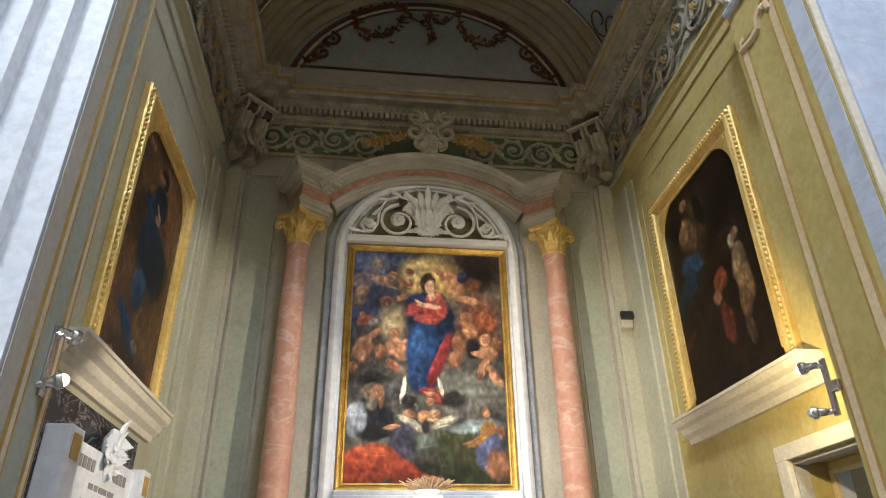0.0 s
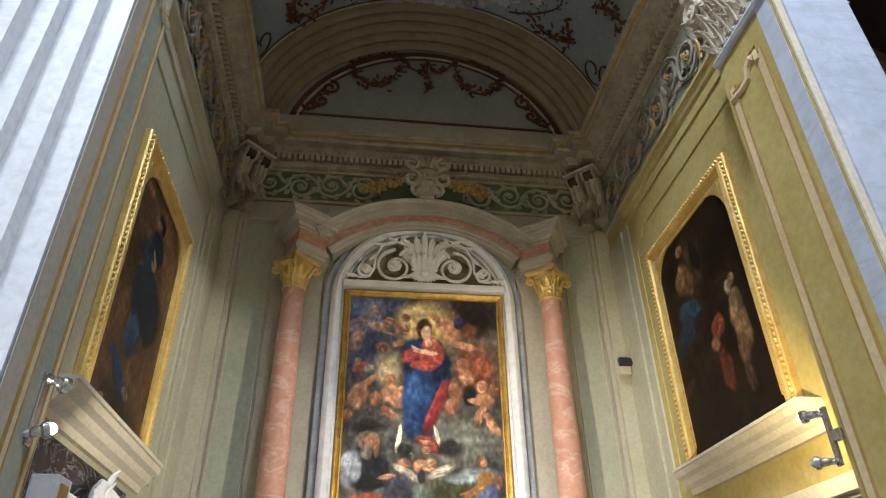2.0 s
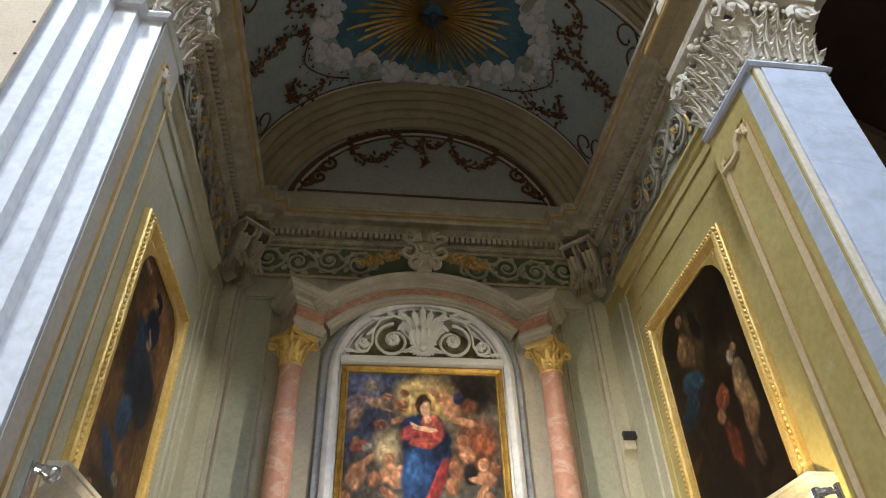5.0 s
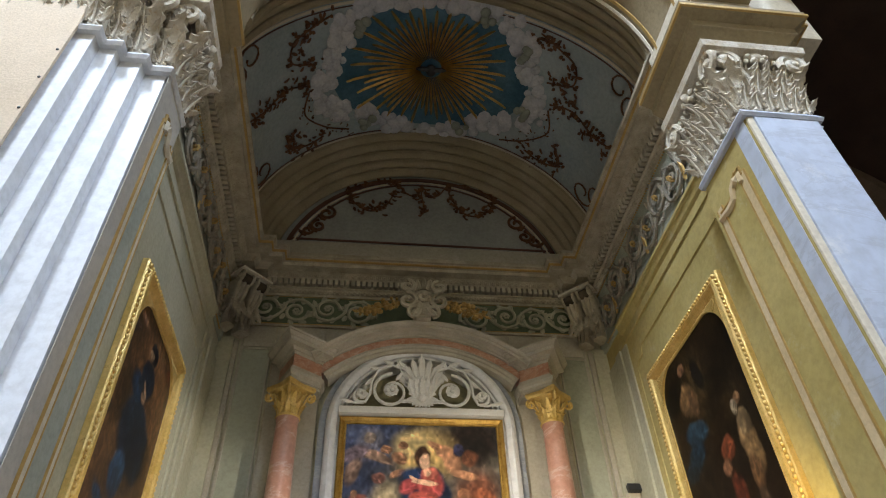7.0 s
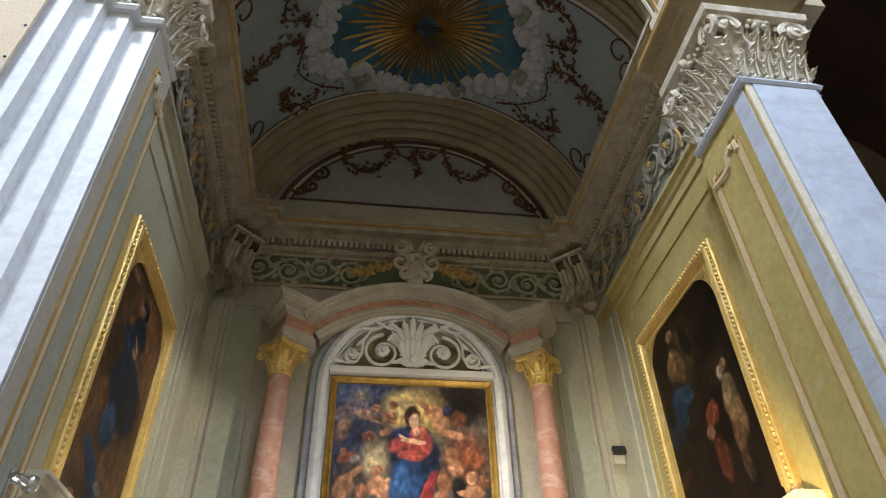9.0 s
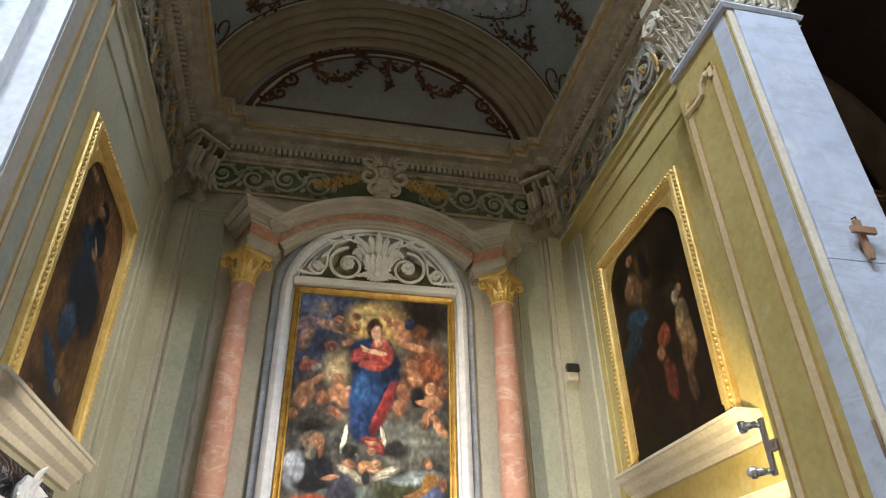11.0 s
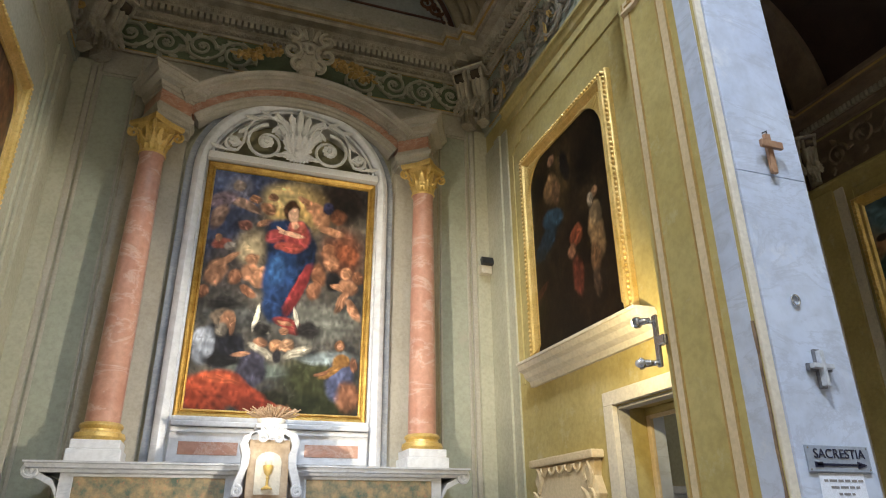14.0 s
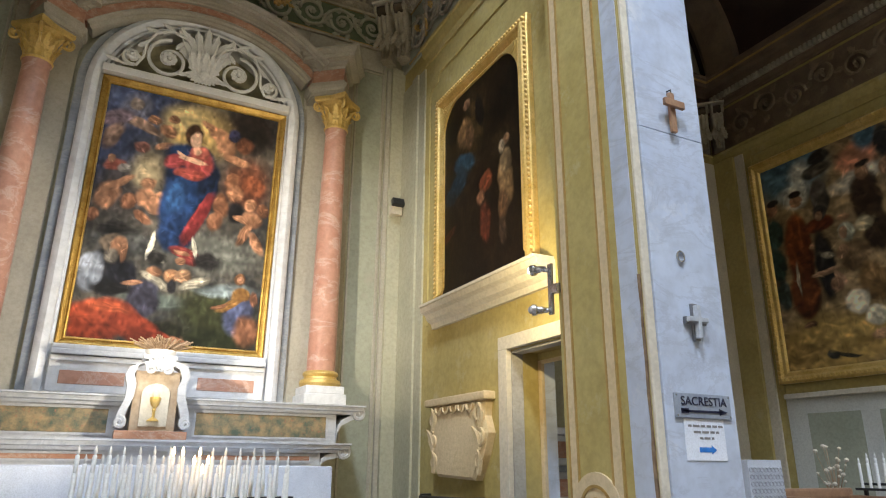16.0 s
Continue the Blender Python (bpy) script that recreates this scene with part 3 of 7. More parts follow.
# spandrel over the nave arch
b = mesh()
n = 40
rings = []
for i in range(n + 1):
    a = radians(-90 + 180 * i / n)
    r, zc = 2.10, ZV - 0.35
    x, z = CX + r * math.sin(a), zc + r * math.cos(a)
    rings.append([(x, 2.55, z), (x, 2.55, 17.5), (x, 3.3, 17.5), (x, 3.3, z)])
skin(b, rings)
box(b, -9, CX - 2.10, 2.62, 3.2, 6.72, 17.5)
box(b, CX + 2.10, 3.8, 2.62, 3.2, 6.72, 17.5)
sp = part("wall_nave_arcade", b, CREAM)
tagged(sp, "cream plaster wall above the chapel arch", "wall", kind="structure")
b = mesh()
box(b, -9, LP[3][0] - 0.3, 2.43, 3.2, 0, 6.72)
sp = part("wall_nave_chapel_side", b, CREAM)
tagged(sp, "cream plaster nave wall beside the chapel", "wall", kind="structure")
# Unseen closing wall, added to keep the world's light off the nave ceiling.
b = mesh()
box(b, 3.8, 14, 2.62, 3.2, 10.06, 17.5)
box(b, 9.06, 14, 2.62, 3.2, 0, 10.06)
sp = part("wall_nave_light_stop", b, CREAM)
tagged(sp, "unseen cream wall added to close the nave round the next chapel", "wall", kind="structure")
# bands and scrolls on the arch's soffit
for y in (2.62, 2.70, 3.16, 3.24):
    ob = part("soffit_band", arc_sweep(mesh(), [(2.015, y), (2.005, y + 0.004), (2.005, y + 0.036), (2.015, y + 0.04)], CX, ZV - 0.35, -88, 88, 64), (GOLD_PAINT if y in (2.70, 3.16) else CREAM), soff)

# cream canvas nailed beside the white pier
cv = thing("canvas_panel", "cream canvas panel nailed beside a white pier", "panel")
b = mesh()
CVX = LP[3][0] - 0.095
pts = [(CVX, 0.02), (CVX, 5.50)] + [(CVX - 1.20 + 1.2 * math.cos(radians(a)), 5.50 + 1.2 * math.sin(radians(a))) for a in range(6, 181, 6)] + [(CVX - 2.4, 0.02)]
skin(b, [[(x, 2.34, z) for x, z in pts], [(x, 2.36, z) for x, z in pts]])
part("canvas", b, surface("cream_canvas", (0.62, 0.50, 0.36), (0.68, 0.56, 0.42), 0.8, big=2, fine=70), cv)
for k in range(12):
    b = mesh()
    ball(b, (CVX - 0.02, 2.338, 2.0 + k * 0.29), 0.010, 1, 0.6, 1, 6, 4)
    part("nail", b, BLACK, cv)

# ---- frieze scrolls, dentils, brackets, cartouche ----
def scroll_unit(b, x, z, r, hand, m, y=-0.045):
    sp = spiral(x, y, z, r, 1.35, 180 if hand > 0 else 0, -hand, 20, 0.3)
    tube(b, [m @ Vector(p) for p in sp], [0.024 + 0.009 * math.sin(k * 0.9) for k in range(21)], 5)
    rosette(b, m @ Vector((x, y, z)), r * 0.34, 6)
    for k in range(4):
        a = radians(60 + 70 * k) * hand
        leaf(b, m @ Matrix.Translation((x + r * math.cos(a), y + 0.02, z + r * math.sin(a))) @ pose(0, 0, 0, 0, math.degrees(-a) + 90 + 30 * hand, 0), r * 0.75, r * 0.5, 0.12, 3, 5)


SCROLL = surface("pale_scroll_stucco", (0.33, 0.32, 0.23), (0.44, 0.42, 0.31), 0.75, big=6, fine=60, bump=0.2)
for side in (-1, 1):
    for k in range(4):
        b = mesh()
        up = 1 if k % 2 else -1
        x = CX + side * (2.0 - 0.40 * k)
        z = 6.91 - 0.025 * up
        y = YB - 0.055
        tube(b, spiral(x, y, z, 0.165, 1.5, 180 if side > 0 else 0, side * up, 30, 0.16), [0.026 - 0.0004 * q for q in range(31)], 6)
        rosette(b, (x, y - 0.01, z), 0.052, 6)
        tube(b, smoothed([(x + side * 0.165, y, z), (x + side * 0.12, y, z + up * 0.14), (x - side * 0.06, y, z + up * 0.185), (x - side * 0.22, y, z + up * 0.06), (x - side * 0.235, y, z - up * 0.08)], 4), 0.022, 6)
        for q in range(7):
            a = radians(25 + 47 * q) * side * up
            leaf(b, pose(x + 0.155 * math.cos(a), y + 0.012, z + 0.155 * math.sin(a), 0, 90 - math.degrees(a) + 55 * side * up, 0), 0.12, 0.07, 0.15, 3, 6)
        part("scroll", b, SCROLL, ent, "pale stucco acanthus scroll", smooth=True)
b = mesh()
part("frieze_line", frame_strip(mesh(), CX - 2.14, CX + 2.14, 6.68, 7.14, YB - 0.034, 0.012, 0.014), GOLD_PAINT, ent)
part("frieze_border", frame_strip(b, CX - 2.17, CX + 2.17, 6.64, 7.159, YB - 0.03, 0.03, 0.03), STONE, ent)
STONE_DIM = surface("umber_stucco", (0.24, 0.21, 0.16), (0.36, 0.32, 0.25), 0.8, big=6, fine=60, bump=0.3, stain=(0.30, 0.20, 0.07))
# side friezes with gilt-centred scrolls
for s, x, rz in ((-1, XL + 0.03, 90), (1, XR - 0.03, -90)):
    for k in range(9):
        b = mesh()
        up = 1 if k % 2 else -1
        m = pose(x, 3.55 + 0.37 * k, 0, 0, 0, rz)
        z = 6.75 + 0.05 * up
        tube(b, [m @ Vector(p) for p in spiral(0, -0.03, z, 0.19, 1.6, 180, up, 30, 0.15)], [0.028 - 0.0004 * q for q in range(31)], 6)
        tube(b, [m @ Vector(p) for p in smoothed([(-0.19, -0.03, z), (-0.14, -0.03, z + up * 0.18), (0.06, -0.03, z + up * 0.22), (0.22, -0.03, z + up * 0.05)], 4)], 0.024, 6)
        for q in range(10):
            a = radians(15 + 36 * q)
            r = 0.21 if q % 2 else 0.15
            leaf(b, m @ pose(r * math.cos(a), -0.012, z + r * math.sin(a), 0, 90 - math.degrees(a) + 50 * up, 0), 0.16, 0.085, 0.25, 4, 9)
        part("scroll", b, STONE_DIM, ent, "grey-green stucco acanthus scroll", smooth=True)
        b = mesh()
        rosette(b, m @ Vector((0, -0.05, z)), 0.055, 7)
        if k % 3 == 1:
            leaf(b, m @ pose(-0.16, -0.04, 6.45, 0, 8, 0), 0.26, 0.08, 0.12, 4, 8)
        part("rosette", b, GOLD_PAINT, ent, smooth=True)
    b = mesh()
    for k in range(90):
        for z in (6.385, 7.135):
            ball(b, (x - 0.008 * s, 3.4 + 0.0385 * k, z), 0.012, 1, 1, 1, 6, 4)
    tagged(part("gilded_beading", b, GOLD_PAINT, ent, smooth=True), kind="stuff")
# dentils, each its own piece on one mesh
b = mesh()
box(b, -0.023, 0.023, -0.065, 0.07, 0, 0.085)
first = part("dentil", b, STONE, cornice)
first.location = (CX, YB - 0.10, 7.266)
me = first.data


def copy_piece(name, data, parent, m):
    ob = new(name, data)
    ob.parent = parent
    ob.matrix_basis = m
    return ob


for k in range(1, 29):
    for s in (-1, 1):
        copy_piece("dentil", me, cornice, pose(CX + s * k * 0.074, YB - 0.10, 7.266))
for k in range(45):
    copy_piece("dentil", me, cornice, pose(XL + 0.10, 3.4 + k * 0.074, 7.266, 0, 0, 90))
    copy_piece("dentil", me, cornice, pose(XR - 0.10, 3.4 + k * 0.074, 7.266, 0, 0, -90))


def leaf_row(m, n, step, out, z, h, w):
    """A carved row of small upright leaves with beads between them."""
    b = mesh()
    for k in range(n):
        leaf(b, m @ pose((k + 0.5) * step, -out, z, 38, 0, 0), h, w, 0.1, 2, 5)
        ball(b, m @ Vector(((k + 1) * step, -out - 0.018, z + h * 0.45)), 0.011, 1, 1, 1.3, 5, 4)
    tagged(part("leaf_moulding", b, STONE, cornice, smooth=True), kind="stuff")


for out, z, h, st in ((0.175, 7.372, 0.062, 0.083), (0.055, 7.185, 0.05, 0.066)):
    leaf_row(pose(XL + 2 * STEP + 0.02, YB, 0), int((XR - XL - 4 * STEP - 0.04) / st), st, out, z, h, st * 0.8)
    leaf_row(pose(XL, 3.4, 0, 0, 0, 90), int(3.35 / st), st, out, z, h, st * 0.8)
    leaf_row(pose(XR, 6.75, 0, 0, 0, -90), int(3.35 / st), st, out, z, h, st * 0.8)


def corner_bracket(m):
    """A stucco console of two volutes over hanging acanthus leaves."""
    br = thing("corner_bracket", "grey stucco scroll bracket with acanthus leaves under the cornice", "bracket", "corner brackets", m=m)
    for x in (-0.115, 0.115):
        con = []
        for k in range(19):
            a = k / 18
            y = -0.05 - 0.14 * (1 - a) ** 1.5 - 0.035 * math.sin(a * 2.2 * math.pi)
            z, w = 7.08 - 0.62 * a, 0.10 * (1 - 0.25 * a)
            ring = []
            for q in range(17):
                u = -1 + 2 * q / 16
                ring.append((x + w * u, y - 0.035 * abs(math.cos(u * 1.5 * math.pi)) + 0.03 * u * u, z))
            con.append(ring + [(x + w, 0.12, z), (x - w, 0.12, z)])
        part("console", skin(mesh(), con), STONE, br, smooth=True)
        for dx, z0, ln, tilt in ((-0.055, 6.80, 0.30, -6), (0.055, 6.80, 0.30, 6), (0, 6.72, 0.26, 0)):
            b = mesh()
            leaf(b, pose(x + dx, -0.15, z0, 168, 0, 0) @ Matrix.Diagonal((1, -1, 1, 1)) @ pose(0, 0, 0, 0, tilt, 0), ln, 0.10, 0.10, 4, 12)
            part("hanging_leaf", b, STONE, br, smooth=True)
        for e in (-1, 1):
            b = mesh()
            tube(b, [(x + e * 0.08, -0.20 + p[0], 7.10 + p[2]) for p in spiral(0, 0, 0, 0.085, 1.7, 90, 1, 26, 0.12)], 0.022, 6)
            part("volute", b, STONE, br, smooth=True)
        b = mesh()
        sp = [(x - 0.085, -0.20 + 0.07 * math.cos(a), 7.10 + 0.07 * math.sin(a)) for a in [2 * math.pi * k / 14 for k in range(14)]]
        skin(b, [sp, [(p[0] + 0.17, p[1], p[2]) for p in sp]])
        part("volute_core", b, surface("blackish_brown_stucco", (0.05, 0.035, 0.02), (0.10, 0.07, 0.04), 0.7, big=9), br, "dark brown scroll core", True)
        part("abacus", box(mesh(), x - 0.12, x + 0.12, -0.30, 0.05, 7.175, 7.205, 0.006), CAPITAL, br)
    return br


corner_bracket(pose(XL + 1.15 * STEP, YB - 1.15 * STEP, 0, 0, 0, 45))
corner_bracket(pose(XR - 1.15 * STEP, YB - 1.15 * STEP, 0, 0, 0, -45))

# ---- retable ----
YW = YB - 0.03
ret = thing("retable", "white and pink marble altarpiece surround with arched pediment", "altarpiece")
def arch_band(name, r0, r1, y0, y1, z0, mt, label="", rounded=True):
    """Jambs and arch of one band."""
    b = mesh()
    d = (r1 - r0)
    prof = [(r0, y1), (r0, y0 + 0.02), (r0 + d * 0.15, y0), (r0 + d * 0.5, y0 - 0.015), (r0 + d * 0.85, y0), (r1, y0 + 0.02), (r1, y1)] if rounded else [(r0, y1), (r0, y0), (r1, y0), (r1, y1)]
    rings = [[(AX - r, y, z0) for r, y in prof]]
    n = 48
    for i in range(n + 1):
        a = radians(-90 + 180 * i / n)
        rings.append([(AX + r * math.sin(a), y, AZ + r * 0.98 * math.cos(a)) for r, y in prof])
    rings.append([(AX + r, y, z0) for r, y in prof])
    skin(b, rings)
    return part(name, b, mt, ret, label, True)


arch_band("arch_surround", 0.985, 1.105, YB - 0.16, YW - 0.001, 2.12, WHITE_MARBLE, "white marble arched moulding")
arch_band("arch_inner_fillet", 0.955, 0.984, YB - 0.10, YW - 0.001, 2.12, WHITE_MARBLE, rounded=False)
arch_band("grey_band", 1.106, 1.185, YB - 0.09, YW - 0.001, 2.12, GREY_MARBLE, "dark grey band round the white arch", False)
b = mesh()
pts = [(AX + 0.98 * math.sin(radians(a)), AZ + 0.96 * math.cos(radians(a))) for a in range(-90, 91, 5)]
skin(b, [[(x, YB + 0.20, z) for x, z in pts], [(x, YB + 0.23, z) for x, z in pts]])
part("niche_ground", b, surface("olive_niche_plaster", (0.30, 0.27, 0.15), (0.38, 0.34, 0.20), 0.8, fine=25, stain=(0.22, 0.21, 0.15)), ret)
b = arc_sweep(mesh(), [(0.93, YB - 0.03), (0.954, YB - 0.03), (0.954, YB + 0.199), (0.93, YB + 0.199)], AX, AZ, -90, 90, 40)
part("niche_lining", b, WHITE_STUCCO, ret, "white plaster lining of the niche", True)
boxed("crest_sill", (AX - 0.965, AX + 0.965, YB - 0.22, YB - 0.03, 5.355, 5.44), WHITE_STUCCO, ret)
# lower plinth with pink panels
boxed("plinth", (AX - 1.30, AX + 1.30, YB - 0.10, YW - 0.001, 2.02, 2.12), WHITE_MARBLE, ret)
boxed("plinth", (AX - 0.954, AX + 0.954, YB - 0.17, YW - 0.001, 2.12, 2.40), WHITE_MARBLE, ret)
for s in (-1, 1):
    boxed("pink_panel", (AX + s * 0.59 - 0.27, AX + s * 0.59 + 0.27, YB - 0.176, YB - 0.165, 2.19, 2.31), PINK, ret, bevel=0.003)
for z, d in ((2.395, 0.20), (2.45, 0.23), (2.50, 0.18)):
    boxed("sill", (AX - 0.954, AX + 0.954, YB - d, YW - 0.001, z, z + 0.048), WHITE_MARBLE, ret, bevel=0.012)

# broken pediment: an arched run between two blocks set cornerwise
PZ, PR = 4.56, 1.745
STONE_LIGHT = surface("pale_grey_stucco", (0.40, 0.36, 0.28), (0.52, 0.47, 0.38), 0.7, big=4, fine=60, bump=0.2)
ARC = [("architrave", [(PR - 0.085, 6.99), (PR - 0.08, 6.955), (PR - 0.045, 6.95), (PR - 0.04, 6.925), (PR - 0.012, 6.92), (PR - 0.006, 6.89), (PR, 6.89), (PR, YW), (PR - 0.085, YW)], STONE_LIGHT),
       ("pink_frieze", [(PR + 0.001, 6.935), (PR + 0.115, 6.935), (PR + 0.115, YW), (PR + 0.001, YW)], PINK_DARK),
       ("pediment_cornice", [(PR + 0.116, 6.935), (PR + 0.118, 6.905), (PR + 0.135, 6.90), (PR + 0.14, 6.87), (PR + 0.155, 6.85), (PR + 0.16, 6.775), (PR + 0.19, 6.77), (PR + 0.193, 6.745), (PR + 0.205, 6.725), (PR + 0.222, 6.715), (PR + 0.232, 6.715), (PR + 0.24, YW), (PR + 0.116, YW)], STONE_LIGHT)]
for name, prof, mt in ARC:
    part(name, arc_sweep(mesh(), prof, AX, PZ, -42.5, 42.5, 64), mt, ret)
BLOCK = [("impost", [(0, 5.60), (0.012, 5.60), (0.012, 5.635), (0.028, 5.64), (0.028, 5.68), (0.05, 5.70), (0.058, 5.735), (0.058, 5.75), (0.03, 5.76), (0.03, 5.80), (0, 5.80)], STONE_LIGHT),
         ("pink_block", [(0, 5.80), (0.015, 5.80), (0.015, 5.965), (0, 5.965)], PINK_DARK),
         ("block_cornice", [(0, 5.965), (0.025, 5.965), (0.03, 5.995), (0.05, 6.00), (0.065, 6.04), (0.14, 6.05), (0.145, 6.09), (0.16, 6.10), (0.185, 6.135), (0.20, 6.14), (0.20, 6.165), (0, 6.20)], STONE_LIGHT)]
for s in (-1, 1):
    plan = [(AX + s * 1.70, 7.10), (AX + s * 1.51, 6.71), (AX + s * 1.22, 6.93), (AX + s * 1.22, 7.12)]
    if s > 0:
        plan.reverse()
    for name, prof, mt in BLOCK:
        part(name, mould(mesh(), prof, plan), mt, ret)
    b = mesh()
    q = [(x, y) for x, y in plan]
    skin(b, [[(x, y, 5.61) for x, y in q], [(x, y, 6.21) for x, y in q]])
    part("block_core", b, STONE_LIGHT, ret)

# cartouche and fruit garlands
cart = thing("cartouche", "grey stucco scrolled cartouche over the arch", "cartouche")
b = mesh()
ball(b, (AX, 6.64, 6.76), 0.17, 1.0, 0.45, 1.15, 16, 12)
part("shield", b, STONE, cart, smooth=True)
for s in (-1, 1):
    for z, r, st in ((6.94, 0.10, 90), (6.72, 0.13, 100), (6.56, 0.09, -90)):
        b = mesh()
        tube(b, spiral(AX + s * (0.20 if z > 6.6 else 0.11), 6.58, z + 0.02, r, 1.2, st, s, 18, 0.25), 0.032, 6)
        part("scroll", b, STONE, cart, smooth=True)
    b = mesh()
    for k in range(4):
        leaf(b, pose(AX + s * 0.04 * k, 6.60, 6.90 + 0.02 * (3 - k), 0, s * 22 * k, 0), 0.17, 0.09, 0.3, 3, 6)
    part("leaf_crest", b, STONE, cart, smooth=True)
    b = mesh()
    leaf(b, pose(AX + s * 0.05, 6.56, 6.62, 0, s * 150, 0), 0.20, 0.11, 0.2, 3, 6)
    part("leaf_drop", b, STONE, cart, smooth=True)
b = mesh()
rosette(b, (AX, 6.55, 6.78), 0.09, 7)
part("rosette", b, STONE, cart, smooth=True)
boxed("bracket", (AX - 0.10, AX + 0.10, 6.64, 7.0, 6.52, 6.92), STONE, cart, bevel=0.02)
for s in (-1, 1):
    g = thing("fruit_garland", "ochre gilded stucco garland of fruit and leaves", "garland", "pediment garlands")
    b = mesh()
    for k in range(46):
        a = random.random()
        w = 0.035 + 0.055 * math.sin(math.pi * min(1, a * 0.9 + 0.1))
        ball(b, (AX + s * (0.30 + 0.50 * a), 6.72 + random.uniform(-0.05, 0.03), 6.80 - 0.17 * a + random.uniform(-w, w)), random.uniform(0.02, 0.04), 1, 1, 1, 6, 5)
    part("fruit", b, GOLD_PAINT, g, smooth=True)
    b = mesh()
    for k in range(12):
        leaf(b, pose(AX + s * (0.30 + 0.045 * k), 6.70, 6.80 - 0.015 * k, 0, s * random.uniform(60, 140), 0), 0.10, 0.05, 0.3, 3, 5)
    part("leaves", b, GOLD_PAINT, g, smooth=True)

# pierced acanthus crest inside the arch
crest = thing("acanthus_crest", "white carved openwork acanthus crest above painting", "ornament")
YC = YB - 0.19
for k in range(-4, 5):
    b = mesh()
    leaf(b, pose(AX + 0.02 * k, YC + 0.008 * abs(k), 5.74, 0, 14.5 * k, 0), 0.47 - 0.05 * abs(k), 0.10, 0.10, 3, 8)
    part("palm_leaf", b, WHITE_STUCCO, crest, smooth=True)
for k in (-2, 2, -1, 1, 0):
    b = mesh()
    leaf(b, pose(AX + 0.035 * k, YC - 0.05 + 0.012 * abs(k), 5.55, 0, 9 * k, 0), 0.30, 0.12, 0.16, 4, 10)
    part("calyx_leaf", b, WHITE_STUCCO, crest, smooth=True)
b = mesh()
ball(b, (AX, YC - 0.04, 5.56), 0.055, 1, 0.6, 1, 10, 8)
part("boss", b, WHITE_STUCCO, crest, smooth=True)
for k in range(-5, 6):
    b = mesh()
    leaf(b, pose(AX, YC - 0.02, 5.60, 0, 180 + 14 * k, 0), 0.17 + 0.012 * abs(k), 0.07, 0.1, 3, 6)
    part("skirt_leaf", b, WHITE_STUCCO, crest, smooth=True)
for s in (-1, 1):
    b = mesh()
    tube(b, spiral(AX + s * 0.36, YC, 5.66, 0.24, 1.55, 90 if s < 0 else 90, -s, 34, 0.18), [0.022 - 0.0002 * k for k in range(35)], 7)
    part("scroll", b, WHITE_STUCCO, crest, smooth=True)
    b = mesh()
    rosette(b, (AX + s * 0.36, YC - 0.03, 5.66), 0.085, 8)
    part("rosette", b, WHITE_STUCCO, crest, smooth=True)
    b = mesh()
    tube(b, [(AX + s * 0.10, YC, 5.80), (AX + s * 0.20, YC, 5.96), (AX + s * 0.36, YC, 6.02), (AX + s * 0.52, YC, 5.95), (AX + s * 0.60, YC, 5.80), (AX + s * 0.615, YC, 5.62), (AX + s * 0.67, YC, 5.51),
              (AX + s * 0.78, YC, 5.49), (AX + s * 0.90, YC, 5.53)], [0.014, 0.017, 0.018, 0.018, 0.017, 0.017, 0.017, 0.015, 0.010], 7)
    part("stem", b, WHITE_STUCCO, crest, smooth=True)
    b = mesh()
    tube(b, spiral(AX + s * 0.72, YC, 5.60, 0.10, 1.1, 250 if s > 0 else -70, s, 18, 0.3), 0.022, 6)
    rosette(b, (AX + s * 0.72, YC - 0.03, 5.61), 0.062, 7)
    part("small_scroll", b, WHITE_STUCCO, crest, smooth=True)
    for x, z, r, ln in ((0.18, 5.97, 50, 0.16), (0.34, 6.03, 75, 0.15), (0.30, 5.98, -20, 0.13), (0.50, 5.97, 95, 0.15), (0.59, 5.82, 140, 0.16), (0.62, 5.58, 60, 0.12), (0.82, 5.50, 80, 0.16), (0.13, 5.55, 110, 0.16), (0.25, 5.90, 150, 0.14)):
        b = mesh()
        leaf(b, pose(AX + s * x, YC - 0.015, z, 0, s * r, 0), ln, 0.055, 0.15, 3, 6)
        part("leaf", b, WHITE_STUCCO, crest, smooth=True)


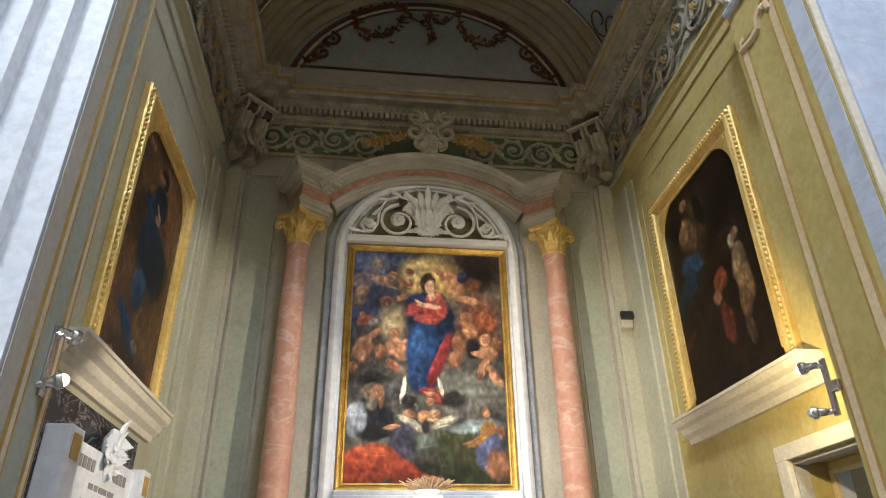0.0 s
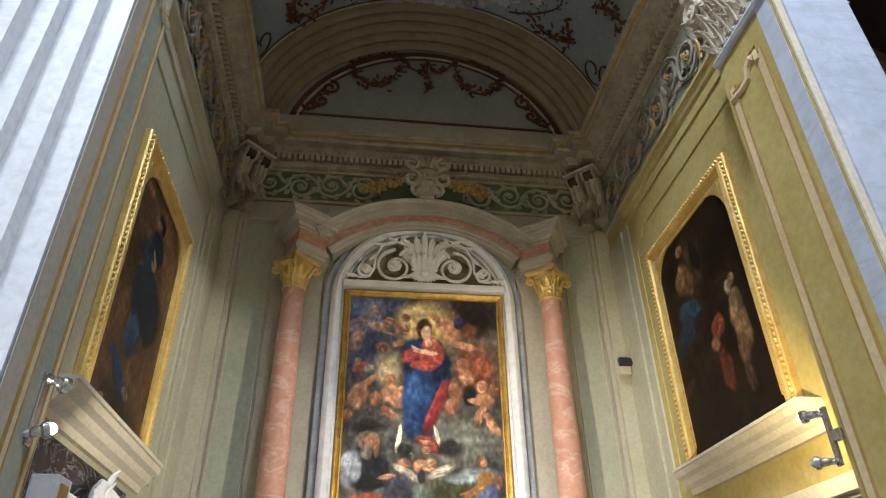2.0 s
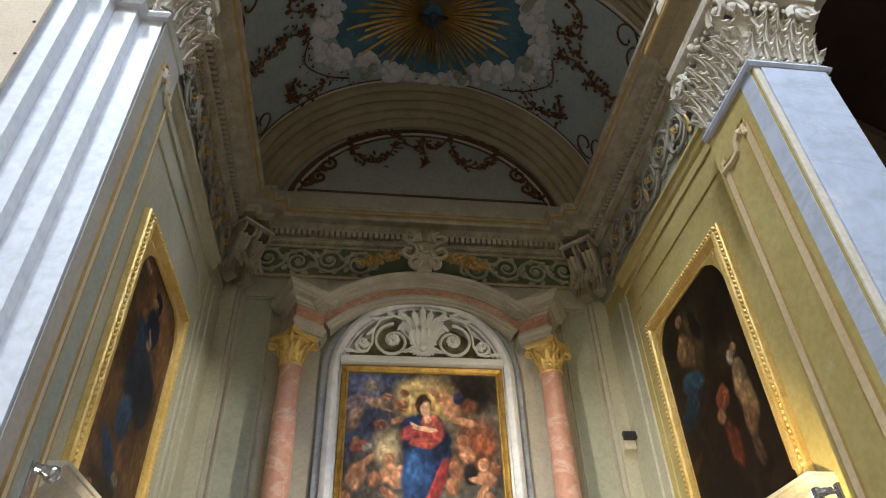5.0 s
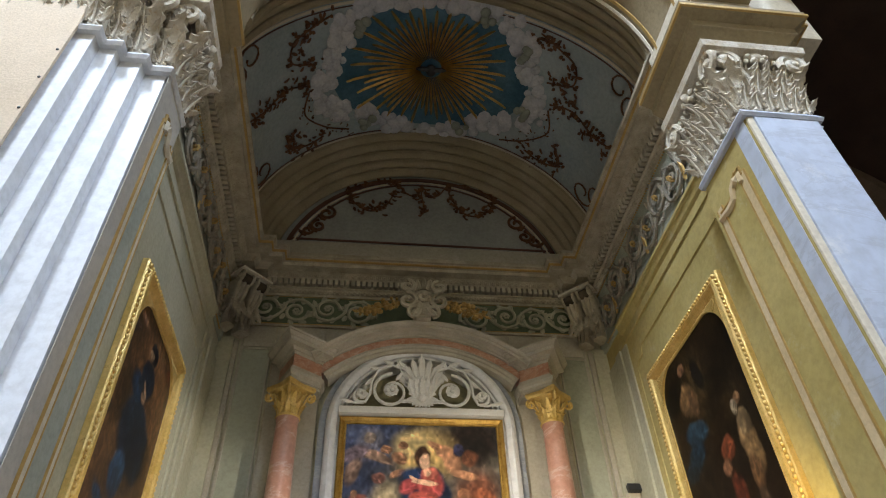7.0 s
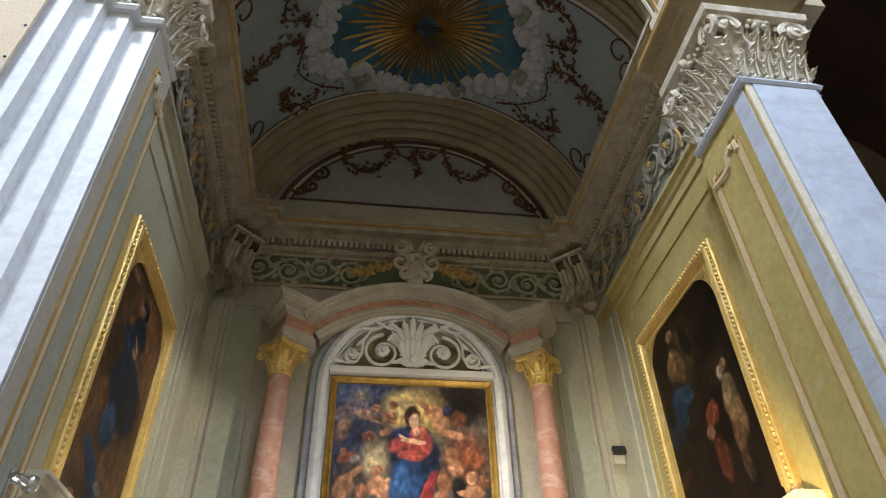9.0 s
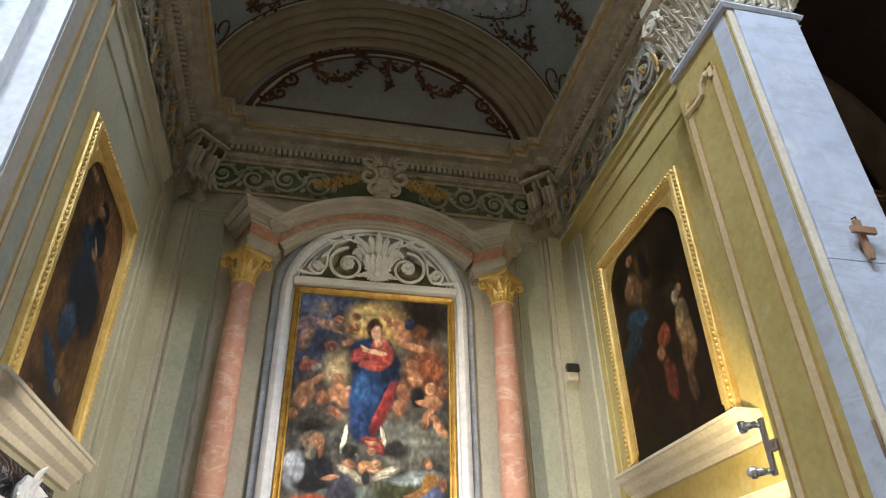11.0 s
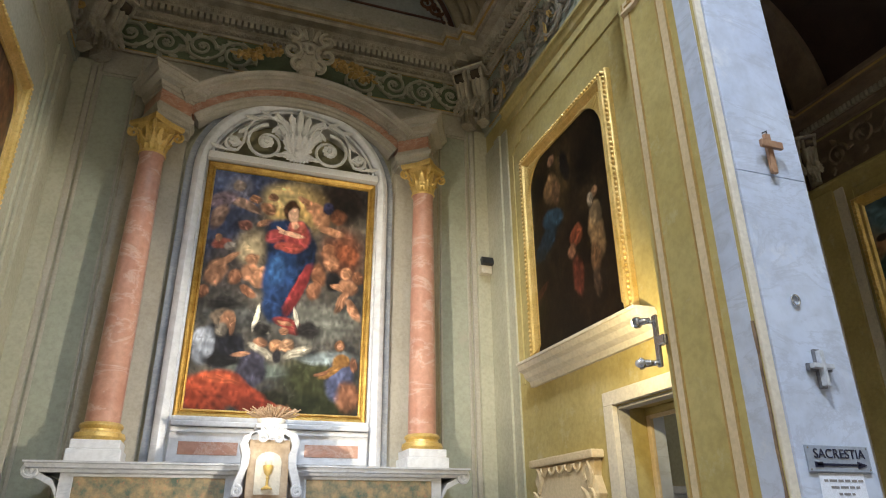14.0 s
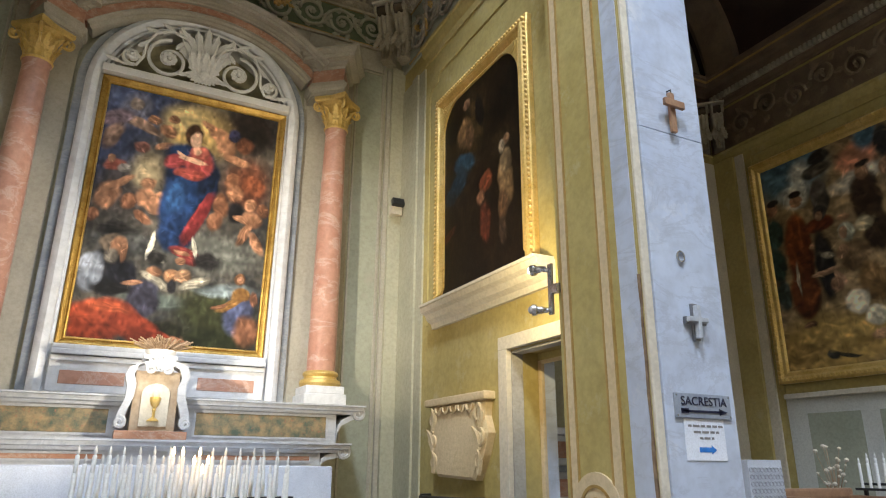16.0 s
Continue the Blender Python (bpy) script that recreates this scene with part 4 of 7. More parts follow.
# columns
def column(x):
    c = thing("column", "pink marble column with gilded capital and base", "column", "retable columns", m=pose(x, 6.86, 0))
    boxed("pedestal", (-0.22, 0.22, -0.22, 0.22, 2.05, 2.19), WHITE_MARBLE, c, bevel=0.01)
    boxed("plinth", (-0.20, 0.20, -0.20, 0.20, 2.19, 2.27), WHITE_MARBLE, c, bevel=0.01)
    part("base", lathe(mesh(), [(0.0, 2.27), (0.20, 2.27), (0.215, 2.30), (0.205, 2.335), (0.175, 2.345), (0.165, 2.37), (0.18, 2.385), (0.185, 2.40), (0.175, 2.42), (0.155, 2.43), (0.0, 2.43)], 0, 0, 36), GOLD, c, "gilded moulded base", True)
    sh = [(0.0, 2.43), (0.150, 2.43)] + [(0.148 - 0.030 * (k / 12) ** 1.6, 2.45 + 2.72 * k / 12) for k in range(13)] + [(0.13, 5.19), (0.13, 5.23), (0.0, 5.23)]
    part("shaft", lathe(mesh(), sh, 0, 0, 40), PINK, c, "veined pink marble shaft", True)
    cap = part("capital", lathe(mesh(), [(0, 5.20), (0.135, 5.20), (0.142, 5.22), (0.125, 5.24), (0.12, 5.36), (0.15, 5.50), (0.19, 5.53), (0.0, 5.54)], 0, 0, 24), GOLD, c, "gilded Corinthian capital", True)
    for row, (z, h, r, off) in enumerate(((5.23, 0.16, 0.122, 0), (5.29, 0.21, 0.125, 22.5))):
        for k in range(8):
            b = mesh()
            m = pose(0, 0, 0, 0, 0, off + 45 * k) @ pose(0, -r, z)
            leaf(b, m, h, 0.10, 0.38, 3, 7)
            part("leaf", b, GOLD, cap, smooth=True)
    for k in range(4):
        m = pose(0, 0, 0, 0, 0, 90 * k)
        b = mesh()
        sp = spiral(0.0, 0, 0, 0.055, 1.4, 120, 1, 16, 0.2)
        m2 = m @ pose(0, -0.225, 5.47, 0, 0, 90)
        tube(b, [m2 @ Vector(p) for p in sp], 0.016, 6)
        tube(b, [m @ Vector((0, -0.14, 5.33)), m @ Vector((0, -0.17, 5.43)), m @ Vector((0, -0.225, 5.52))], 0.014, 5)
        part("volute", b, GOLD, cap, smooth=True)
    # abacus with hollow sides, corners on the axes
    b = mesh()
    ring = []
    for k in range(4):
        for j in range(6):
            a = math.pi / 2 * (k + j / 6)
            t = abs(j / 6 - 0.5) * 2
            rr = 0.175 + 0.105 * t ** 2.2
            ring.append((rr * math.cos(a), rr * math.sin(a)))
    skin(b, [[(x * 0.94, y * 0.94, 5.54) for x, y in ring], [(x, y, 5.565) for x, y in ring], [(x, y, 5.60) for x, y in ring]])
    part("abacus", b, GOLD, cap)
    return c


col = column(-0.85)
copy_thing(col, pose(2.175, 6.86, 0))


# ---- paintings ----
def value_noise(u, v, cells, seed):
    """Smooth random values over arrays of positions."""
    g = np.random.RandomState(seed).rand(64, 64)
    x, y = u * cells, v * cells
    i, j = np.floor(x).astype(int), np.floor(y).astype(int)
    f, h = x - i, y - j
    f, h = f * f * (3 - 2 * f), h * h * (3 - 2 * h)
    a, b = g[i % 64, j % 64], g[(i + 1) % 64, j % 64]
    c, d = g[i % 64, (j + 1) % 64], g[(i + 1) % 64, (j + 1) % 64]
    return (a * (1 - f) + b * f) * (1 - h) + (c * (1 - f) + d * f) * h


PAINT, tree, bsdf = nodes_of("oil_paint")
attr = tree.nodes.new("ShaderNodeAttribute")
attr.attribute_name = "paint"
tree.links.new(attr.outputs["Color"], bsdf.inputs["Base Color"])
bsdf.inputs["Roughness"].default_value = 0.45
bsdf.inputs["Specular IOR Level"].default_value = 0.25
coord = tree.nodes.new("ShaderNodeTexCoord")
weave = node(tree, "ShaderNodeTexNoise", Scale=140.0, Detail=3.0)
tree.links.new(coord.outputs["Object"], weave.inputs["Vector"])
relief = node(tree, "ShaderNodeBump", Strength=0.2, Distance=0.004)
tree.links.new(weave.outputs["Fac"], relief.inputs["Height"])
tree.links.new(relief.outputs["Normal"], bsdf.inputs["Normal"])


def painter(seed, ground, w, h, cols, loose=1.0):
    """A painted canvas: a fine grid whose colours are laid on stroke by stroke, by fractions from the top left corner."""
    rows = int(cols * h / w)
    u, v = np.meshgrid(np.linspace(0, 1, cols), np.linspace(0, 1, rows))
    asp = h / w
    nz = [value_noise(u + 3, v * asp + 7, c, seed + k) for k, c in enumerate((6, 14, 30, 55, 9, 9, 24, 24))]
    brush = 0.34 * nz[0] + 0.30 * nz[1] + 0.22 * nz[2] + 0.14 * nz[3]
    brush = np.clip((brush - 0.5) * 2.4 + 0.5, 0, 1)
    uw = u + ((nz[4] - 0.5) * 0.06 + (nz[6] - 0.5) * 0.035 + (nz[3] - 0.5) * 0.014) * loose
    vw = v + ((nz[5] - 0.5) * 0.06 + (nz[7] - 0.5) * 0.035 + (nz[2] - 0.5) * 0.016) / asp * loose
    g0, g1 = np.array(ground[0]), np.array(ground[1])
    rnd = random.Random(seed)
    art = {"w": w, "h": h, "u": u, "v": v, "rgb": g0 + (g1 - g0) * brush[..., None]}

    def stroke(cu, cv, ru, rv, color, lean=0.0, edge=0.35, shade=0.75):
        shade = min(0.9, shade + 0.15)
        a = radians(lean)
        reach = max(ru, rv * asp) * (1 + edge * 0.3) + 0.06 * loose
        j0, j1 = max(0, int((cu - reach) * cols)), min(cols, int((cu + reach) * cols) + 2)
        i0, i1 = max(0, int((cv - reach / asp) * rows)), min(rows, int((cv + reach / asp) * rows) + 2)
        if i0 >= i1 or j0 >= j1:
            return
        here = art["rgb"][i0:i1, j0:j1]
        dx, dy = uw[i0:i1, j0:j1] - cu, (vw[i0:i1, j0:j1] - cv) * asp
        p, q = dx * math.cos(a) + dy * math.sin(a), -dx * math.sin(a) + dy * math.cos(a)
        r = np.sqrt((p / ru) ** 2 + (q / (rv * asp)) ** 2)
        k = np.clip((1 + edge * 0.3 - r) / (edge * 1.3), 0, 1)
        k = (k * k * (3 - 2 * k))[..., None]
        form = np.clip(0.62 - 0.30 * p / ru - 0.30 * q / (rv * asp), 0, 1)
        tone = (1 - shade) + shade * (0.45 * brush[i0:i1, j0:j1] + 0.55 * form)
        here = here * (1 - k) + np.array(color) * tone[..., None] * 1.15 * k
        # folds and touches of lighter and darker paint inside the form
        for _ in range(7):
            du, dv = rnd.uniform(-0.75, 0.75), rnd.uniform(-0.75, 0.75)
            t = a + rnd.choice((0.3, -0.4, 1.2, 0.8)) + rnd.uniform(-0.3, 0.3)
            x, y = p / ru - du, q / (rv * asp) - dv
            xx, yy = x * math.cos(t) + y * math.sin(t), -x * math.sin(t) + y * math.cos(t)
            kk = np.clip(1.25 - np.sqrt((xx / rnd.uniform(0.35, 0.7)) ** 2 + (yy / rnd.uniform(0.08, 0.22)) ** 2), 0, 1)[..., None] * k * 0.6
            here = here * (1 - kk) + np.array(color) * rnd.choice((0.45, 0.65, 1.15, 1.35)) * kk
        art["rgb"][i0:i1, j0:j1] = here

    return art, stroke


def dabs(art, seed, n):
    """Small touches all over, each a lighter or darker shade of what lies below."""
    rnd = random.Random(seed)
    rows, cols = art["u"].shape
    for _ in range(n):
        ci, cj = rnd.randrange(rows), rnd.randrange(cols)
        r = rnd.uniform(0.007, 0.024) * cols
        i0, i1, j0, j1 = max(0, int(ci - r)), min(rows, int(ci + r) + 1), max(0, int(cj - r)), min(cols, int(cj + r) + 1)
        a, flat = rnd.uniform(0, 3.14), rnd.uniform(0.15, 0.45)
        y, x = np.mgrid[i0:i1, j0:j1]
        p, q = (x - cj) * math.cos(a) + (y - ci) * math.sin(a), -(x - cj) * math.sin(a) + (y - ci) * math.cos(a)
        k = np.clip(1.2 - np.sqrt((p / r) ** 2 + (q / (r * flat)) ** 2), 0, 1)[..., None] * 0.5
        c = art["rgb"][ci, cj] * rnd.choice((0.45, 0.6, 0.75, 1.25, 1.45, 1.7)) + rnd.uniform(0, 0.012)
        art["rgb"][i0:i1, j0:j1] = art["rgb"][i0:i1, j0:j1] * (1 - k) + c * k
    f = 0.72 + 0.56 * value_noise(art["u"] + 1, art["v"] + 2, 60, seed + 91) * value_noise(art["u"] + 5, art["v"] + 1, 37, seed + 92) * 2
    g = art["rgb"].mean(-1, keepdims=True)
    art["rgb"] = (g + (art["rgb"] - g) * 0.9) * f[..., None]


def canvas_of(art, parent):
    w, h, u = art["w"], art["h"], art["u"]
    dabs(art, 5, int(420 * w))
    rows, cols = u.shape
    co = np.stack([(u - 0.5) * w, np.full_like(u, -0.024), (0.5 - art["v"]) * h], -1).reshape(-1, 3)
    k = np.arange(rows * cols).reshape(rows, cols)
    quads = np.stack([k[1:, :-1], k[1:, 1:], k[:-1, 1:], k[:-1, :-1]], -1).reshape(-1, 4)
    me = bpy.data.meshes.new("canvas")
    me.from_pydata(co.tolist(), [], quads.tolist())
    c = me.color_attributes.new("paint", "FLOAT_COLOR", "POINT")
    rgba = np.concatenate([(np.clip(art["rgb"], 0, 1) ** 1.22 * 1.25 * art.get("tone", 1.0)).reshape(-1, 3), np.ones((rows * cols, 1))], 1).astype(np.float32)
    c.data.foreach_set("color", rgba.ravel())
    me.materials.append(PAINT)
    ob = new("canvas", me)
    ob.parent = parent
    return ob


def frame_rail(p, name, x0, z0, x1, z1, prof, mt):
    """A mitred rail of a picture frame; prof: (inward, out) pairs."""
    d = Vector((x1 - x0, 0, z1 - z0)).normalized()
    n = Vector((-d.z, 0, d.x))
    rings = []
    for px, pz, e in ((x0, z0, 1), (x1, z1, -1)):
        rings.append([Vector((px, 0, pz)) + n * a + d * a * e + Vector((0, -o, 0)) for a, o in prof])
    return part(name, skin(mesh(), rings), mt, p, smooth=False)


def framed(name, label, cat, w, h, prof, mt, m, art, group="", bottom=True):
    p = thing(name, label, cat, group, m=m)
    c = [(-w / 2, -h / 2), (w / 2, -h / 2), (w / 2, h / 2), (-w / 2, h / 2)]
    for k in range(0 if bottom else 1, 4):
        frame_rail(p, "frame_rail", *c[k], *c[(k + 1) % 4], prof, mt)
    boxed("stretcher", (-w / 2 + 0.03, w / 2 - 0.03, -0.020, -0.004, -h / 2 + 0.03, h / 2 - 0.03), WOOD, p, bevel=0)
    canvas_of(art, p)
    return p


FLESH = (0.52, 0.27, 0.15)
pm, P = painter(11, ((0.05, 0.05, 0.05), (0.16, 0.14, 0.11)), 1.76, 2.65, 400, 0.3)
P(0.203, 0.084, 0.334, 0.161, (0.11, 0.14, 0.26), 0, 0.6)
P(0.060, 0.282, 0.201, 0.177, (0.09, 0.11, 0.20), 0, 0.6)
P(0.832, 0.079, 0.230, 0.126, (0.035, 0.022, 0.016), 0, 0.6)
P(0.847, 0.323, 0.186, 0.144, (0.17, 0.065, 0.035), 0, 0.7, 0.6)
P(0.201, 0.422, 0.251, 0.147, (0.10, 0.085, 0.08), 0, 0.7)
P(0.517, 0.136, 0.226, 0.130, (0.60, 0.42, 0.16), 0, 0.8, 0.3)
P(0.456, 0.087, 0.146, 0.068, (0.75, 0.58, 0.28), 0, 0.8, 0.2)
P(0.275, 0.341, 0.096, 0.101, (0.50, 0.40, 0.24), 0, 0.9, 0.3)
P(0.690, 0.635, 0.313, 0.095, (0.20, 0.20, 0.17), 0, 0.7, 0.4)
P(0.217, 0.637, 0.195, 0.069, (0.13, 0.13, 0.12), 0, 0.6)
P(0.744, 0.864, 0.271, 0.111, (0.075, 0.08, 0.035), 0, 0.5, 0.6)
P(0.805, 0.771, 0.208, 0.028, (0.26, 0.30, 0.30), -4, 0.7, 0.3)
P(0.376, 0.833, 0.193, 0.039, (0.17, 0.20, 0.17), 4, 0.6, 0.3)
P(0.753, 0.974, 0.267, 0.060, (0.035, 0.04, 0.018), 0, 0.5)
P(0.489, 0.959, 0.128, 0.064, (0.03, 0.03, 0.016), 0, 0.5)
P(0.154, 0.094, 0.091, 0.091, (0.24, 0.24, 0.33), 20)
P(0.154, 0.067, 0.045, 0.030, (0.42, 0.33, 0.28))
P(0.212, 0.150, 0.132, 0.024, (0.46, 0.30, 0.22), 18)
P(0.070, 0.137, 0.103, 0.037, (0.30, 0.22, 0.26), -30)
P(0.063, 0.217, 0.054, 0.067, (0.42, 0.27, 0.20), 25)
P(0.272, 0.118, 0.049, 0.021, FLESH, -10)
P(0.384, 0.094, 0.036, 0.022, FLESH)
P(0.362, 0.150, 0.057, 0.029, FLESH, 20)
P(0.346, 0.219, 0.063, 0.018, FLESH, -25)
P(0.102, 0.329, 0.067, 0.027, (0.44, 0.14, 0.09), -10)
P(0.154, 0.338, 0.040, 0.020, (0.34, 0.30, 0.26))
P(0.081, 0.306, 0.027, 0.020, FLESH)
P(0.226, 0.242, 0.048, 0.026, (0.36, 0.16, 0.12))
P(0.146, 0.396, 0.087, 0.017, FLESH, -35)
P(0.083, 0.455, 0.065, 0.062, FLESH, 20)
P(0.026, 0.542, 0.038, 0.033, (0.36, 0.17, 0.09), 35)
P(0.282, 0.391, 0.048, 0.027, FLESH)
P(0.282, 0.446, 0.067, 0.042, FLESH, -15)
P(0.356, 0.431, 0.038, 0.022, FLESH)
P(0.344, 0.474, 0.075, 0.032, FLESH, 15)
P(0.284, 0.526, 0.067, 0.021, (0.36, 0.17, 0.09), 30)
P(0.192, 0.472, 0.046, 0.034, (0.36, 0.17, 0.09))
P(0.144, 0.582, 0.129, 0.033, (0.045, 0.04, 0.035), 0, 0.6)
P(0.638, 0.125, 0.052, 0.030, FLESH)
P(0.599, 0.106, 0.081, 0.016, FLESH, 25)
P(0.686, 0.162, 0.067, 0.065, FLESH, -25)
P(0.735, 0.116, 0.045, 0.028, (0.04, 0.04, 0.09))
P(0.773, 0.222, 0.090, 0.021, FLESH, 10)
P(0.806, 0.151, 0.061, 0.038, (0.24, 0.10, 0.05))
P(0.754, 0.317, 0.051, 0.037, (0.36, 0.17, 0.09))
P(0.776, 0.368, 0.059, 0.036, (0.40, 0.20, 0.11), 20)
P(0.884, 0.321, 0.082, 0.047, (0.26, 0.09, 0.04), 20)
P(0.700, 0.425, 0.047, 0.061, (0.36, 0.17, 0.09), -10)
P(0.678, 0.502, 0.050, 0.044, (0.36, 0.17, 0.09), 15)
P(0.789, 0.444, 0.058, 0.051, (0.02, 0.018, 0.02))
P(0.874, 0.405, 0.041, 0.026, FLESH)
P(0.893, 0.463, 0.073, 0.035, FLESH, 20)
P(0.860, 0.528, 0.033, 0.064, FLESH, 20)
P(0.934, 0.561, 0.033, 0.059, FLESH, -25)
P(0.827, 0.467, 0.058, 0.015, FLESH, 15)
P(0.957, 0.420, 0.045, 0.031, (0.36, 0.17, 0.09))
P(0.513, 0.336, 0.163, 0.154, (0.018, 0.035, 0.085), 0, 0.25)
P(0.492, 0.246, 0.150, 0.066, (0.02, 0.05, 0.13), 0, 0.3)
P(0.469, 0.453, 0.118, 0.136, (0.030, 0.085, 0.22), 4, 0.25, 0.7)
P(0.442, 0.430, 0.055, 0.084, (0.05, 0.14, 0.32), 6, 0.4, 0.5)
P(0.475, 0.563, 0.102, 0.096, (0.028, 0.07, 0.18), 8, 0.25, 0.7)
P(0.612, 0.367, 0.057, 0.115, (0.014, 0.03, 0.075), 10, 0.3)
P(0.579, 0.496, 0.045, 0.135, (0.34, 0.05, 0.05), 22, 0.3, 0.6)
P(0.535, 0.643, 0.095, 0.028, (0.32, 0.06, 0.05), 12, 0.3)
P(0.562, 0.670, 0.061, 0.019, (0.30, 0.06, 0.05), 20, 0.3)
P(0.416, 0.273, 0.078, 0.036, (0.46, 0.09, 0.09), -20, 0.3)
P(0.548, 0.268, 0.086, 0.063, (0.46, 0.09, 0.08), 10, 0.3)
P(0.500, 0.319, 0.092, 0.026, (0.44, 0.10, 0.07), 0, 0.3)
P(0.544, 0.220, 0.058, 0.032, (0.50, 0.14, 0.10), 0, 0.3)
P(0.511, 0.255, 0.086, 0.013, (0.66, 0.42, 0.28), 6, 0.3, 0.3)
P(0.456, 0.244, 0.050, 0.010, (0.66, 0.42, 0.28), 35, 0.3, 0.3)
P(0.507, 0.150, 0.058, 0.054, (0.10, 0.045, 0.02), 0, 0.3)
P(0.520, 0.166, 0.038, 0.038, (0.68, 0.44, 0.30), 0, 0.3, 0.3)
P(0.528, 0.213, 0.025, 0.021, (0.60, 0.36, 0.24), 0, 0.3, 0.3)
P(0.349, 0.634, 0.017, 0.065, (0.66, 0.62, 0.50), 12, 0.3, 0.1)
P(0.401, 0.678, 0.046, 0.012, (0.62, 0.58, 0.46), 35, 0.3, 0.1)
P(0.581, 0.617, 0.014, 0.052, (0.60, 0.56, 0.45), -14, 0.3, 0.1)
P(0.388, 0.679, 0.066, 0.028, (0.05, 0.045, 0.04), 0, 0.4)
P(0.658, 0.665, 0.090, 0.042, (0.045, 0.04, 0.038), 0, 0.5)
P(0.519, 0.644, 0.047, 0.012, FLESH, 10)
P(0.515, 0.677, 0.030, 0.014, FLESH)
P(0.395, 0.731, 0.046, 0.025, FLESH)
P(0.482, 0.739, 0.046, 0.027, (0.56, 0.30, 0.15))
P(0.549, 0.736, 0.047, 0.030, (0.58, 0.34, 0.19))
P(0.406, 0.765, 0.098, 0.018, (0.58, 0.52, 0.40), 28)
P(0.615, 0.756, 0.095, 0.021, (0.58, 0.52, 0.40), -30)
P(0.494, 0.779, 0.026, 0.031, (0.05, 0.045, 0.05))
P(0.156, 0.754, 0.107, 0.099, (0.03, 0.03, 0.035), -10, 0.25)
P(0.071, 0.757, 0.062, 0.079, (0.30, 0.32, 0.36), 10, 0.3, 0.5)
P(0.040, 0.725, 0.044, 0.040, (0.38, 0.40, 0.44), 20, 0.4, 0.4)
P(0.235, 0.750, 0.089, 0.053, (0.025, 0.025, 0.035), 20, 0.3)
P(0.350, 0.834, 0.090, 0.079, (0.075, 0.07, 0.10), 15, 0.25, 0.6)
P(0.181, 0.808, 0.126, 0.026, (0.02, 0.018, 0.02), 0, 0.4)
P(0.153, 0.640, 0.071, 0.041, (0.28, 0.21, 0.15), 0, 0.3)
P(0.187, 0.650, 0.045, 0.041, FLESH, 10, 0.3, 0.5)
P(0.161, 0.690, 0.045, 0.032, (0.30, 0.26, 0.21), 0, 0.4)
P(0.223, 0.671, 0.019, 0.041, FLESH, 0, 0.3)
P(0.291, 0.781, 0.058, 0.011, FLESH, -8)
P(0.167, 0.916, 0.191, 0.076, (0.36, 0.07, 0.025), 0, 0.22, 0.6)
P(0.115, 0.970, 0.136, 0.054, (0.30, 0.055, 0.02), 0, 0.3, 0.6)
P(0.328, 0.943, 0.151, 0.055, (0.34, 0.06, 0.022), 22, 0.25, 0.6)
P(0.192, 0.879, 0.124, 0.021, (0.44, 0.10, 0.035), 8, 0.4, 0.3)
P(0.443, 0.971, 0.102, 0.025, (0.30, 0.05, 0.02), 16, 0.3)
P(0.557, 0.983, 0.058, 0.017, (0.36, 0.17, 0.09), 20)
P(0.873, 0.859, 0.104, 0.090, (0.14, 0.16, 0.27), 8, 0.3)
P(0.936, 0.925, 0.090, 0.067, (0.28, 0.13, 0.07), 0, 0.4)
P(0.836, 0.815, 0.117, 0.020, (0.40, 0.21, 0.06), -28, 0.3)
P(0.876, 0.786, 0.063, 0.032, (0.38, 0.20, 0.06), 0, 0.3)
P(0.957, 0.792, 0.028, 0.037, (0.36, 0.17, 0.10), 0, 0.4)
P(0.861, 0.722, 0.032, 0.030, (0.30, 0.15, 0.07), 0, 0.3)
P(0.865, 0.724, 0.021, 0.019, FLESH, 0, 0.3)
P(0.758, 0.830, 0.055, 0.009, (0.36, 0.17, 0.09), -25)
pm["tone"] = 1.15
GOLD_OLD = surface("antique_gilding", (0.38, 0.22, 0.05), (0.60, 0.38, 0.10), 0.4, 0.8, big=9, fine=50, bump=0.25, stain=(0.16, 0.09, 0.03))
ALTAR_PROF = [(0, 0), (0, 0.05), (0.015, 0.06), (0.035, 0.05), (0.055, 0.035), (0.065, 0.045), (0.08, 0.04), (0.085, 0.022), (0.085, 0)]
framed("altar_painting", "large oil painting of robed figures in gilt frame", "painting", 1.90, 2.79, ALTAR_PROF, GOLD_OLD, pose(0.668, YB - 0.06, 3.945, 2, 0, 0), pm)

pm, P = painter(23, ((0.008, 0.005, 0.002), (0.028, 0.016, 0.007)), 1.50, 2.34, 220, 0.35)
P(0.195, 0.491, 0.486, 0.278, (0.035, 0.02, 0.009), 0, 0.8)
P(0.432, 0.278, 0.195, 0.193, (0.09, 0.055, 0.02), 8, 0.9)
P(0.785, 0.457, 0.158, 0.095, (0.05, 0.03, 0.012), 0, 0.9)
P(0.118, 0.220, 0.106, 0.069, (0.010, 0.008, 0.008), 20)
P(0.510, 0.226, 0.063, 0.085, (0.012, 0.010, 0.010), -10)
P(0.308, 0.274, 0.110, 0.075, (0.26, 0.15, 0.06), 4, 0.3)
P(0.337, 0.146, 0.055, 0.029, (0.26, 0.14, 0.07), 0, 0.3)
P(0.374, 0.311, 0.066, 0.060, (0.20, 0.11, 0.05), -10)
P(0.304, 0.420, 0.161, 0.051, (0.035, 0.085, 0.12), 10, 0.3)
P(0.216, 0.497, 0.138, 0.055, (0.025, 0.06, 0.085), -15, 0.3)
P(0.106, 0.530, 0.086, 0.043, (0.018, 0.04, 0.055), 10, 0.3)
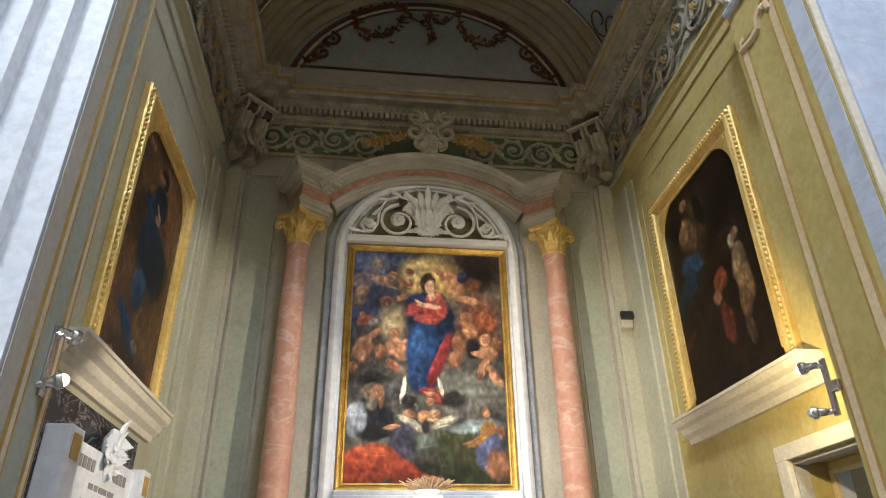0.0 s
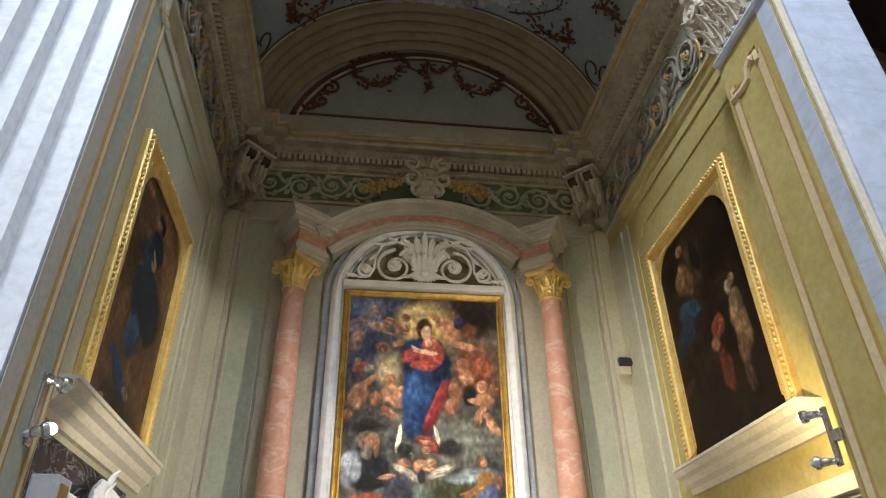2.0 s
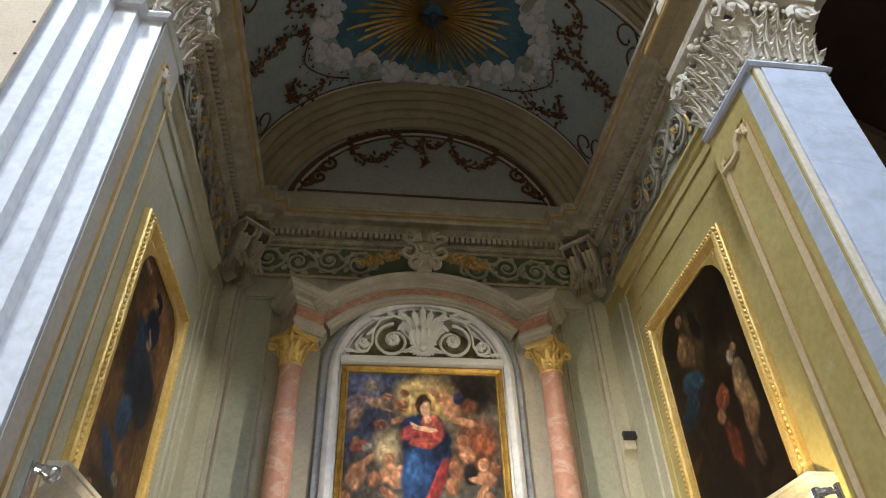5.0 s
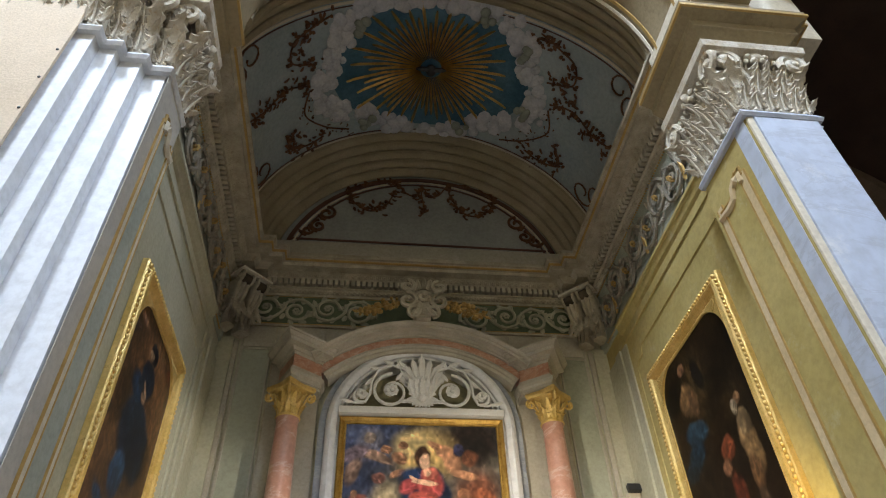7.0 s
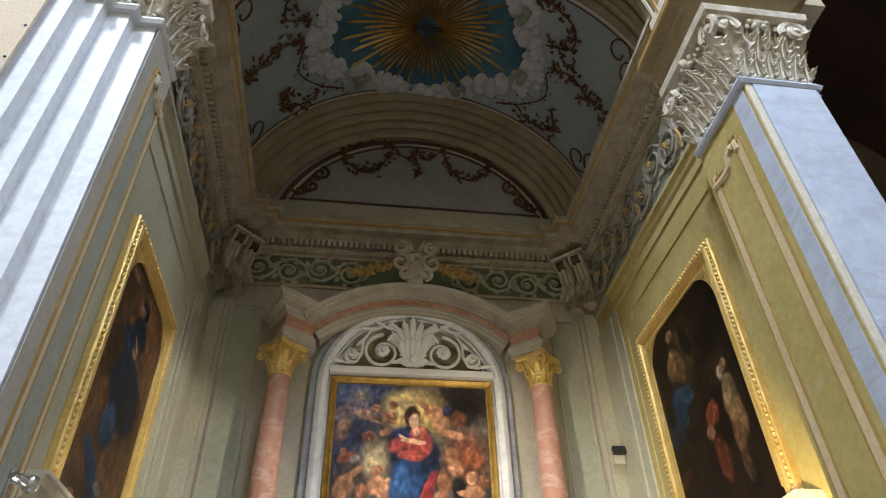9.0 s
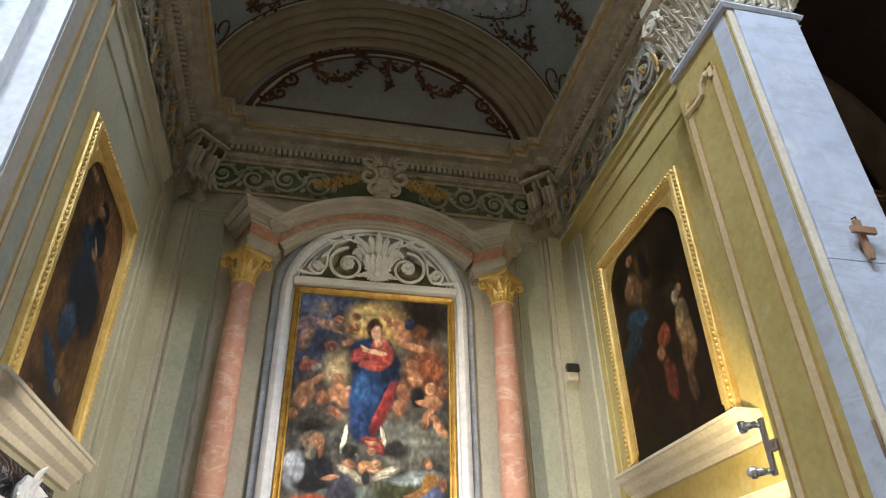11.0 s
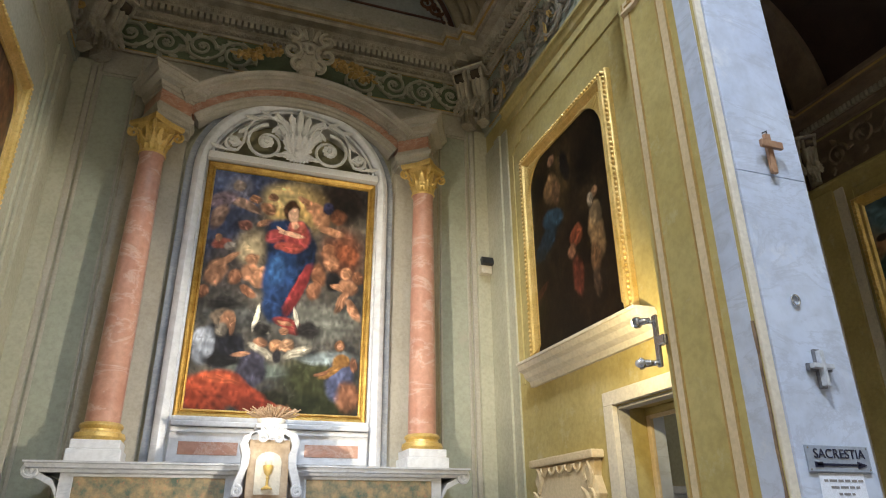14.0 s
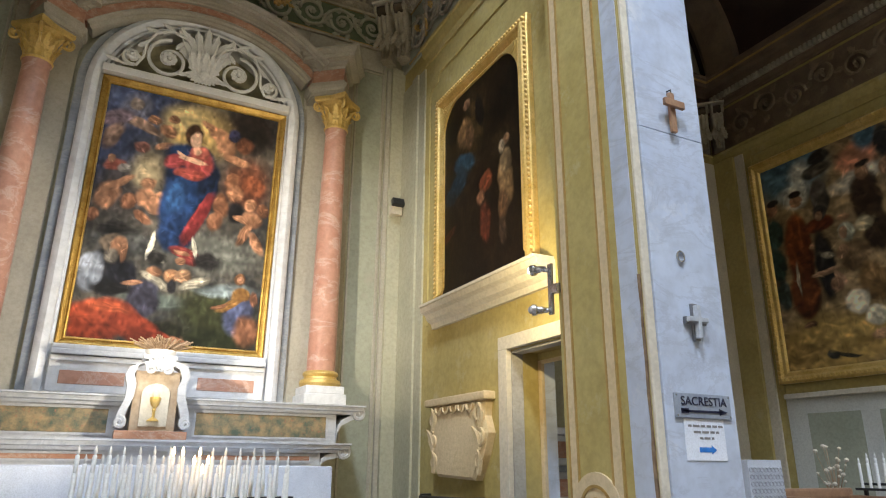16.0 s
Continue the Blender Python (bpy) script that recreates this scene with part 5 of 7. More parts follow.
P(0.802, 0.625, 0.086, 0.109, (0.32, 0.20, 0.09), -10, 0.3)
P(0.811, 0.537, 0.072, 0.052, (0.36, 0.25, 0.13), 0, 0.3)
P(0.817, 0.449, 0.042, 0.027, (0.28, 0.16, 0.08), -10, 0.3)
P(0.763, 0.469, 0.037, 0.031, (0.38, 0.30, 0.20), -8, 0.3)
P(0.771, 0.715, 0.060, 0.072, (0.18, 0.10, 0.045), -6, 0.3)
P(0.579, 0.568, 0.091, 0.047, (0.28, 0.08, 0.03), 0, 0.3)
P(0.512, 0.620, 0.053, 0.035, (0.24, 0.12, 0.06), 0)
P(0.564, 0.737, 0.067, 0.093, (0.18, 0.045, 0.02), -6, 0.4)
P(0.772, 0.811, 0.049, 0.070, (0.08, 0.05, 0.03), -5)
P(0.078, 0.711, 0.155, 0.021, (0.09, 0.03, 0.015), -20)
RIGHT_CANVAS = pm
pm, P = painter(31, ((0.05, 0.03, 0.016), (0.14, 0.075, 0.035)), 1.36, 2.18, 220, 0.35)
P(0.555, 0.234, 0.400, 0.157, (0.24, 0.12, 0.05), 0, 0.9)
P(0.442, 0.912, 0.491, 0.109, (0.05, 0.035, 0.02), 0, 0.8)
P(0.233, 0.976, 0.187, 0.059, (0.03, 0.05, 0.045), 0, 0.7)
P(0.629, 0.608, 0.288, 0.203, (0.10, 0.06, 0.03), 0, 0.9)
P(0.179, 0.146, 0.101, 0.020, (0.26, 0.14, 0.08))
P(0.111, 0.193, 0.064, 0.016, (0.14, 0.09, 0.07))
P(0.880, 0.134, 0.071, 0.034, (0.16, 0.05, 0.02))
P(0.515, 0.501, 0.279, 0.151, (0.014, 0.030, 0.052), 8, 0.25)
P(0.510, 0.278, 0.155, 0.072, (0.016, 0.034, 0.060), 0, 0.25)
P(0.367, 0.358, 0.133, 0.056, (0.022, 0.06, 0.11), 14, 0.3)
P(0.448, 0.659, 0.122, 0.097, (0.022, 0.055, 0.10), 12, 0.3)
P(0.381, 0.816, 0.243, 0.040, (0.020, 0.05, 0.09), 30, 0.3)
P(0.731, 0.530, 0.103, 0.122, (0.012, 0.024, 0.042), 6, 0.3)
P(0.499, 0.170, 0.089, 0.042, (0.012, 0.022, 0.036), 0, 0.3)
P(0.465, 0.190, 0.048, 0.021, (0.42, 0.27, 0.17), 0, 0.3)
P(0.513, 0.323, 0.067, 0.012, (0.44, 0.28, 0.18), 30, 0.3)
P(0.516, 0.358, 0.057, 0.017, (0.38, 0.24, 0.15), 0, 0.3)
P(0.557, 0.851, 0.070, 0.023, (0.14, 0.12, 0.09), 10)
P(0.224, 0.925, 0.044, 0.009, (0.30, 0.15, 0.08))
LEFT_CANVAS = pm
SIDE_PROF = [(0, 0), (0, 0.045), (0.008, 0.06), (0.05, 0.06), (0.056, 0.05), (0.066, 0.075), (0.085, 0.085), (0.10, 0.078), (0.115, 0.06), (0.155, 0.035), (0.165, 0.042), (0.178, 0.038), (0.18, 0.0)]


def side_painting(label, w, h, m, canvas):
    p = framed("wall_painting", label, "painting", w, h, SIDE_PROF, GOLD, m, canvas, "side wall paintings", False)
    # gilded spandrels that round the upper corners of the opening
    for s in (-1, 1):
        b = mesh()
        x0, z0, r = s * (w / 2 - 0.17), h / 2 - 0.17, 0.36
        ring = [(x0, z0)] + [(x0 - s * r + s * r * math.cos(a), z0 - r + r * math.sin(a)) for a in [math.pi / 2 * k / 10 for k in range(11)]]
        skin(b, [[(x, -0.045, z) for x, z in ring], [(x, -0.02, z) for x, z in ring]])
        part("spandrel", b, GOLD, p)
        b = mesh()
        leaf(b, pose(x0 - s * 0.10, -0.045, z0 - 0.10, 0, s * 45, 0), 0.12, 0.07, 0.05, 3, 6)
        part("spandrel_leaf", b, GOLD, p, smooth=True)
    for x0, z0, x1, z1 in ((-1, -1, -1, 1), (1, -1, 1, 1), (-1, 1, 1, 1)):
        b = mesh()
        ln = h if x0 == x1 else w
        n = int(ln / 0.05)
        for k in range(n):
            a = (k + 0.5) / n
            ball(b, ((x0 + (x1 - x0) * a) * (w / 2 - 0.030), -0.062, (z0 + (z1 - z0) * a) * (h / 2 - 0.030)), 0.019, 1, 0.9, 1, 7, 5)
            for e in (-0.25, 0.25):
                a = (k + 0.5 + e) / n
                ball(b, ((x0 + (x1 - x0) * a) * (w / 2 - 0.165), -0.045, (z0 + (z1 - z0) * a) * (h / 2 - 0.165)), 0.006, 1, 0.8, 1, 5, 3)
        tagged(part("beading", b, GOLD, p, smooth=True), kind="stuff")
    return p


side_painting("nearly black oil painting in beaded gilt frame", 1.80, 2.36, pose(XR - 0.005, 5.115, 4.21, 0, 0, -90), RIGHT_CANVAS)
side_painting("brown oil painting of a blue robed shape in beaded gilt frame", 1.66, 2.20, pose(XL + 0.005, 5.03, 4.09, 0, 0, 90), LEFT_CANVAS)


def stone_shelf(label, m, w, mt):
    s = thing("stone_shelf", label, "shelf", "painting shelves", m=m)
    prof = [(0, -0.20), (0.04, -0.20), (0.05, -0.15), (0.10, -0.12), (0.12, -0.07), (0.17, -0.05), (0.18, 0.0), (0, 0.0)]
    boxed("slab", (-w / 2 + 0.01, w / 2 - 0.01, -0.20, 0, 0.001, 0.028), mt, s, bevel=0.004)
    part("moulded_shelf", mould(mesh(), prof, [(-w / 2 - 0.001, 0), (w / 2, 0)]), mt, s)
    return s


stone_shelf("cream moulded stone shelf under the dark painting", pose(XR, 5.06, 3.03, 0, 0, -90), 2.06, CREAM)
stone_shelf("cream moulded stone shelf under the brown painting", pose(XL, 4.90, 2.97, 0, 0, 90), 2.10, CREAM)

# ---- spotlights ----
BULB = glow("lamp_glow", (1.0, 0.93, 0.78), 30.0)
GLASS = surface("clear_grey_glass", (0.7, 0.7, 0.7), (0.8, 0.8, 0.8), 0.1, 0.6)


def spot_head(parent, c, d, lit):
    """A short steel can on a knuckle, pointing along d."""
    m = Matrix.Translation(c) @ Vector(d).normalized().to_track_quat("Z", "Y").to_matrix().to_4x4() @ Matrix.Scale(0.72, 4)
    b = lathe(mesh(), [(0, -0.06), (0.022, -0.06), (0.03, -0.045), (0.034, 0.0), (0.05, 0.015), (0.052, 0.05), (0.044, 0.05), (0.04, 0.03), (0, 0.028)], 0, 0, 18)
    b.transform(m)
    head = part("lamp_head", b, METAL, parent, "chrome lamp head", True)
    b = mesh()
    ball(b, m @ Vector((0, 0, 0.052)), 0.026, 1, 1, 1, 12, 8)
    part("bulb", b, BULB if lit else GLASS, head, smooth=True)
    b = tube(mesh(), [m @ Vector((0, 0, -0.05)), m @ Vector((0, 0, -0.09))], 0.018, 8)
    part("knuckle", b, METAL, head, smooth=True)


sl = thing("spotlight_bar", "steel bar with two chrome spotlights on the ochre reveal", "spotlight", "chapel spotlights")
boxed("bar", (2.60, 2.62, 3.39, 3.43, 2.43, 2.76), METAL, sl, bevel=0.004)
boxed("foot", (2.60, 2.64, 3.33, 3.40, 2.56, 2.62), METAL, sl)
spot_head(sl, (2.555, 3.48, 2.73), (-0.35, 0.9, 0.05), True)
spot_head(sl, (2.54, 3.46, 2.46), (-0.8, 0.6, 0.03), False)
tube_b = tube(mesh(), [(2.62, 3.42, 2.72), (2.56, 3.44, 2.72)], 0.014, 8)
part("arm", tube_b, METAL, sl)
tube_b = tube(mesh(), [(2.62, 3.42, 2.46), (2.555, 3.43, 2.46)], 0.014, 8)
part("arm", tube_b, METAL, sl)
sl = thing("spotlight_bar", "chrome spotlights on the green reveal, one lit", "spotlight", "chapel spotlights")
boxed("bar", (RL - 0.005, RL + 0.02, 2.95, 3.0, 2.34, 2.66), METAL, sl, bevel=0.004)
spot_head(sl, (RL + 0.07, 2.98, 2.62), (0.5, 0.8, -0.1), False)
spot_head(sl, (RL + 0.06, 2.96, 2.40), (0.8, 0.3, 0.3), True)
for z in (2.40, 2.62):
    part("arm", tube(mesh(), [(RL, 2.97, z), (RL + 0.05, 2.97, z)], 0.014, 8), METAL, sl)

# ---- altar ----
# Grey-veined white marble, its base lowered to hold the altar's shade.
ALTAR_MARBLE = surface("shaded_veined_marble", (0.50, 0.50, 0.51), (0.62, 0.62, 0.62), 0.35, fine=14, bump=0.03, stain=(0.44, 0.43, 0.42), veins=0.4, vein=(0.34, 0.35, 0.38), vscale=1.6)
altar = thing("altar", "white marble altar with inlaid breccia panels and scrolled ends", "altar")
ZS = 2.05


def gradine(z0, z1, half, yf, panel_mat, c=0.585):
    """A shelf step: moulded top, body with inlaid panels, scrolled ends."""
    b = mesh()
    prof = [(0, z1 - 0.085), (0.01, z1 - 0.085), (0.02, z1 - 0.06), (0.045, z1 - 0.05), (0.05, z1 - 0.02), (0.065, z1 - 0.015), (0.065, z1), (0, z1)]
    mould(b, prof, [(c - half, 6.98), (c - half, yf), (c + half, yf), (c + half, 6.98)])
    part("shelf_moulding", b, ALTAR_MARBLE, altar)
    boxed("shelf", (c - half, c + half, yf, 7.03, z1 - 0.083, z1 - 0.002), ALTAR_MARBLE, altar, bevel=0)
    bh = half - 0.20
    boxed("shelf_body", (c - bh, c + bh, yf + 0.02, 7.03, z0, z1 - 0.084), ALTAR_MARBLE, altar, bevel=0)
    for s in (-1, 1):
        a0, a1 = sorted((c + s * 0.34, c + s * (bh - 0.10)))
        boxed("inlay_panel", (a0, a1, yf + 0.012, yf + 0.019, z0 + 0.05, z1 - 0.115), panel_mat, altar, bevel=0.002)
        b = mesh()
        frame_strip(b, a0 - 0.018, a1 + 0.018, z0 + 0.032, z1 - 0.097, yf + 0.02, 0.016, 0.014)
        part("inlay_border", b, ALTAR_MARBLE, altar)
        # scrolled bracket end
        b = mesh()
        h = z1 - 0.09 - z0
        pts = [(c + s * bh, yf, z0), (c + s * (bh + 0.005), yf, z0 + h * 0.45), (c + s * (bh + 0.05), yf, z0 + h * 0.75), (c + s * (bh + 0.14), yf, z0 + h * 0.93), (c + s * (half - 0.01), yf, z0 + h)]
        skin(b, [[(x, y0, z - 0.03), (x, y0, z + 0.02), (x, y0 + 0.5, z + 0.02), (x, y0 + 0.5, z - 0.03)] for x, y0, z in pts])
        part("end_bracket", b, ALTAR_MARBLE, altar, smooth=True)
        b = mesh()
        tube(b, spiral(c + s * (half + 0.005), yf - 0.005, z1 - 0.075, 0.062, 1.6, 90, -s, 20, 0.2), 0.020, 6)
        ball(b, (c + s * (half + 0.005), yf, z1 - 0.075), 0.03)
        part("volute", b, ALTAR_MARBLE, altar, smooth=True)


gradine(1.70, 2.05, 1.79, 6.24, BRECCIA)
gradine(1.50, 1.70, 1.60, 6.06, PINK_DARK)
boxed("altar_block", (AX - 1.05, AX + 1.05, 5.45, 7.0, 0.5, 1.40), ALTAR_MARBLE, altar)
boxed("mensa", (AX - 1.15, AX + 1.15, 5.28, 7.0, 1.40, 1.50), ALTAR_MARBLE, altar, bevel=0.015)
b = mesh()
for s in (-1, 1):
    tube(b, spiral(AX + s * 0.70, 5.44, 1.18, 0.15, 1.4, 90, -s, 22, 0.2), 0.02, 6)
    tube(b, spiral(AX + s * 0.30, 5.44, 1.15, 0.12, 1.4, 90, s, 22, 0.2), 0.02, 6)
part("scroll_relief", b, GOLD_PAINT, altar, "gilded scrolls on the altar front", True)
boxed("inlay_panel", (AX - 0.95, AX + 0.95, 5.44, 5.449, 0.65, 1.34), GREY_MARBLE, altar, bevel=0.002)
for k in range(3):
    st_ob = boxed("altar_step", (AX - 1.5 - 0.3 * (2 - k), AX + 1.5 + 0.3 * (2 - k), 4.9 - 0.3 * (2 - k) if k else 4.3, 7.1, 0.167 * k, 0.167 * (k + 1) - 0.002), ALTAR_MARBLE, None, bevel=0.01)
    tagged(st_ob, "white marble step before the altar", "step", "altar steps")
# cloth with a lace hem
cloth = thing("altar_cloth", "white altar cloth with lace hem over the altar top", "cloth")
LINEN = surface("white_linen", (0.58, 0.60, 0.66), (0.66, 0.68, 0.73), 0.85, big=6, fine=120, bump=0.2)
b = mesh()
rings = []
for i in range(49):
    x = AX - 1.17 + 2.34 * i / 48
    w = 0.008 * math.sin(i * 1.9) + 0.006 * math.sin(i * 0.7)
    rings.append([(x, 6.0, 1.506), (x, 5.30, 1.508), (x, 5.262, 1.50), (x, 5.258 + w * 0.5, 1.40), (x, 5.252 + w, 1.27), (x, 5.262 + w, 1.27), (x, 5.268, 1.40), (x, 5.272, 1.492), (x, 5.30, 1.502), (x, 6.0, 1.502)])
skin(b, rings)
part("linen", b, LINEN, cloth, smooth=True)
b = mesh()
for i in range(60):
    x = AX - 1.16 + 2.32 * (i + 0.5) / 60
    for z, r in ((1.255, 0.016), (1.225, 0.015), (1.195, 0.012)):
        tube(b, [(x + r * math.cos(a), 5.258, z + r * math.sin(a)) for a in [2 * math.pi * k / 8 for k in range(9)]], 0.0035, 3)
part("lace_hem", b, LINEN, cloth)

# tabernacle
tab = thing("tabernacle", "white marble tabernacle with scrolled sides and gilded chalice door", "tabernacle")
TX = 0.57
boxed("base", (TX - 0.27, TX + 0.27, 6.02, 6.40, 1.70, 1.765), PINK_DARK, tab)
TAN = surface("tan_marble", (0.36, 0.26, 0.17), (0.50, 0.39, 0.27), 0.35, big=8, fine=30, bump=0.04)
boxed("body", (TX - 0.17, TX + 0.17, 6.06, 6.45, 1.765, 2.24), TAN, tab, "mottled tan marble body")
for s in (-1, 1):
    b = mesh()
    pts = [(TX + s * 0.25, 1.80), (TX + s * 0.235, 1.90), (TX + s * 0.195, 2.02), (TX + s * 0.19, 2.12), (TX + s * 0.215, 2.20), (TX + s * 0.19, 2.27), (TX + s * 0.11, 2.31), (TX, 2.345)]
    skin(b, [[(x - 0.032, 6.02, z - 0.01), (x + 0.032, 6.02, z + 0.01), (x + 0.032, 6.20, z + 0.01), (x - 0.032, 6.20, z - 0.01)] for x, z in pts])
    part("scroll_side", b, ALTAR_MARBLE, tab, smooth=True)
    b = mesh()
    tube(b, spiral(TX + s * 0.245, 6.02, 1.825, 0.045, 1.4, 90, s, 18, 0.2), 0.017, 6)
    part("volute", b, ALTAR_MARBLE, tab, smooth=True)
b = mesh()
for k in range(-3, 4):
    leaf(b, pose(TX + 0.012 * k, 6.01, 2.27, 0, 24 * k, 0), 0.10, 0.05, 0.2, 3, 5)
tube(b, spiral(TX - 0.06, 6.01, 2.25, 0.05, 1.2, 0, 1, 14, 0.3), 0.012, 5)
tube(b, spiral(TX + 0.06, 6.01, 2.25, 0.05, 1.2, 180, -1, 14, 0.3), 0.012, 5)
part("shell_crest", b, ALTAR_MARBLE, tab, smooth=True)
boxed("cap", (TX - 0.13, TX + 0.13, 6.04, 6.30, 2.335, 2.375), ALTAR_MARBLE, tab, bevel=0.01)
b = mesh()
ring = [(TX - 0.105, 1.80), (TX + 0.105, 1.80), (TX + 0.105, 2.06)] + [(TX + 0.105 * math.cos(a), 2.06 + 0.08 * math.sin(a)) for a in [math.pi * k / 10 for k in range(1, 10)]] + [(TX - 0.105, 2.06)]
skin(b, [[(x, 6.045, z) for x, z in ring], [(x, 6.06, z) for x, z in ring]])
door = part("door", b, CREAM, tab, "cream door with a gilded chalice")
b = lathe(mesh(), [(0, 1.84), (0.045, 1.84), (0.045, 1.85), (0.012, 1.87), (0.010, 1.92), (0.016, 1.93), (0.010, 1.945), (0.03, 1.97), (0.042, 2.01), (0.042, 2.03), (0, 2.03)], TX, 6.043, 18)
part("chalice", b, GOLD, door, smooth=True)
b = mesh()
ball(b, (TX, 6.04, 2.055), 0.028, 1, 0.3, 1, 12, 8)
part("host", b, CREAM, door, smooth=True)
# dried flowers
fl = thing("dried_flowers", "dry straw brown heather in a small pot", "flowers")
b = lathe(mesh(), [(0, 2.376), (0.09, 2.376), (0.12, 2.40), (0.125, 2.42), (0, 2.42)], TX, 6.15, 20)
part("pot", b, WHITE_STUCCO, fl, smooth=True)
STRAW = surface("dry_straw", (0.30, 0.19, 0.11), (0.45, 0.31, 0.19), 0.9, big=30, fine=90)
b = mesh()
for k in range(170):
    a, r = random.uniform(0, 6.28), random.uniform(0, 1) ** 0.5
    x0, y0 = TX + 0.07 * r * math.cos(a), 6.15 + 0.05 * r * math.sin(a)
    h = random.uniform(0.07, 0.16) * (1 - 0.35 * r)
    x1, y1 = x0 + 0.17 * r * math.cos(a) + random.uniform(-0.02, 0.02), y0 + 0.07 * r * math.sin(a)
    tube(b, [(x0, y0, 2.41), ((x0 + x1) / 2, (y0 + y1) / 2, 2.41 + h * 0.6), (x1, y1, 2.41 + h)], [0.003, 0.004, 0.006], 4)
tagged(part("heather", b, STRAW, fl), kind="stuff")

# ---- votive candles ----
stand = thing("candle_stand", "black metal votive candle stand with stepped trays", "candle stand")
for r in range(3):
    boxed("tray", (0.02, 1.38, 4.42 + 0.10 * r, 4.50 + 0.10 * r, 1.20 + 0.05 * r, 1.225 + 0.05 * r), BLACK, stand, bevel=0.004)
for x in (0.06, 1.34):
    for y in (4.44, 4.68):
        boxed("leg", (x - 0.015, x + 0.015, y - 0.015, y + 0.015, 0, 1.20), BLACK, stand, bevel=0.003)
boxed("coin_box", (0.45, 0.95, 4.44, 4.68, 0.75, 1.19), BLACK, stand)
WAX = surface("white_plastic_candle", (0.80, 0.79, 0.75), (0.85, 0.84, 0.80), 0.5, fine=60, bump=0.03)
FLAME = glow("lit_bulb", (1.0, 0.62, 0.28), 30.0)
CLEAR = surface("milky_bulb", (0.72, 0.70, 0.66), (0.80, 0.78, 0.74), 0.15)


def candle(m, lit, label):
    c = thing("votive_candle", label, "candle", "votive candles", m=m)
    part("candle_tube", lathe(mesh(), [(0, 0), (0.014, 0), (0.014, 0.15), (0.012, 0.158), (0.013, 0.165), (0.013, 0.235), (0.010, 0.245), (0, 0.247)], 0, 0, 12), WAX, c, smooth=True)
    part("flame_bulb", lathe(mesh(), [(0, 0.245), (0.006, 0.247), (0.010, 0.262), (0.008, 0.278), (0.002, 0.298), (0, 0.30)], 0, 0, 8), FLAME if lit else CLEAR, c, smooth=True)
    return c


unlit = candle(pose(0.10, 4.46, 1.225), False, "unlit white electric votive candle in a stand")
litc = candle(pose(0.62, 4.66, 1.325), True, "glowing white electric votive candle in a stand")
for r in range(3):
    for k in range(15):
        x = 0.10 + 0.0835 * k + (0.04 if r == 1 else 0)
        if (r, k) == (0, 0):
            continue
        lit = (r == 2 and k in (7, 8)) or (r == 1 and k in (7, 8)) or (r == 0 and k == 8)
        copy_thing(litc if lit else unlit, pose(x + random.uniform(-0.004, 0.004), 4.46 + 0.10 * r, 1.225 + 0.05 * r, random.uniform(-2, 2), random.uniform(-2, 2), 0))
d = bpy.data.lights.new("candle_glow", "POINT")
d.energy, d.color, d.shadow_soft_size = 1.2, (1.0, 0.7, 0.4), 0.08
new("candle_glow", d).location = (0.72, 4.40, 1.60)

# ---- vault and lunette ornament ----
def vp(a, y, off=0.0):
    a = radians(a)
    return Vector((VX + (RV - off) * math.sin(a), y, ZV + (RV - off) * math.cos(a)))


def vault_pose(a, y, off, spin):
    """A pose on the vault: local -y looks down, local z along the plane turned by spin."""
    return Matrix.Translation(vp(a, y, off)) @ pose(0, 0, 0, 0, a, 0) @ pose(0, 0, 0, -90, 0, 0) @ pose(0, 0, 0, 0, spin, 0)


VC, VA = 5.33, 0.0
sky = thing("sky_fresco", "painted teal blue sky oval on the vault", "fresco")
b = mesh()
rings = []
for i in range(9):
    k = i / 8
    rings.append([vp(VA + 34 * k * math.cos(t), VC + 1.02 * k * math.sin(t), 0.006) for t in [2 * math.pi * j / 48 for j in range(48)]])
skin(b, rings[1:], True, False)
b.faces.new([b.verts.new(p) for p in rings[1]])
part("sky", b, SKY_PAINT, sky, smooth=True)
clouds = thing("cloud_wreath", "white stucco clouds with grey shades round the sky", "clouds")
for s in range(12):
    b = mesh()
    for k in range(26):
        t = 2 * math.pi * (s + random.random()) / 12
        q = 1 + random.uniform(-0.10, 0.12) + 0.07 * math.sin(t * 5)
        p = vp(VA + 37 * q * math.cos(t), VC + 1.08 * q * math.sin(t), 0.0)
        ball(b, p, random.uniform(0.05, 0.13), 1, 1, 0.42, 9, 6)
    part("cloud", b, CLOUD, clouds, smooth=True)
for t in (0.3, 1.2, 2.2, 3.9, 5.2, 5.7):
    b = mesh()
    for k in range(5):
        ball(b, vp(VA + 36 * math.cos(t) + random.uniform(-3, 3), VC + 1.05 * math.sin(t) + random.uniform(-0.1, 0.1), 0.10), random.uniform(0.05, 0.08), 1, 1, 0.6, 8, 6)
    part("dark_tuft", b, STONE_GREEN, clouds, "dark grey-green stucco tuft", True)
RAY_GOLD = surface("tarnished_gilding", (0.52, 0.32, 0.09), (0.8, 0.54, 0.18), 0.3, 0.75, big=7, fine=50)
sun = thing("gilded_sunburst", "gilded stucco sunburst of long rays on the vault", "sunburst")
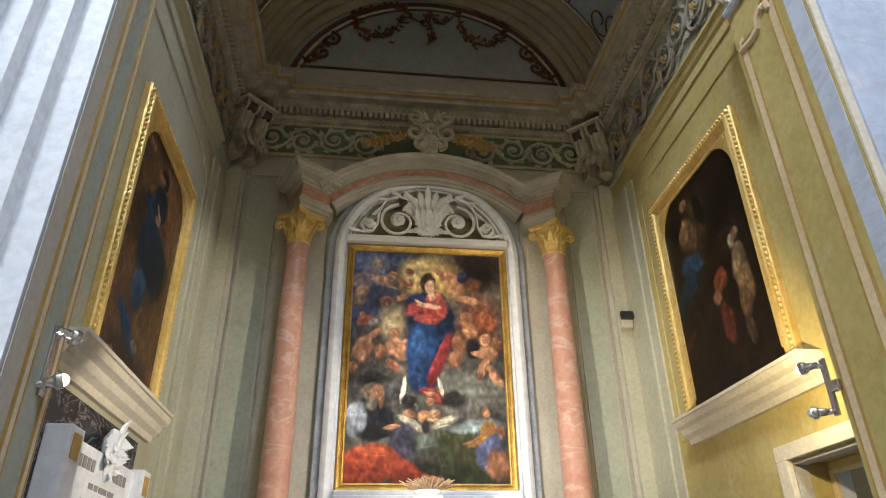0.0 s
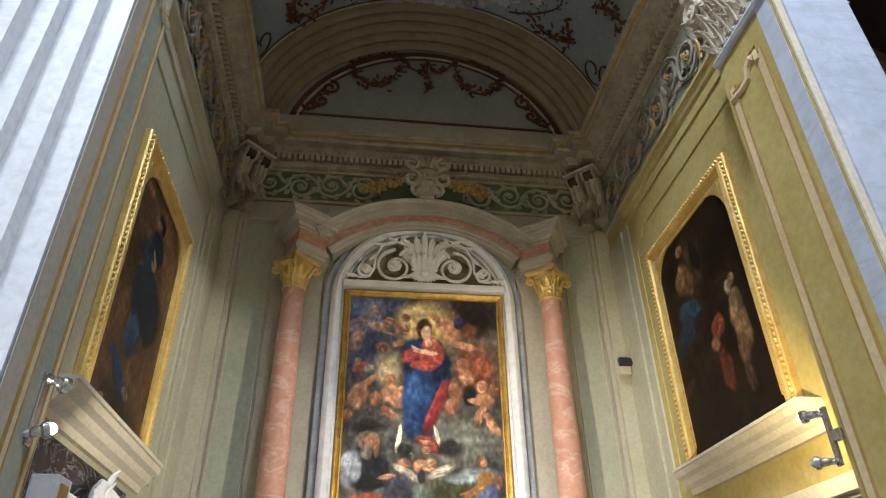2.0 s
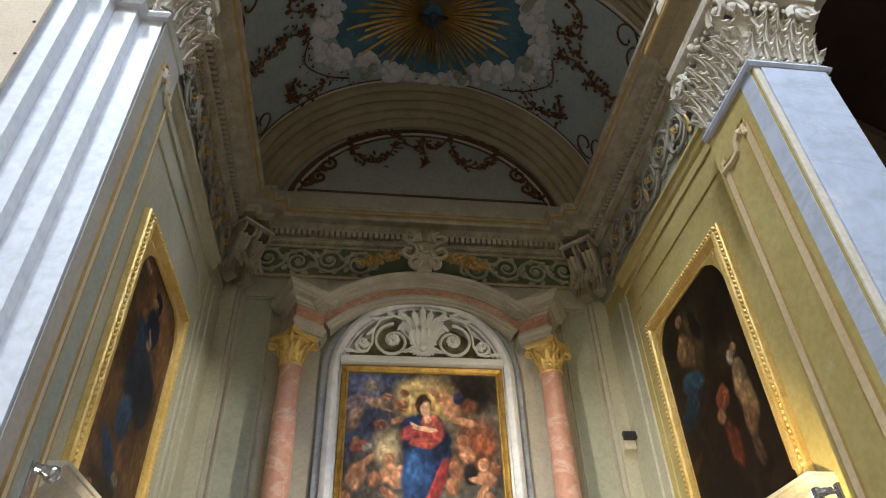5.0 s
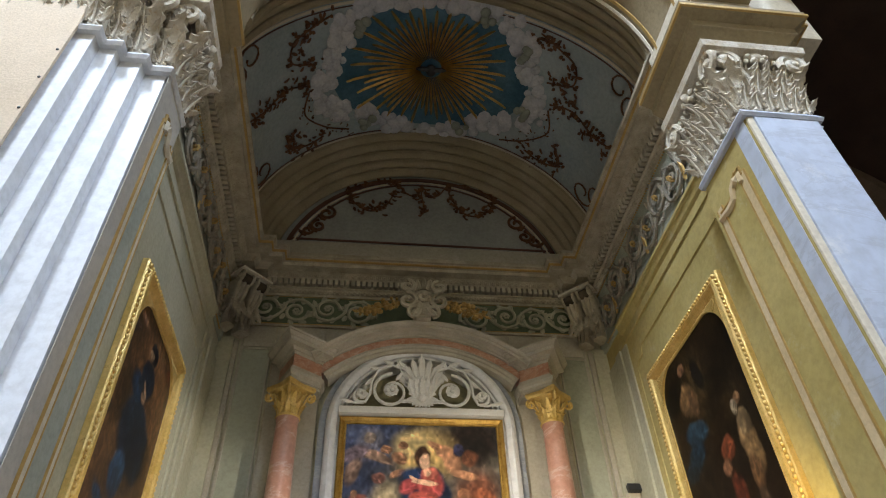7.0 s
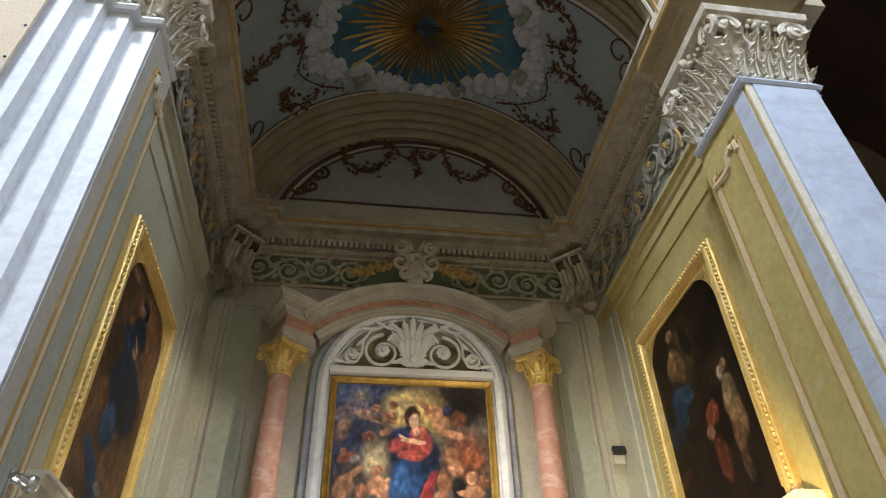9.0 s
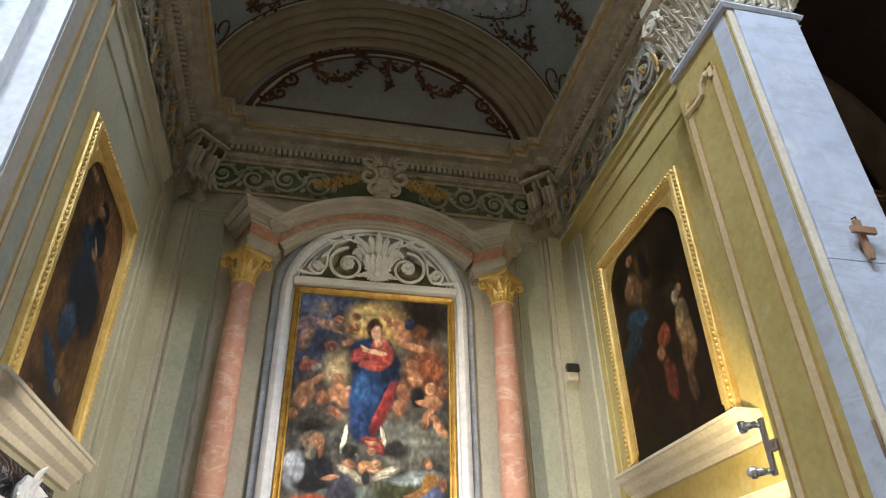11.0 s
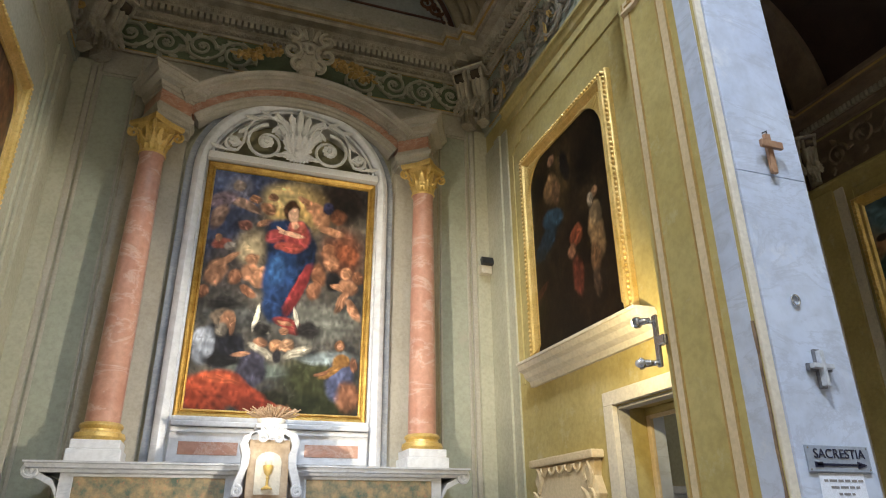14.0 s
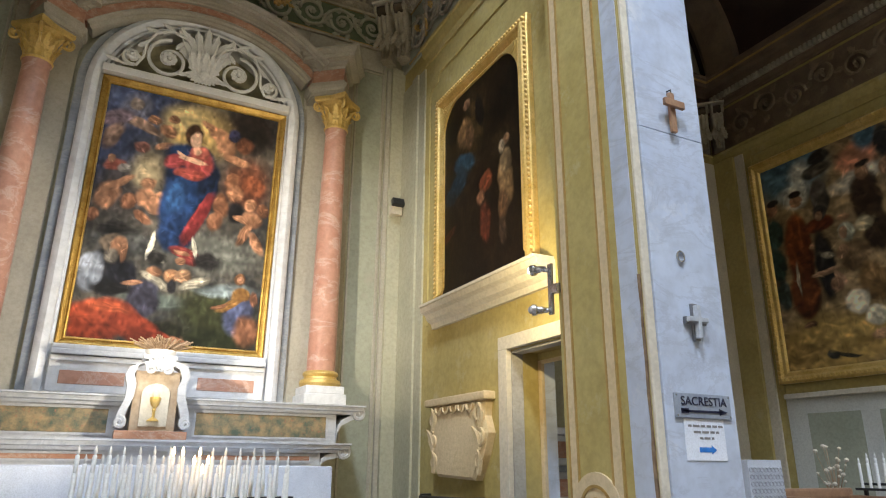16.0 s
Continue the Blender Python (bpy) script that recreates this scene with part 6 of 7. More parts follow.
for k in range(60):
    t = 2 * math.pi * k / 60
    ln = (1.0 if k % 2 else 0.78) * random.uniform(0.88, 1.08) * (0.94 + 0.30 * abs(math.cos(t)))
    b = mesh()
    w = 0.020
    c0 = Vector((math.cos(t), math.sin(t)))
    n0 = Vector((-c0.y, c0.x))
    rings = []
    for r, ww in ((0.16, 0.004), (ln * 0.55, w), (ln * 0.9, w * 1.15), (ln, w * 0.6)):
        q = [(c0 * r + n0 * ww, 0.020), (c0 * r, 0.050), (c0 * r - n0 * ww, 0.020), (c0 * r, 0.012)]
        rings.append([vp(VA + math.degrees(v.x / RV), VC + v.y, o) for v, o in q])
    skin(b, rings)
    part("ray", b, RAY_GOLD, sun)
# the dove at the sunburst's centre, reduced to three dark balls
b = mesh()
for dx, dy, sx, sy in ((0, 0, 1.0, 1.4), (-0.11, -0.02, 1.6, 0.5), (0.11, -0.02, 1.6, 0.5)):
    ball(b, vp(VA + math.degrees(dx / RV), VC + dy, 0.09), 0.075, sx, sy, 0.5, 10, 8)
part("dove_blob", b, BLACK, sun, "dark dove reduced to plain rounded shapes", True)


def floral(name, label, path, group, size=0.05, dens=42, parent_mat=None):
    """A spray of small leaves and berries along points on the vault (angle, y)."""
    f = thing(name, label, "garland", group)
    b = mesh()
    pts = [vp(a, y, 0.02) for a, y in smoothed(path, 6)]
    tube(b, pts, 0.013, 5)
    part("stem", b, RUST, f, smooth=True)
    b = mesh()
    seg = len(path) - 1
    for k in range(dens):
        q = random.random() * seg
        i = min(int(q), seg - 1)
        a = path[i][0] + (path[i + 1][0] - path[i][0]) * (q - i) + random.gauss(0, 1.5)
        y = path[i][1] + (path[i + 1][1] - path[i][1]) * (q - i) + random.gauss(0, 0.07)
        if k % 3:
            leaf(b, vault_pose(a, y, 0.03, random.uniform(0, 360)), random.uniform(1.2, 2.2) * size, size * 0.9, 0.2, 3, 4)
        else:
            ball(b, vp(a, y, 0.035), size * random.uniform(0.35, 0.6), 1, 1, 0.7, 6, 4)
    part("foliage", b, RUST, f, smooth=True)
    return f


for s in (-1, 1):
    lab = "russet and gilt stucco garland hanging over the vault"
    floral("vault_garland", lab, [(VA + s * 43, 5.35), (VA + s * 52, 5.25), (VA + s * 62, 5.35), (VA + s * 71, 5.28)], "vault garlands", 0.055, 70)
    floral("vault_garland", lab, [(VA + s * 40, 5.05), (VA + s * 49, 4.90), (VA + s * 48, 4.62), (VA + s * 41, 4.50), (VA + s * 34, 4.40)], "vault garlands", 0.055, 70)
    floral("vault_garland", lab, [(VA + s * 43, 5.45), (VA + s * 45, 5.80), (VA + s * 37, 6.15), (VA + s * 28, 6.32)], "vault garlands", 0.03, 34)
    floral("vault_garland", lab, [(VA + s * 49, 5.95), (VA + s * 53, 6.20), (VA + s * 45, 6.34), (VA + s * 38, 6.30)], "vault garlands", 0.055, 60)
    for y, d in ((6.25, 1), (4.48, -1)):
        f = thing("corner_scroll", "small russet stucco scroll at the vault's foot", "scroll", "vault corner scrolls")
        b = mesh()
        for r0, ya, aa in ((6, 0, 66), (5, -0.15 * d, 72), (4, 0.10 * d, 77)):
            pts = [vp(s * (aa + r0 * (1 - k / 16) * math.cos(k * 0.55)) + VA, y + ya + 0.20 * (1 - k / 16) * math.sin(k * 0.55) * d, 0.015) for k in range(13)]
            tube(b, pts, 0.014, 5)
        part("scroll", b, RUST, f, smooth=True)
# edge lines of the vault
for y, mt in ((6.50, CREAM), (6.46, BROWN), (4.28, CREAM), (4.33, BROWN)):
    w = 0.035 if mt is CREAM else 0.012
    part("edge_line", arc_sweep(mesh(), [(RV - 0.012, y - w / 2), (RV - 0.014, y + w / 2), (RV + 0.01, y + w / 2), (RV + 0.01, y - w / 2)], VX, ZV, -88, 88, 64), mt, vault)

lun = thing("lunette", "grey plaster lunette with brown lines and russet swags", "lunette", kind="structure")
b = mesh()
pts = [(VX + 2.15 * math.sin(radians(a)), ZV + 2.15 * math.cos(radians(a))) for a in range(-90, 91, 4)]
skin(b, [[(x, YB - 0.012, z) for x, z in pts], [(x, YB - 0.001, z) for x, z in pts]])
part("field", b, LUNETTE_PAINT, lun)
boxed("base_step", (VX - 2.13, VX + 2.15, YB - 0.16, YB - 0.013, 7.68, 8.05), TAUPE, lun, bevel=0.02)
boxed("base_step", (CX - 2.0, CX + 2.0, YB - 0.10, YB - 0.013, 8.05, 8.10), BROWN, lun, bevel=0.005)
LX, LR = 0.74, 2.03
for r, w, mt in ((LR, 0.032, BROWN), (LR - 0.07, 0.012, CREAM), (LR - 0.12, 0.010, BROWN)):
    lim = math.degrees(math.acos(min(1, (8.17 - ZV) / r)))
    b = arc_sweep(mesh(), [(r - w, YB - 0.03), (r + w, YB - 0.03), (r + w, YB - 0.013), (r - w, YB - 0.013)], VX + 0.03, ZV, -lim, lim, 48)
    part("border_line", b, mt, lun)
boxed("border_line", (VX - 1.93, VX + 1.98, YB - 0.028, YB - 0.013, 8.20, 8.23), BROWN, lun, bevel=0)


def swag(pts, n, size, label):
    f = thing("lunette_swag", label, "garland", "lunette garlands")
    b = mesh()
    tube(b, [(x, YB - 0.03, z) for x, z in smoothed(pts, 6)], 0.013, 5)
    part("stem", b, RUST, f, smooth=True)
    b = mesh()
    seg = len(pts) - 1
    for k in range(n):
        q = random.random() * seg
        i = min(int(q), seg - 1)
        t = q / seg
        w = size * (0.35 + math.sin(math.pi * t))
        x = pts[i][0] + (pts[i + 1][0] - pts[i][0]) * (q - i) + random.gauss(0, w * 0.4)
        z = pts[i][1] + (pts[i + 1][1] - pts[i][1]) * (q - i) + random.gauss(0, w * 0.4)
        if k % 3:
            leaf(b, pose(x, YB - 0.035, z, 0, random.uniform(0, 360), 0), 0.09, 0.05, 0.2, 3, 4)
        else:
            ball(b, (x, YB - 0.04, z), random.uniform(0.018, 0.034), 1, 0.7, 1, 6, 4)
    part("foliage", b, RUST, f, smooth=True)


for s in (-1, 1):
    swag([(LX + s * 1.17, 9.28), (LX + s * 1.05, 9.02), (LX + s * 0.82, 8.86), (LX + s * 0.58, 8.98), (LX + s * 0.42, 9.36)], 70, 0.10, "russet floral swag painted in relief on the lunette")
    swag([(LX + s * 0.04, 9.42), (LX + s * 0.10, 9.24), (LX + s * 0.26, 9.30), (LX + s * 0.40, 9.50), (LX + s * 0.62, 9.56), (LX + s * 0.90, 9.46), (LX + s * 1.20, 9.30)], 40, 0.03, "russet scrolling ribbon over the lunette swags")
    f = thing("corner_scroll", "russet stucco scroll in the lunette corner", "scroll", "lunette corner scrolls")
    for cx, cz, r, h in ((1.45, 8.75, 0.14, 1), (1.55, 8.48, 0.12, -1), (1.70, 8.38, 0.10, 1)):
        b = mesh()
        tube(b, spiral(LX + s * cx, YB - 0.035, cz, r, 1.3, 90, s * h, 18, 0.2), 0.024, 5)
        leaf(b, pose(LX + s * cx, YB - 0.035, cz - r, 0, s * 60, 0), 0.16, 0.08, 0.2, 3, 5)
        part("scroll", b, RUST, f, smooth=True)
swag([(LX, 9.52), (LX - 0.02, 9.3), (LX + 0.01, 9.08), (LX, 8.86)], 34, 0.09, "russet floral drop on the lunette")

# ---- doorway, relief, plaque, small wall things ----
GREY_LINING = surface("worn_grey_plaster", (0.40, 0.37, 0.32), (0.50, 0.47, 0.41), 0.8, big=4, fine=40, bump=0.2, stain=(0.30, 0.28, 0.26))
df = thing("door_1", "cream plaster door surround with open passage", "doorway", kind="structure")
b = mesh()
box(b, XR - 0.05, XR - 0.001, DY1 - 0.02, DY1 + 0.11, 0, DZ + 0.01, 0.006)
part("jamb", b, CREAM, df)
b = mesh()
box(b, XR - 0.05, XR - 0.001, DY0 - 0.1, DY1 + 0.11, DZ + 0.01, DZ + 0.12, 0.006)
part("lintel", b, CREAM, df)
boxed("jamb_lining", (XR + 0.003, XR + 0.111, DY1 - 0.022, DY1 - 0.001, 0, DZ - 0.004), GREY_LINING, df)
boxed("lintel_lining", (XR + 0.003, XR + 0.111, DY0, DY1 - 0.023, DZ - 0.022, DZ - 0.001), GREY_LINING, df)
boxed("inner_frame", (XR + 0.272, XR + 0.305, DY1 - 0.05, DY1 - 0.001, 0, DZ - 0.06), PEACH, df)
boxed("inner_frame", (XR + 0.272, XR + 0.305, DY0, DY1 - 0.051, DZ - 0.09, DZ - 0.06), PEACH, df)
boxed("inner_lintel", (XR + 0.272, XR + 0.418, DY0, DY1 - 0.001, DZ - 0.06, DZ - 0.001), OCHRE, df)
boxed("inner_jamb", (XR + 0.306, XR + 0.418, DY1 - 0.04, DY1 - 0.002, 0, DZ - 0.061), BLUE_MARBLE, df)

rel = thing("stone_relief", "worn cream stone relief with scrolled sides on the ochre wall", "relief")
RX = XR - 0.02
b = mesh()
ring = [(4.98, 2.05), (6.02, 2.05), (6.00, 1.90), (6.06, 1.75), (5.98, 1.58), (5.86, 1.42), (5.16, 1.40), (5.02, 1.60), (4.94, 1.78), (5.0, 1.92)]
skin(b, [[(RX + 0.019, y, z) for y, z in ring], [(RX - 0.05, y, z) for y, z in ring], [(RX - 0.07, 5.5 + (y - 5.5) * 0.93, 1.75 + (z - 1.75) * 0.93) for y, z in ring]])
part("slab", b, PEACH, rel)
b = mesh()
box(b, RX - 0.10, RX + 0.019, 4.93, 6.08, 2.05, 2.12, 0.015)
part("cornice", b, PEACH, rel)
for y0, d in ((5.04, 1), (5.93, -1)):
    b = mesh()
    for z, r, h in ((1.93, 0.075, 1), (1.74, 0.085, -1), (1.55, 0.065, 1)):
        m = pose(RX - 0.075, y0 + d * 0.12 * (1.95 - z) * 0.5, 0, 0, 0, -90)
        tube(b, [m @ Vector(p) for p in spiral(0, 0, z, r, 1.3, 90, h * d, 16, 0.25)], 0.017, 6)
        leaf(b, m @ pose(0, -0.01, z - 0.10, 0, 15 * h, 0), 0.22, 0.10, 0.15, 4, 8)
    part("side_scroll", b, PEACH, rel, smooth=True)
b = mesh()
for k in range(5):
    tube(b, [(RX - 0.085, 5.20 + 0.15 * k + 0.06 * math.cos(a), 2.03 - 0.06 * math.sin(a)) for a in [math.pi * j / 6 for j in range(7)]], 0.012, 5)
part("scallop_row", b, PEACH, rel, smooth=True)
rail = thing("door_handle_rail", "dark metal bar below the stone relief", "rail")
part("bar", tube(mesh(), [(XR - 0.09, 5.1, 1.25), (XR - 0.09, 6.2, 1.23)], 0.016, 8), BLACK, rail, smooth=True)
boxed("bracket", (XR - 0.10, XR, 5.12, 5.16, 1.22, 1.27), BLACK, rail)
boxed("bracket", (XR - 0.10, XR, 6.14, 6.18, 1.21, 1.26), BLACK, rail)

pl = thing("memorial_plaque", "white marble memorial tablet on black marble slab with crest", "plaque")
BLACK_MARBLE = surface("black_veined_marble", (0.012, 0.014, 0.02), (0.03, 0.03, 0.04), 0.2, big=3, fine=20, bump=0.02, veins=0.8, vein=(0.30, 0.29, 0.28), vscale=3.0)
boxed("black_slab", (XL + 0.001, XL + 0.05, 3.92, 5.62, 0.9, 2.70), BLACK_MARBLE, pl)
tablet = boxed("tablet", (XL + 0.051, XL + 0.13, 4.12, 5.46, 0.95, 2.44), WHITE_MARBLE, pl)
for y in (4.06, 5.50):
    boxed("side_pilaster", (XL + 0.051, XL + 0.20, y - 0.10, y + 0.10, 0.95, 2.46), WHITE_MARBLE, pl, bevel=0.01)
    boxed("pilaster_panel", (XL + 0.2, XL + 0.206, y - 0.06, y + 0.06, 2.28, 2.42), GOLD_PAINT, pl, bevel=0.002)
INK = surface("grey_lettering", (0.22, 0.20, 0.19), (0.28, 0.26, 0.25), 0.7)
b = mesh()
for r in range(9):
    z = 2.20 - 0.10 * r
    wdt = (0.45, 0.62, 0.25, 0.95, 0.6, 0.95, 0.85, 0.9, 0.7)[r]
    y = 4.79 - wdt / 2
    while y < 4.79 + wdt / 2:
        ln = random.uniform(0.06, 0.16)
        box(b, XL + 0.13, XL + 0.134, y, min(y + ln, 4.79 + wdt / 2 + 0.03), z, z + 0.035)
        y += ln + 0.025
part("lettering", b, INK, tablet, "rows of unreadable grey bars")
for y0, y1 in ((4.32, 4.62), (4.96, 5.26)):
    b = mesh()
    for k in range(4):
        w = (y1 - y0) / 4
        box(b, XL + 0.13, XL + 0.136, y0 + w * k, y0 + w * k + w * 0.7, 2.30, 2.37)
    part("title_bar", b, INK, tablet)
for k in range(9):
    b = mesh()
    ball(b, (XL + 0.13, 4.80 + random.gauss(0, 0.07), 2.46 + random.uniform(-0.12, 0.10)), random.uniform(0.05, 0.08), 0.6, 1, 1.3, 9, 6)
    part("crest_boss", b, WHITE_MARBLE, pl, "broken white marble boss", True)
for k in range(20):
    b = mesh()
    leaf(b, pose(XL + 0.15, 4.80 + random.uniform(-0.12, 0.12), 2.46 + random.uniform(-0.08, 0.12), 0, 0, 90) @ pose(0, 0, 0, 0, random.uniform(0, 360), 0), random.uniform(0.10, 0.20), 0.09, 0.3, 4, 8)
    part("crest_leaf", b, WHITE_MARBLE, pl, smooth=True)

gd = thing("wall_sensor", "small beige sensor box with a black face", "sensor")
boxed("case", (2.95, 3.085, 6.95, 7.045, 4.36, 4.48), BEIGE, gd, bevel=0.008)
b = box(mesh(), -0.075, 0.075, -0.03, 0.03, -0.045, 0.045, 0.006)
b.transform(pose(3.02, 6.94, 4.51, -18, 0, 0))
part("eye", b, BLACK, gd)

# on the marble pier
YP = YF - 0.03
cx_ = thing("wooden_cross", "plain reddish wooden cross hung on the marble pier", "cross")
boxed("upright", (2.925, 2.965, YP - 0.035, YP - 0.012, 3.40, 3.66), WOOD, cx_, bevel=0.003)
boxed("crossbar", (2.865, 3.02, YP - 0.058, YP - 0.035, 3.555, 3.60), WOOD, cx_, bevel=0.003)
part("hook", tube(mesh(), [(2.945, YP, 3.685), (2.945, YP - 0.03, 3.68), (2.945, YP - 0.028, 3.655)], 0.005, 6), BLACK, cx_)
rg = thing("iron_ring", "small grey iron ring on the marble pier", "ring")
part("ring", tube(mesh(), [(2.905 + 0.026 * math.cos(a), YP - 0.008, 2.635 + 0.03 * math.sin(a)) for a in [2 * math.pi * k / 14 for k in range(15)]], 0.006, 6), METAL, rg, smooth=True)
IRON = surface("brushed_dark_iron", (0.16, 0.16, 0.17), (0.26, 0.26, 0.28), 0.4, 0.7, big=10, fine=80)
STEEL_PALE = surface("pale_cast_metal", (0.50, 0.52, 0.56), (0.58, 0.60, 0.64), 0.4, 0.2, big=10, fine=80)
mc = thing("metal_cross", "grey metal cross bracket standing off the marble pier", "cross")
for x0, x1, z0, z1, o in ((2.936, 2.978, 2.170, 2.372, 0.0), (2.878, 3.034, 2.256, 2.296, 0.001), (2.942, 2.968, 2.18, 2.36, 0.03), (2.887, 3.023, 2.267, 2.293, 0.029),):
    boxed("arm", (x0, x1, YP - 0.02 - o, YP - 0.001, z0, z1), STEEL_PALE if o > 0.01 else IRON, mc, bevel=0.004)
PLATE = surface("grey_enamel_plate", (0.28, 0.31, 0.36), (0.34, 0.37, 0.42), 0.4, big=4, fine=40, bump=0.03)
NAVY = surface("dark_navy_paint", (0.012, 0.014, 0.035), (0.02, 0.02, 0.05), 0.5)
PAPER = surface("white_paper", (0.78, 0.80, 0.86), (0.82, 0.84, 0.90), 0.9, big=4, fine=120, bump=0.02)
BLUE_INK = surface("blue_ink", (0.03, 0.20, 0.60), (0.04, 0.24, 0.66), 0.6)
sg = thing("sacristy_sign", "grey enamel sign with dark lettering and arrow on pier", "sign")
plate = boxed("plate", (2.752, 3.150, YP - 0.012, YP - 0.001, 1.768, 1.892), PLATE, sg, bevel=0.003)


def words(text, x, z, size, y, mt, parent, width):
    cu = bpy.data.curves.new("lettering", "FONT")
    cu.body, cu.size, cu.extrude, cu.align_x = text, size, 0.0015, "CENTER"
    tmp = bpy.data.objects.new("tmp_text", cu)
    me = bpy.data.meshes.new_from_object(tmp)
    bpy.data.objects.remove(tmp)
    xs = [v.co.x for v in me.vertices]
    k = width / (max(xs) - min(xs))
    for v in me.vertices:
        v.co = Vector((x + v.co.x * k, y - v.co.z, z + v.co.y))
    me.materials.append(mt)
    ob = new("lettering", me)
    ob.parent = parent
    return ob


words("SACRESTIA", 2.955, 1.833, 0.062, YP - 0.014, NAVY, plate, 0.325)
b = mesh()
box(b, 2.80, 3.08, YP - 0.0155, YP - 0.0125, 1.797, 1.808)
skin(b, [[(3.06, YP - 0.0155, 1.785), (3.06, YP - 0.0155, 1.820), (3.12, YP - 0.0155, 1.8025)], [(3.06, YP - 0.0125, 1.785), (3.06, YP - 0.0125, 1.820), (3.12, YP - 0.0125, 1.8025)]])
box(b, 2.79, 2.84, YP - 0.0155, YP - 0.0125, 1.790, 1.815)
part("arrow", b, NAVY, plate)
for x in (2.765, 3.137):
    for z in (1.78, 1.88):
        b = mesh()
        ball(b, (x, YP - 0.013, z), 0.005, 1, 0.5, 1, 6, 4)
        part("screw", b, METAL, plate)
nt = thing("paper_notice", "white paper notice with grey lines and blue arrow", "notice")
sheet = boxed("sheet", (2.808, 3.092, YP - 0.004, YP - 0.001, 1.562, 1.764), PAPER, nt, bevel=0)
b = mesh()
for z, x0, x1 in ((1.725, 2.835, 3.07), (1.695, 2.87, 3.04), (1.665, 2.91, 3.0)):
    x = x0
    while x < x1:
        ln = random.uniform(0.02, 0.055)
        box(b, x, min(x + ln, x1 + 0.01), YP - 0.0055, YP - 0.0042, z, z + 0.011)
        x += ln + 0.009
part("lettering", b, INK, sheet)
b = mesh()
box(b, 2.90, 2.985, YP - 0.0055, YP - 0.0042, 1.602, 1.626)
skin(b, [[(2.985, YP - 0.0055, 1.592), (2.985, YP - 0.0055, 1.636), (3.02, YP - 0.0055, 1.614)], [(2.985, YP - 0.0042, 1.592), (2.985, YP - 0.0042, 1.636), (3.02, YP - 0.0042, 1.614)]])
part("arrow", b, BLUE_INK, sheet)

# ---- the neighbouring chapel beyond the pier ----
NX0, NX1, NYB = 3.80, 8.66, 7.0
ob = part("wall_neighbour_right", box(mesh(), NX1, NX1 + 0.4, 0.5, NYB, 0, 9), OCHRE)
tagged(ob, "ochre plaster wall of the next chapel", "wall", kind="structure")
NR = ob
ob = part("wall_neighbour_back", box(mesh(), NX0 - 0.30, NX1 + 0.4, NYB, NYB + 0.4, 0, 9), SAGE)
tagged(ob, "plaster back wall of the next chapel", "wall", kind="structure")
NB = ob
for y0, y1, d, mt in ((6.55, 6.999, 0.10, OCHRE), (6.40, 6.55, 0.05, CREAM), (6.28, 6.40, 0.02, OCHRE)):
    boxed("pilaster", (NX1 - d, NX1 - 0.001, y0, y1, 0, 6.2), mt, NR)
boxed("pilaster", (NX1 - 0.45, NX1 - 0.101, NYB - 0.10, NYB - 0.001, 0, 6.2), CREAM, NB)
boxed("pilaster", (NX1 - 0.62, NX1 - 0.451, NYB - 0.05, NYB - 0.001, 0, 6.2), OCHRE, NB)
nent = thing("entablature_neighbour", "stucco entablature of the next chapel, darkened in its colour", "entablature", kind="structure")
NL = [(NX0, NYB), (NX1, NYB), (NX1, 0.5)]
# Stucco toned down twice: the next chapel's dimness sits in these colours.
DARK_STUCCO = surface("dimmed_umber_stucco", (0.16, 0.11, 0.07), (0.24, 0.17, 0.11), 0.8, big=3, fine=50)
UMBER_SCROLL = surface("dimmed_scroll_stucco", (0.20, 0.145, 0.09), (0.30, 0.22, 0.14), 0.8, big=6, fine=60)
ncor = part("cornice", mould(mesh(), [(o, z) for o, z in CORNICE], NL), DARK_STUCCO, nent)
part("gilded_fillet", mould(mesh(), [(0.375, 7.478), (0.392, 7.484), (0.398, 7.498), (0.395, 7.505)], NL), GOLD_PAINT, nent)
part("architrave", mould(mesh(), [(o, z + 0.02) for o, z in ARCHITRAVE], NL), OCHRE, nent)
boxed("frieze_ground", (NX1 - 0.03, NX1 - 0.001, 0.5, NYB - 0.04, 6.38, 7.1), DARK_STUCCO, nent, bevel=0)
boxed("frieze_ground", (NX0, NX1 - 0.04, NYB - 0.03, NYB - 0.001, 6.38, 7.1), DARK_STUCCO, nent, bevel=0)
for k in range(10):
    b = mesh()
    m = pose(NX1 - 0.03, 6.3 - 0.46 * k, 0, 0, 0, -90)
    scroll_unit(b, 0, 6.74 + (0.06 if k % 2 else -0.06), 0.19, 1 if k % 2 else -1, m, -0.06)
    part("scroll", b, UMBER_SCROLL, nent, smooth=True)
for k in range(70):
    copy_piece("dentil", me, ncor, pose(NX1 - 0.10, 6.75 - k * 0.074, 7.266, 0, 0, -90))
corner_bracket(pose(NX1 - 0.16, NYB - 0.16, -0.05, 0, 0, -45))
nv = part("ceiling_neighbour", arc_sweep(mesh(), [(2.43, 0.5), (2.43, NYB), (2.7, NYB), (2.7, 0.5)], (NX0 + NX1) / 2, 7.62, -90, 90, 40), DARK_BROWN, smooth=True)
tagged(nv, "vault of the next chapel, its brown deepened for want of light", "ceiling", kind="structure")
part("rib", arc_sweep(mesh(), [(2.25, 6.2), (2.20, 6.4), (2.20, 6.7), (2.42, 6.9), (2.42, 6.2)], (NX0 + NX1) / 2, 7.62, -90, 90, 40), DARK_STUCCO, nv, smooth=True)
